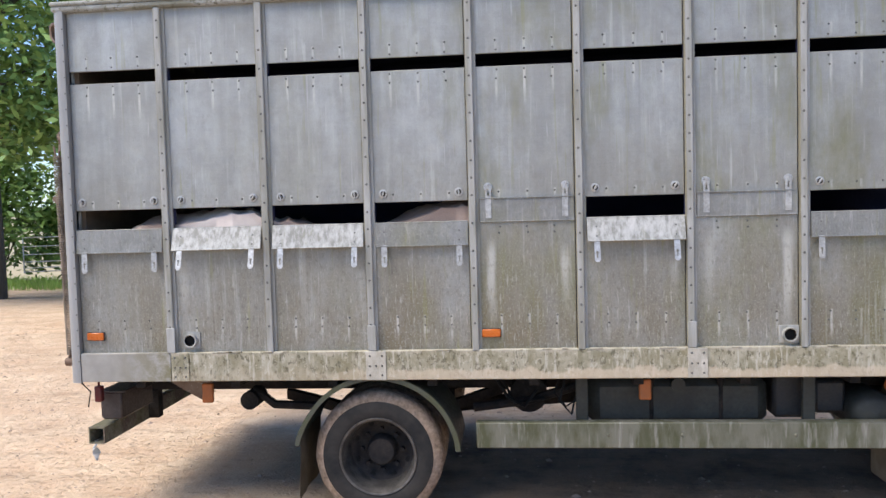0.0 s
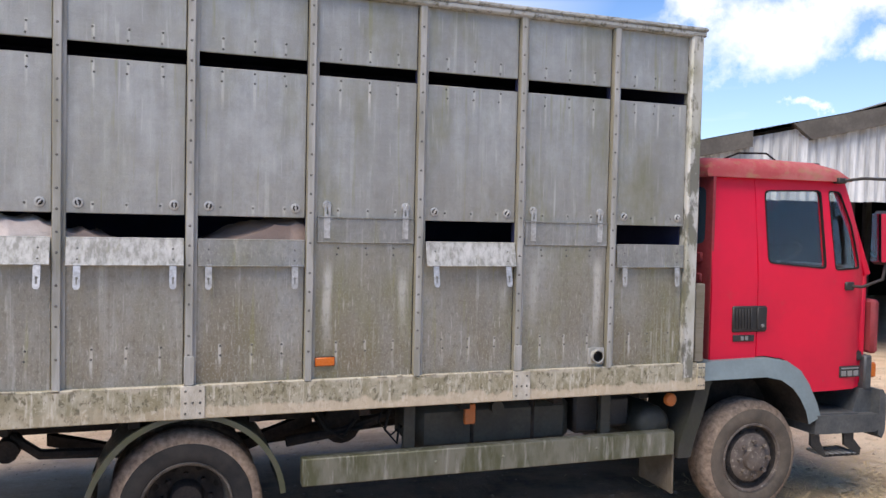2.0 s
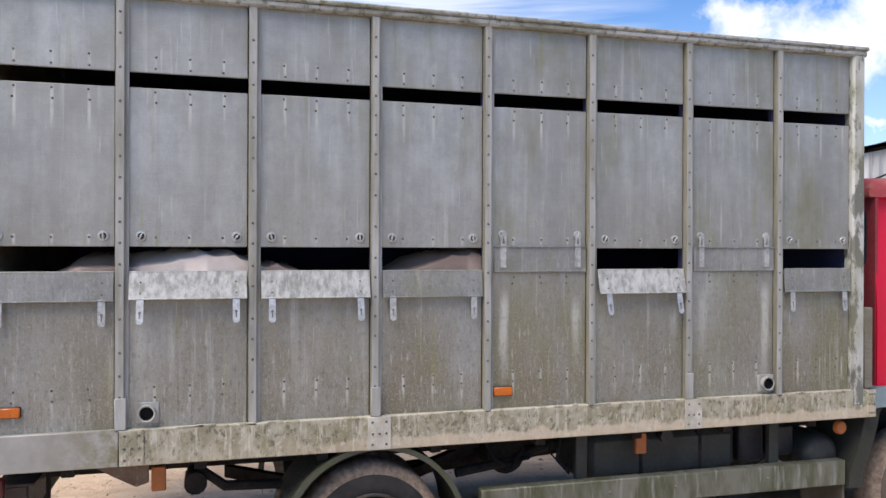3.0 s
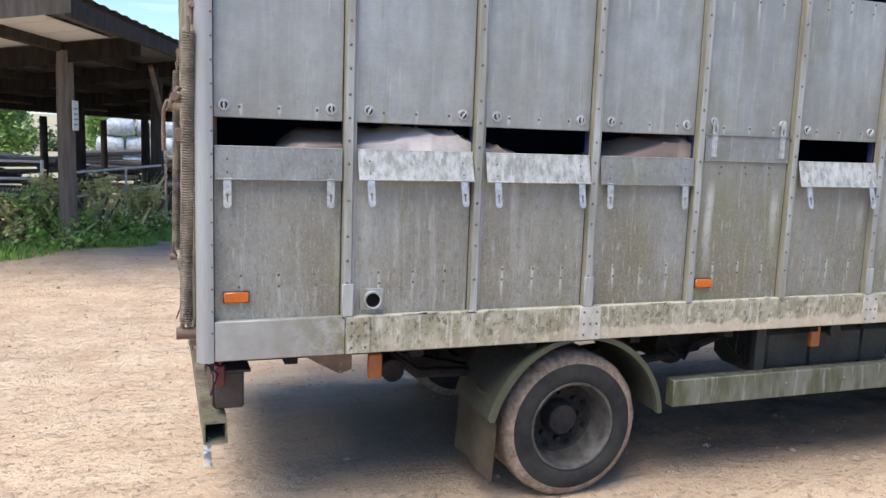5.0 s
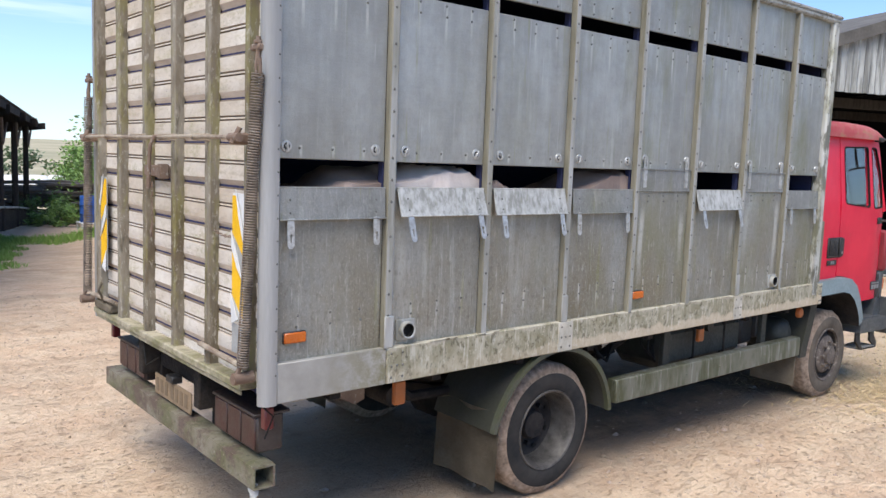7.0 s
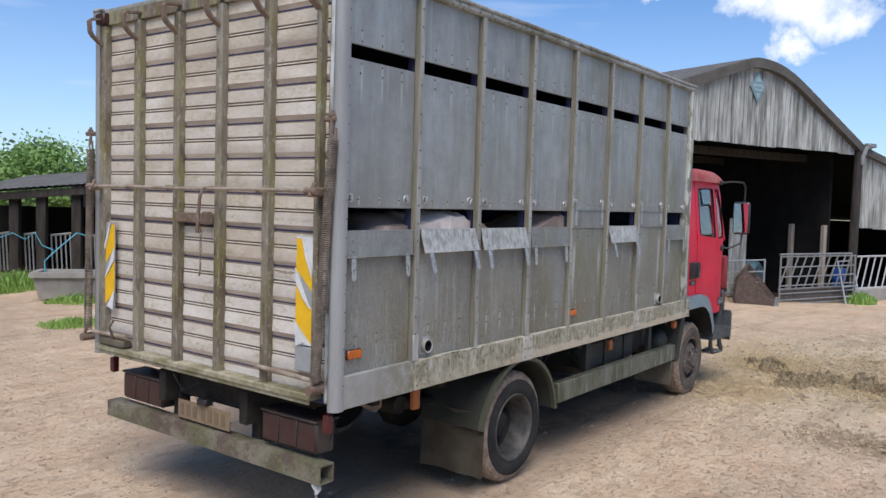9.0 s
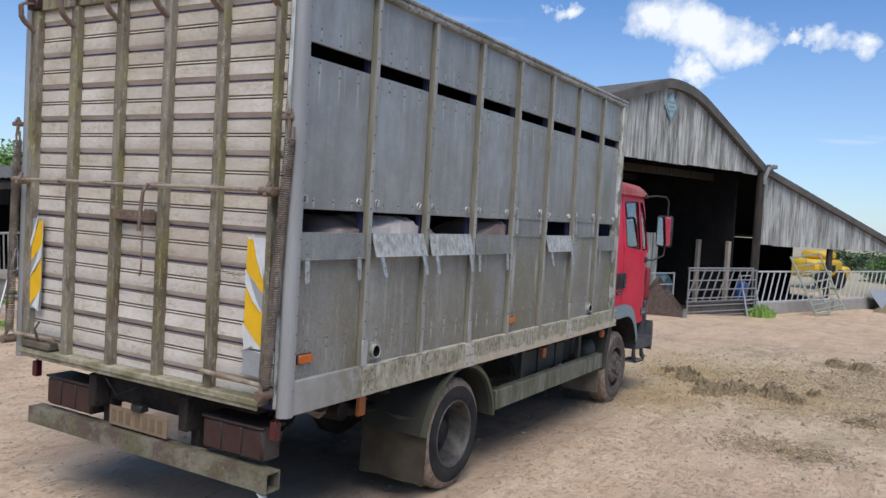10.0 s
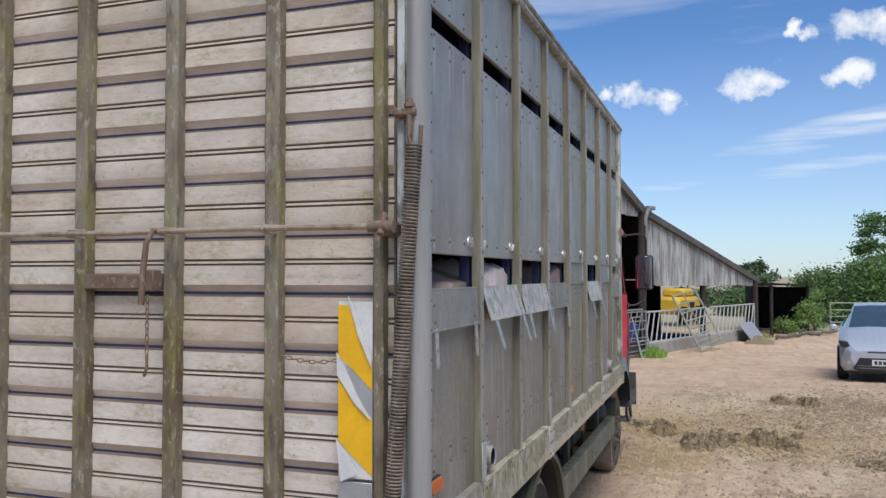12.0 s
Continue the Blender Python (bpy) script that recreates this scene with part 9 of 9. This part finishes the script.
for i, (x, y, s) in enumerate(((-18.5, 27, 4.2), (-15.8, 28.5, 3.6), (-21, 25, 4.4), (-24, 22, 4.2), (-13.5, 31, 3.4), (-11, 34, 3.2), (-10.6, 46, 3.0), (-6, 60, 3.0))):
    bush("hedge_bush", (x, y, 0), (4.2, 3.0, s), 40 + i, "leaf", "thick green hedge bush", 5600, 0.15)
field_gate(pose(-16.9, 25.9, 0.0, 0, 0, 20), 3.2, 1.25, 6, "galv", "galvanised field gate in the hedge")
for i, (x, y, s) in enumerate(((6.2, 40.8, 3.1), (8.0, 42, 3.0), (7.2, 44.5, 2.6))):
    bush("hedge_bush", (x, y, -1.2), (2.0, 2.0, s), 60 + i, "leaf", "young green hedge bush", 2400, 0.09)
for i in range(9):
    x = 17 + i * 5.2
    bush("far_tree", (x, 64 - i * 1.6, float(gz(x, 64 - i * 1.6))), (8.5, 6, 5.6 + 1.4 * math.sin(i * 1.9)), 80 + i, "leaf_far", "far woodland tree over the shed roofs", 1500, 0.32, "tree")
for i in range(7):
    bush("far_hedge_bush", (-16 + i * 5.4, 100, float(gz(0, 100))), (8, 3, 2.3 + 0.5 * math.sin(i * 2.2)), 160 + i, "leaf_far", "far low hedge across the fields", 700, 0.3)
for i, (x, y, s, w) in enumerate(((39, -2.9, 2.9, 5), (42, -1.1, 2.5, 4), (38.5, -6.0, 3.1, 5), (37, -10, 3.4, 5), (47, 2.6, 1.3, 4), (35, -13, 3.6, 5), (43, -4.5, 3.2, 5))):
    bush("hedge_bush", (x, y, -0.6), (w, 4, s), 120 + i, "leaf_dark", "thick green hedge behind the car", 11000, 0.10)
tree("tree", (46.0, -4.8, -0.6), 6.3, 1.8, 140, "leaf_dark", "slim leafy tree beyond the hedge", 64, 110, 0.11, 0.2, 0.35)
tree("tree", (62.0, 1.9, -0.6), 3.4, 1.6, 141, "leaf_far", "small far leafy tree", 34, 50, 0.2, 0.15, 0.35)
field_gate(pose(33.5, -0.4, -0.62, 0, 0, -70), 3.0, 1.25, 6, "green_tube", "faded green gate by the hedge")

for i, (x, y) in enumerate(((58, 3.2), (60, 5.2), (57, 1.4), (61, 7.0))):
    bush("far_hedge_bush", (x, y, -0.6), (5, 2.5, 1.3), 200 + i, "leaf_far", "low far hedge beyond the barn", 1200, 0.16)
for i, (x, y, s) in enumerate(((9.5, 33, 3.3), (12.6, 32.5, 3.3), (7.0, 35, 3.4), (15.5, 31, 3.3), (11.0, 35.0, 3.6))):
    bush("shed_tree", (x, y, 0), (4.6, 4, s), 220 + i, "leaf", "bushy green tree behind the cubicle shed", 7000, 0.10, "tree")
for sx, sy, sz in ((4.3, -0.55, 1.2), (5.2, -0.7, 1.75), (2.8, -0.2, 0.55)):
    spot = barn_at(9.95 + sx, 0.1 + sy).translation
    bush("bramble", (spot.x, spot.y, -0.62), (1.5, 1.0, sz), 240 + int(sx), "leaf", "green bramble growing into the low shed", 1500, 0.06, "bramble")
bush("bramble", (4.4, 37.2, -1.25), (2.8, 1.2, 1.0), 231, "leaf_dark", "green bramble along the foot of the timber pile", 2200, 0.07, "bramble")
bush("bramble", (3.6, 33.2, -1.0), (1.6, 1.2, 0.85), 230, "leaf", "green bramble in front of the timber pile", 1300, 0.07, "bramble")


def white_sheets():
    """Crumpled plastic feed sacks left by the gate."""
    for i, (x, y, rot) in enumerate(((-5.0, 15.2, 20), (-5.6, 15.0, 70), (-4.6, 15.6, -30))):
        t = thing("plastic_sack", pose(x, y, float(gz(x, y)), 0, 0, rot), "crumpled white plastic sack on the dirt", "sack", "sacks by the gate")
        bm = bmesh.new()
        rows = []
        for j in range(13):
            line = []
            for k in range(17):
                u, v = k / 8 - 1, j / 6 - 1
                e = max(0.0, 1 - u ** 4) * max(0.0, 1 - v ** 4)
                line.append(bm.verts.new((u * 0.42, v * 0.28, 0.16 * e ** 0.5 + 0.06 * e * noise.noise((u * 3 + i * 5, v * 3, 1.0)))))
            rows.append(line)
        for p, q in zip(rows, rows[1:]):
            bridge(bm, p, q, 0, False)
        part("sack_skin", bm, "white", t, "", 50)


white_sheets()
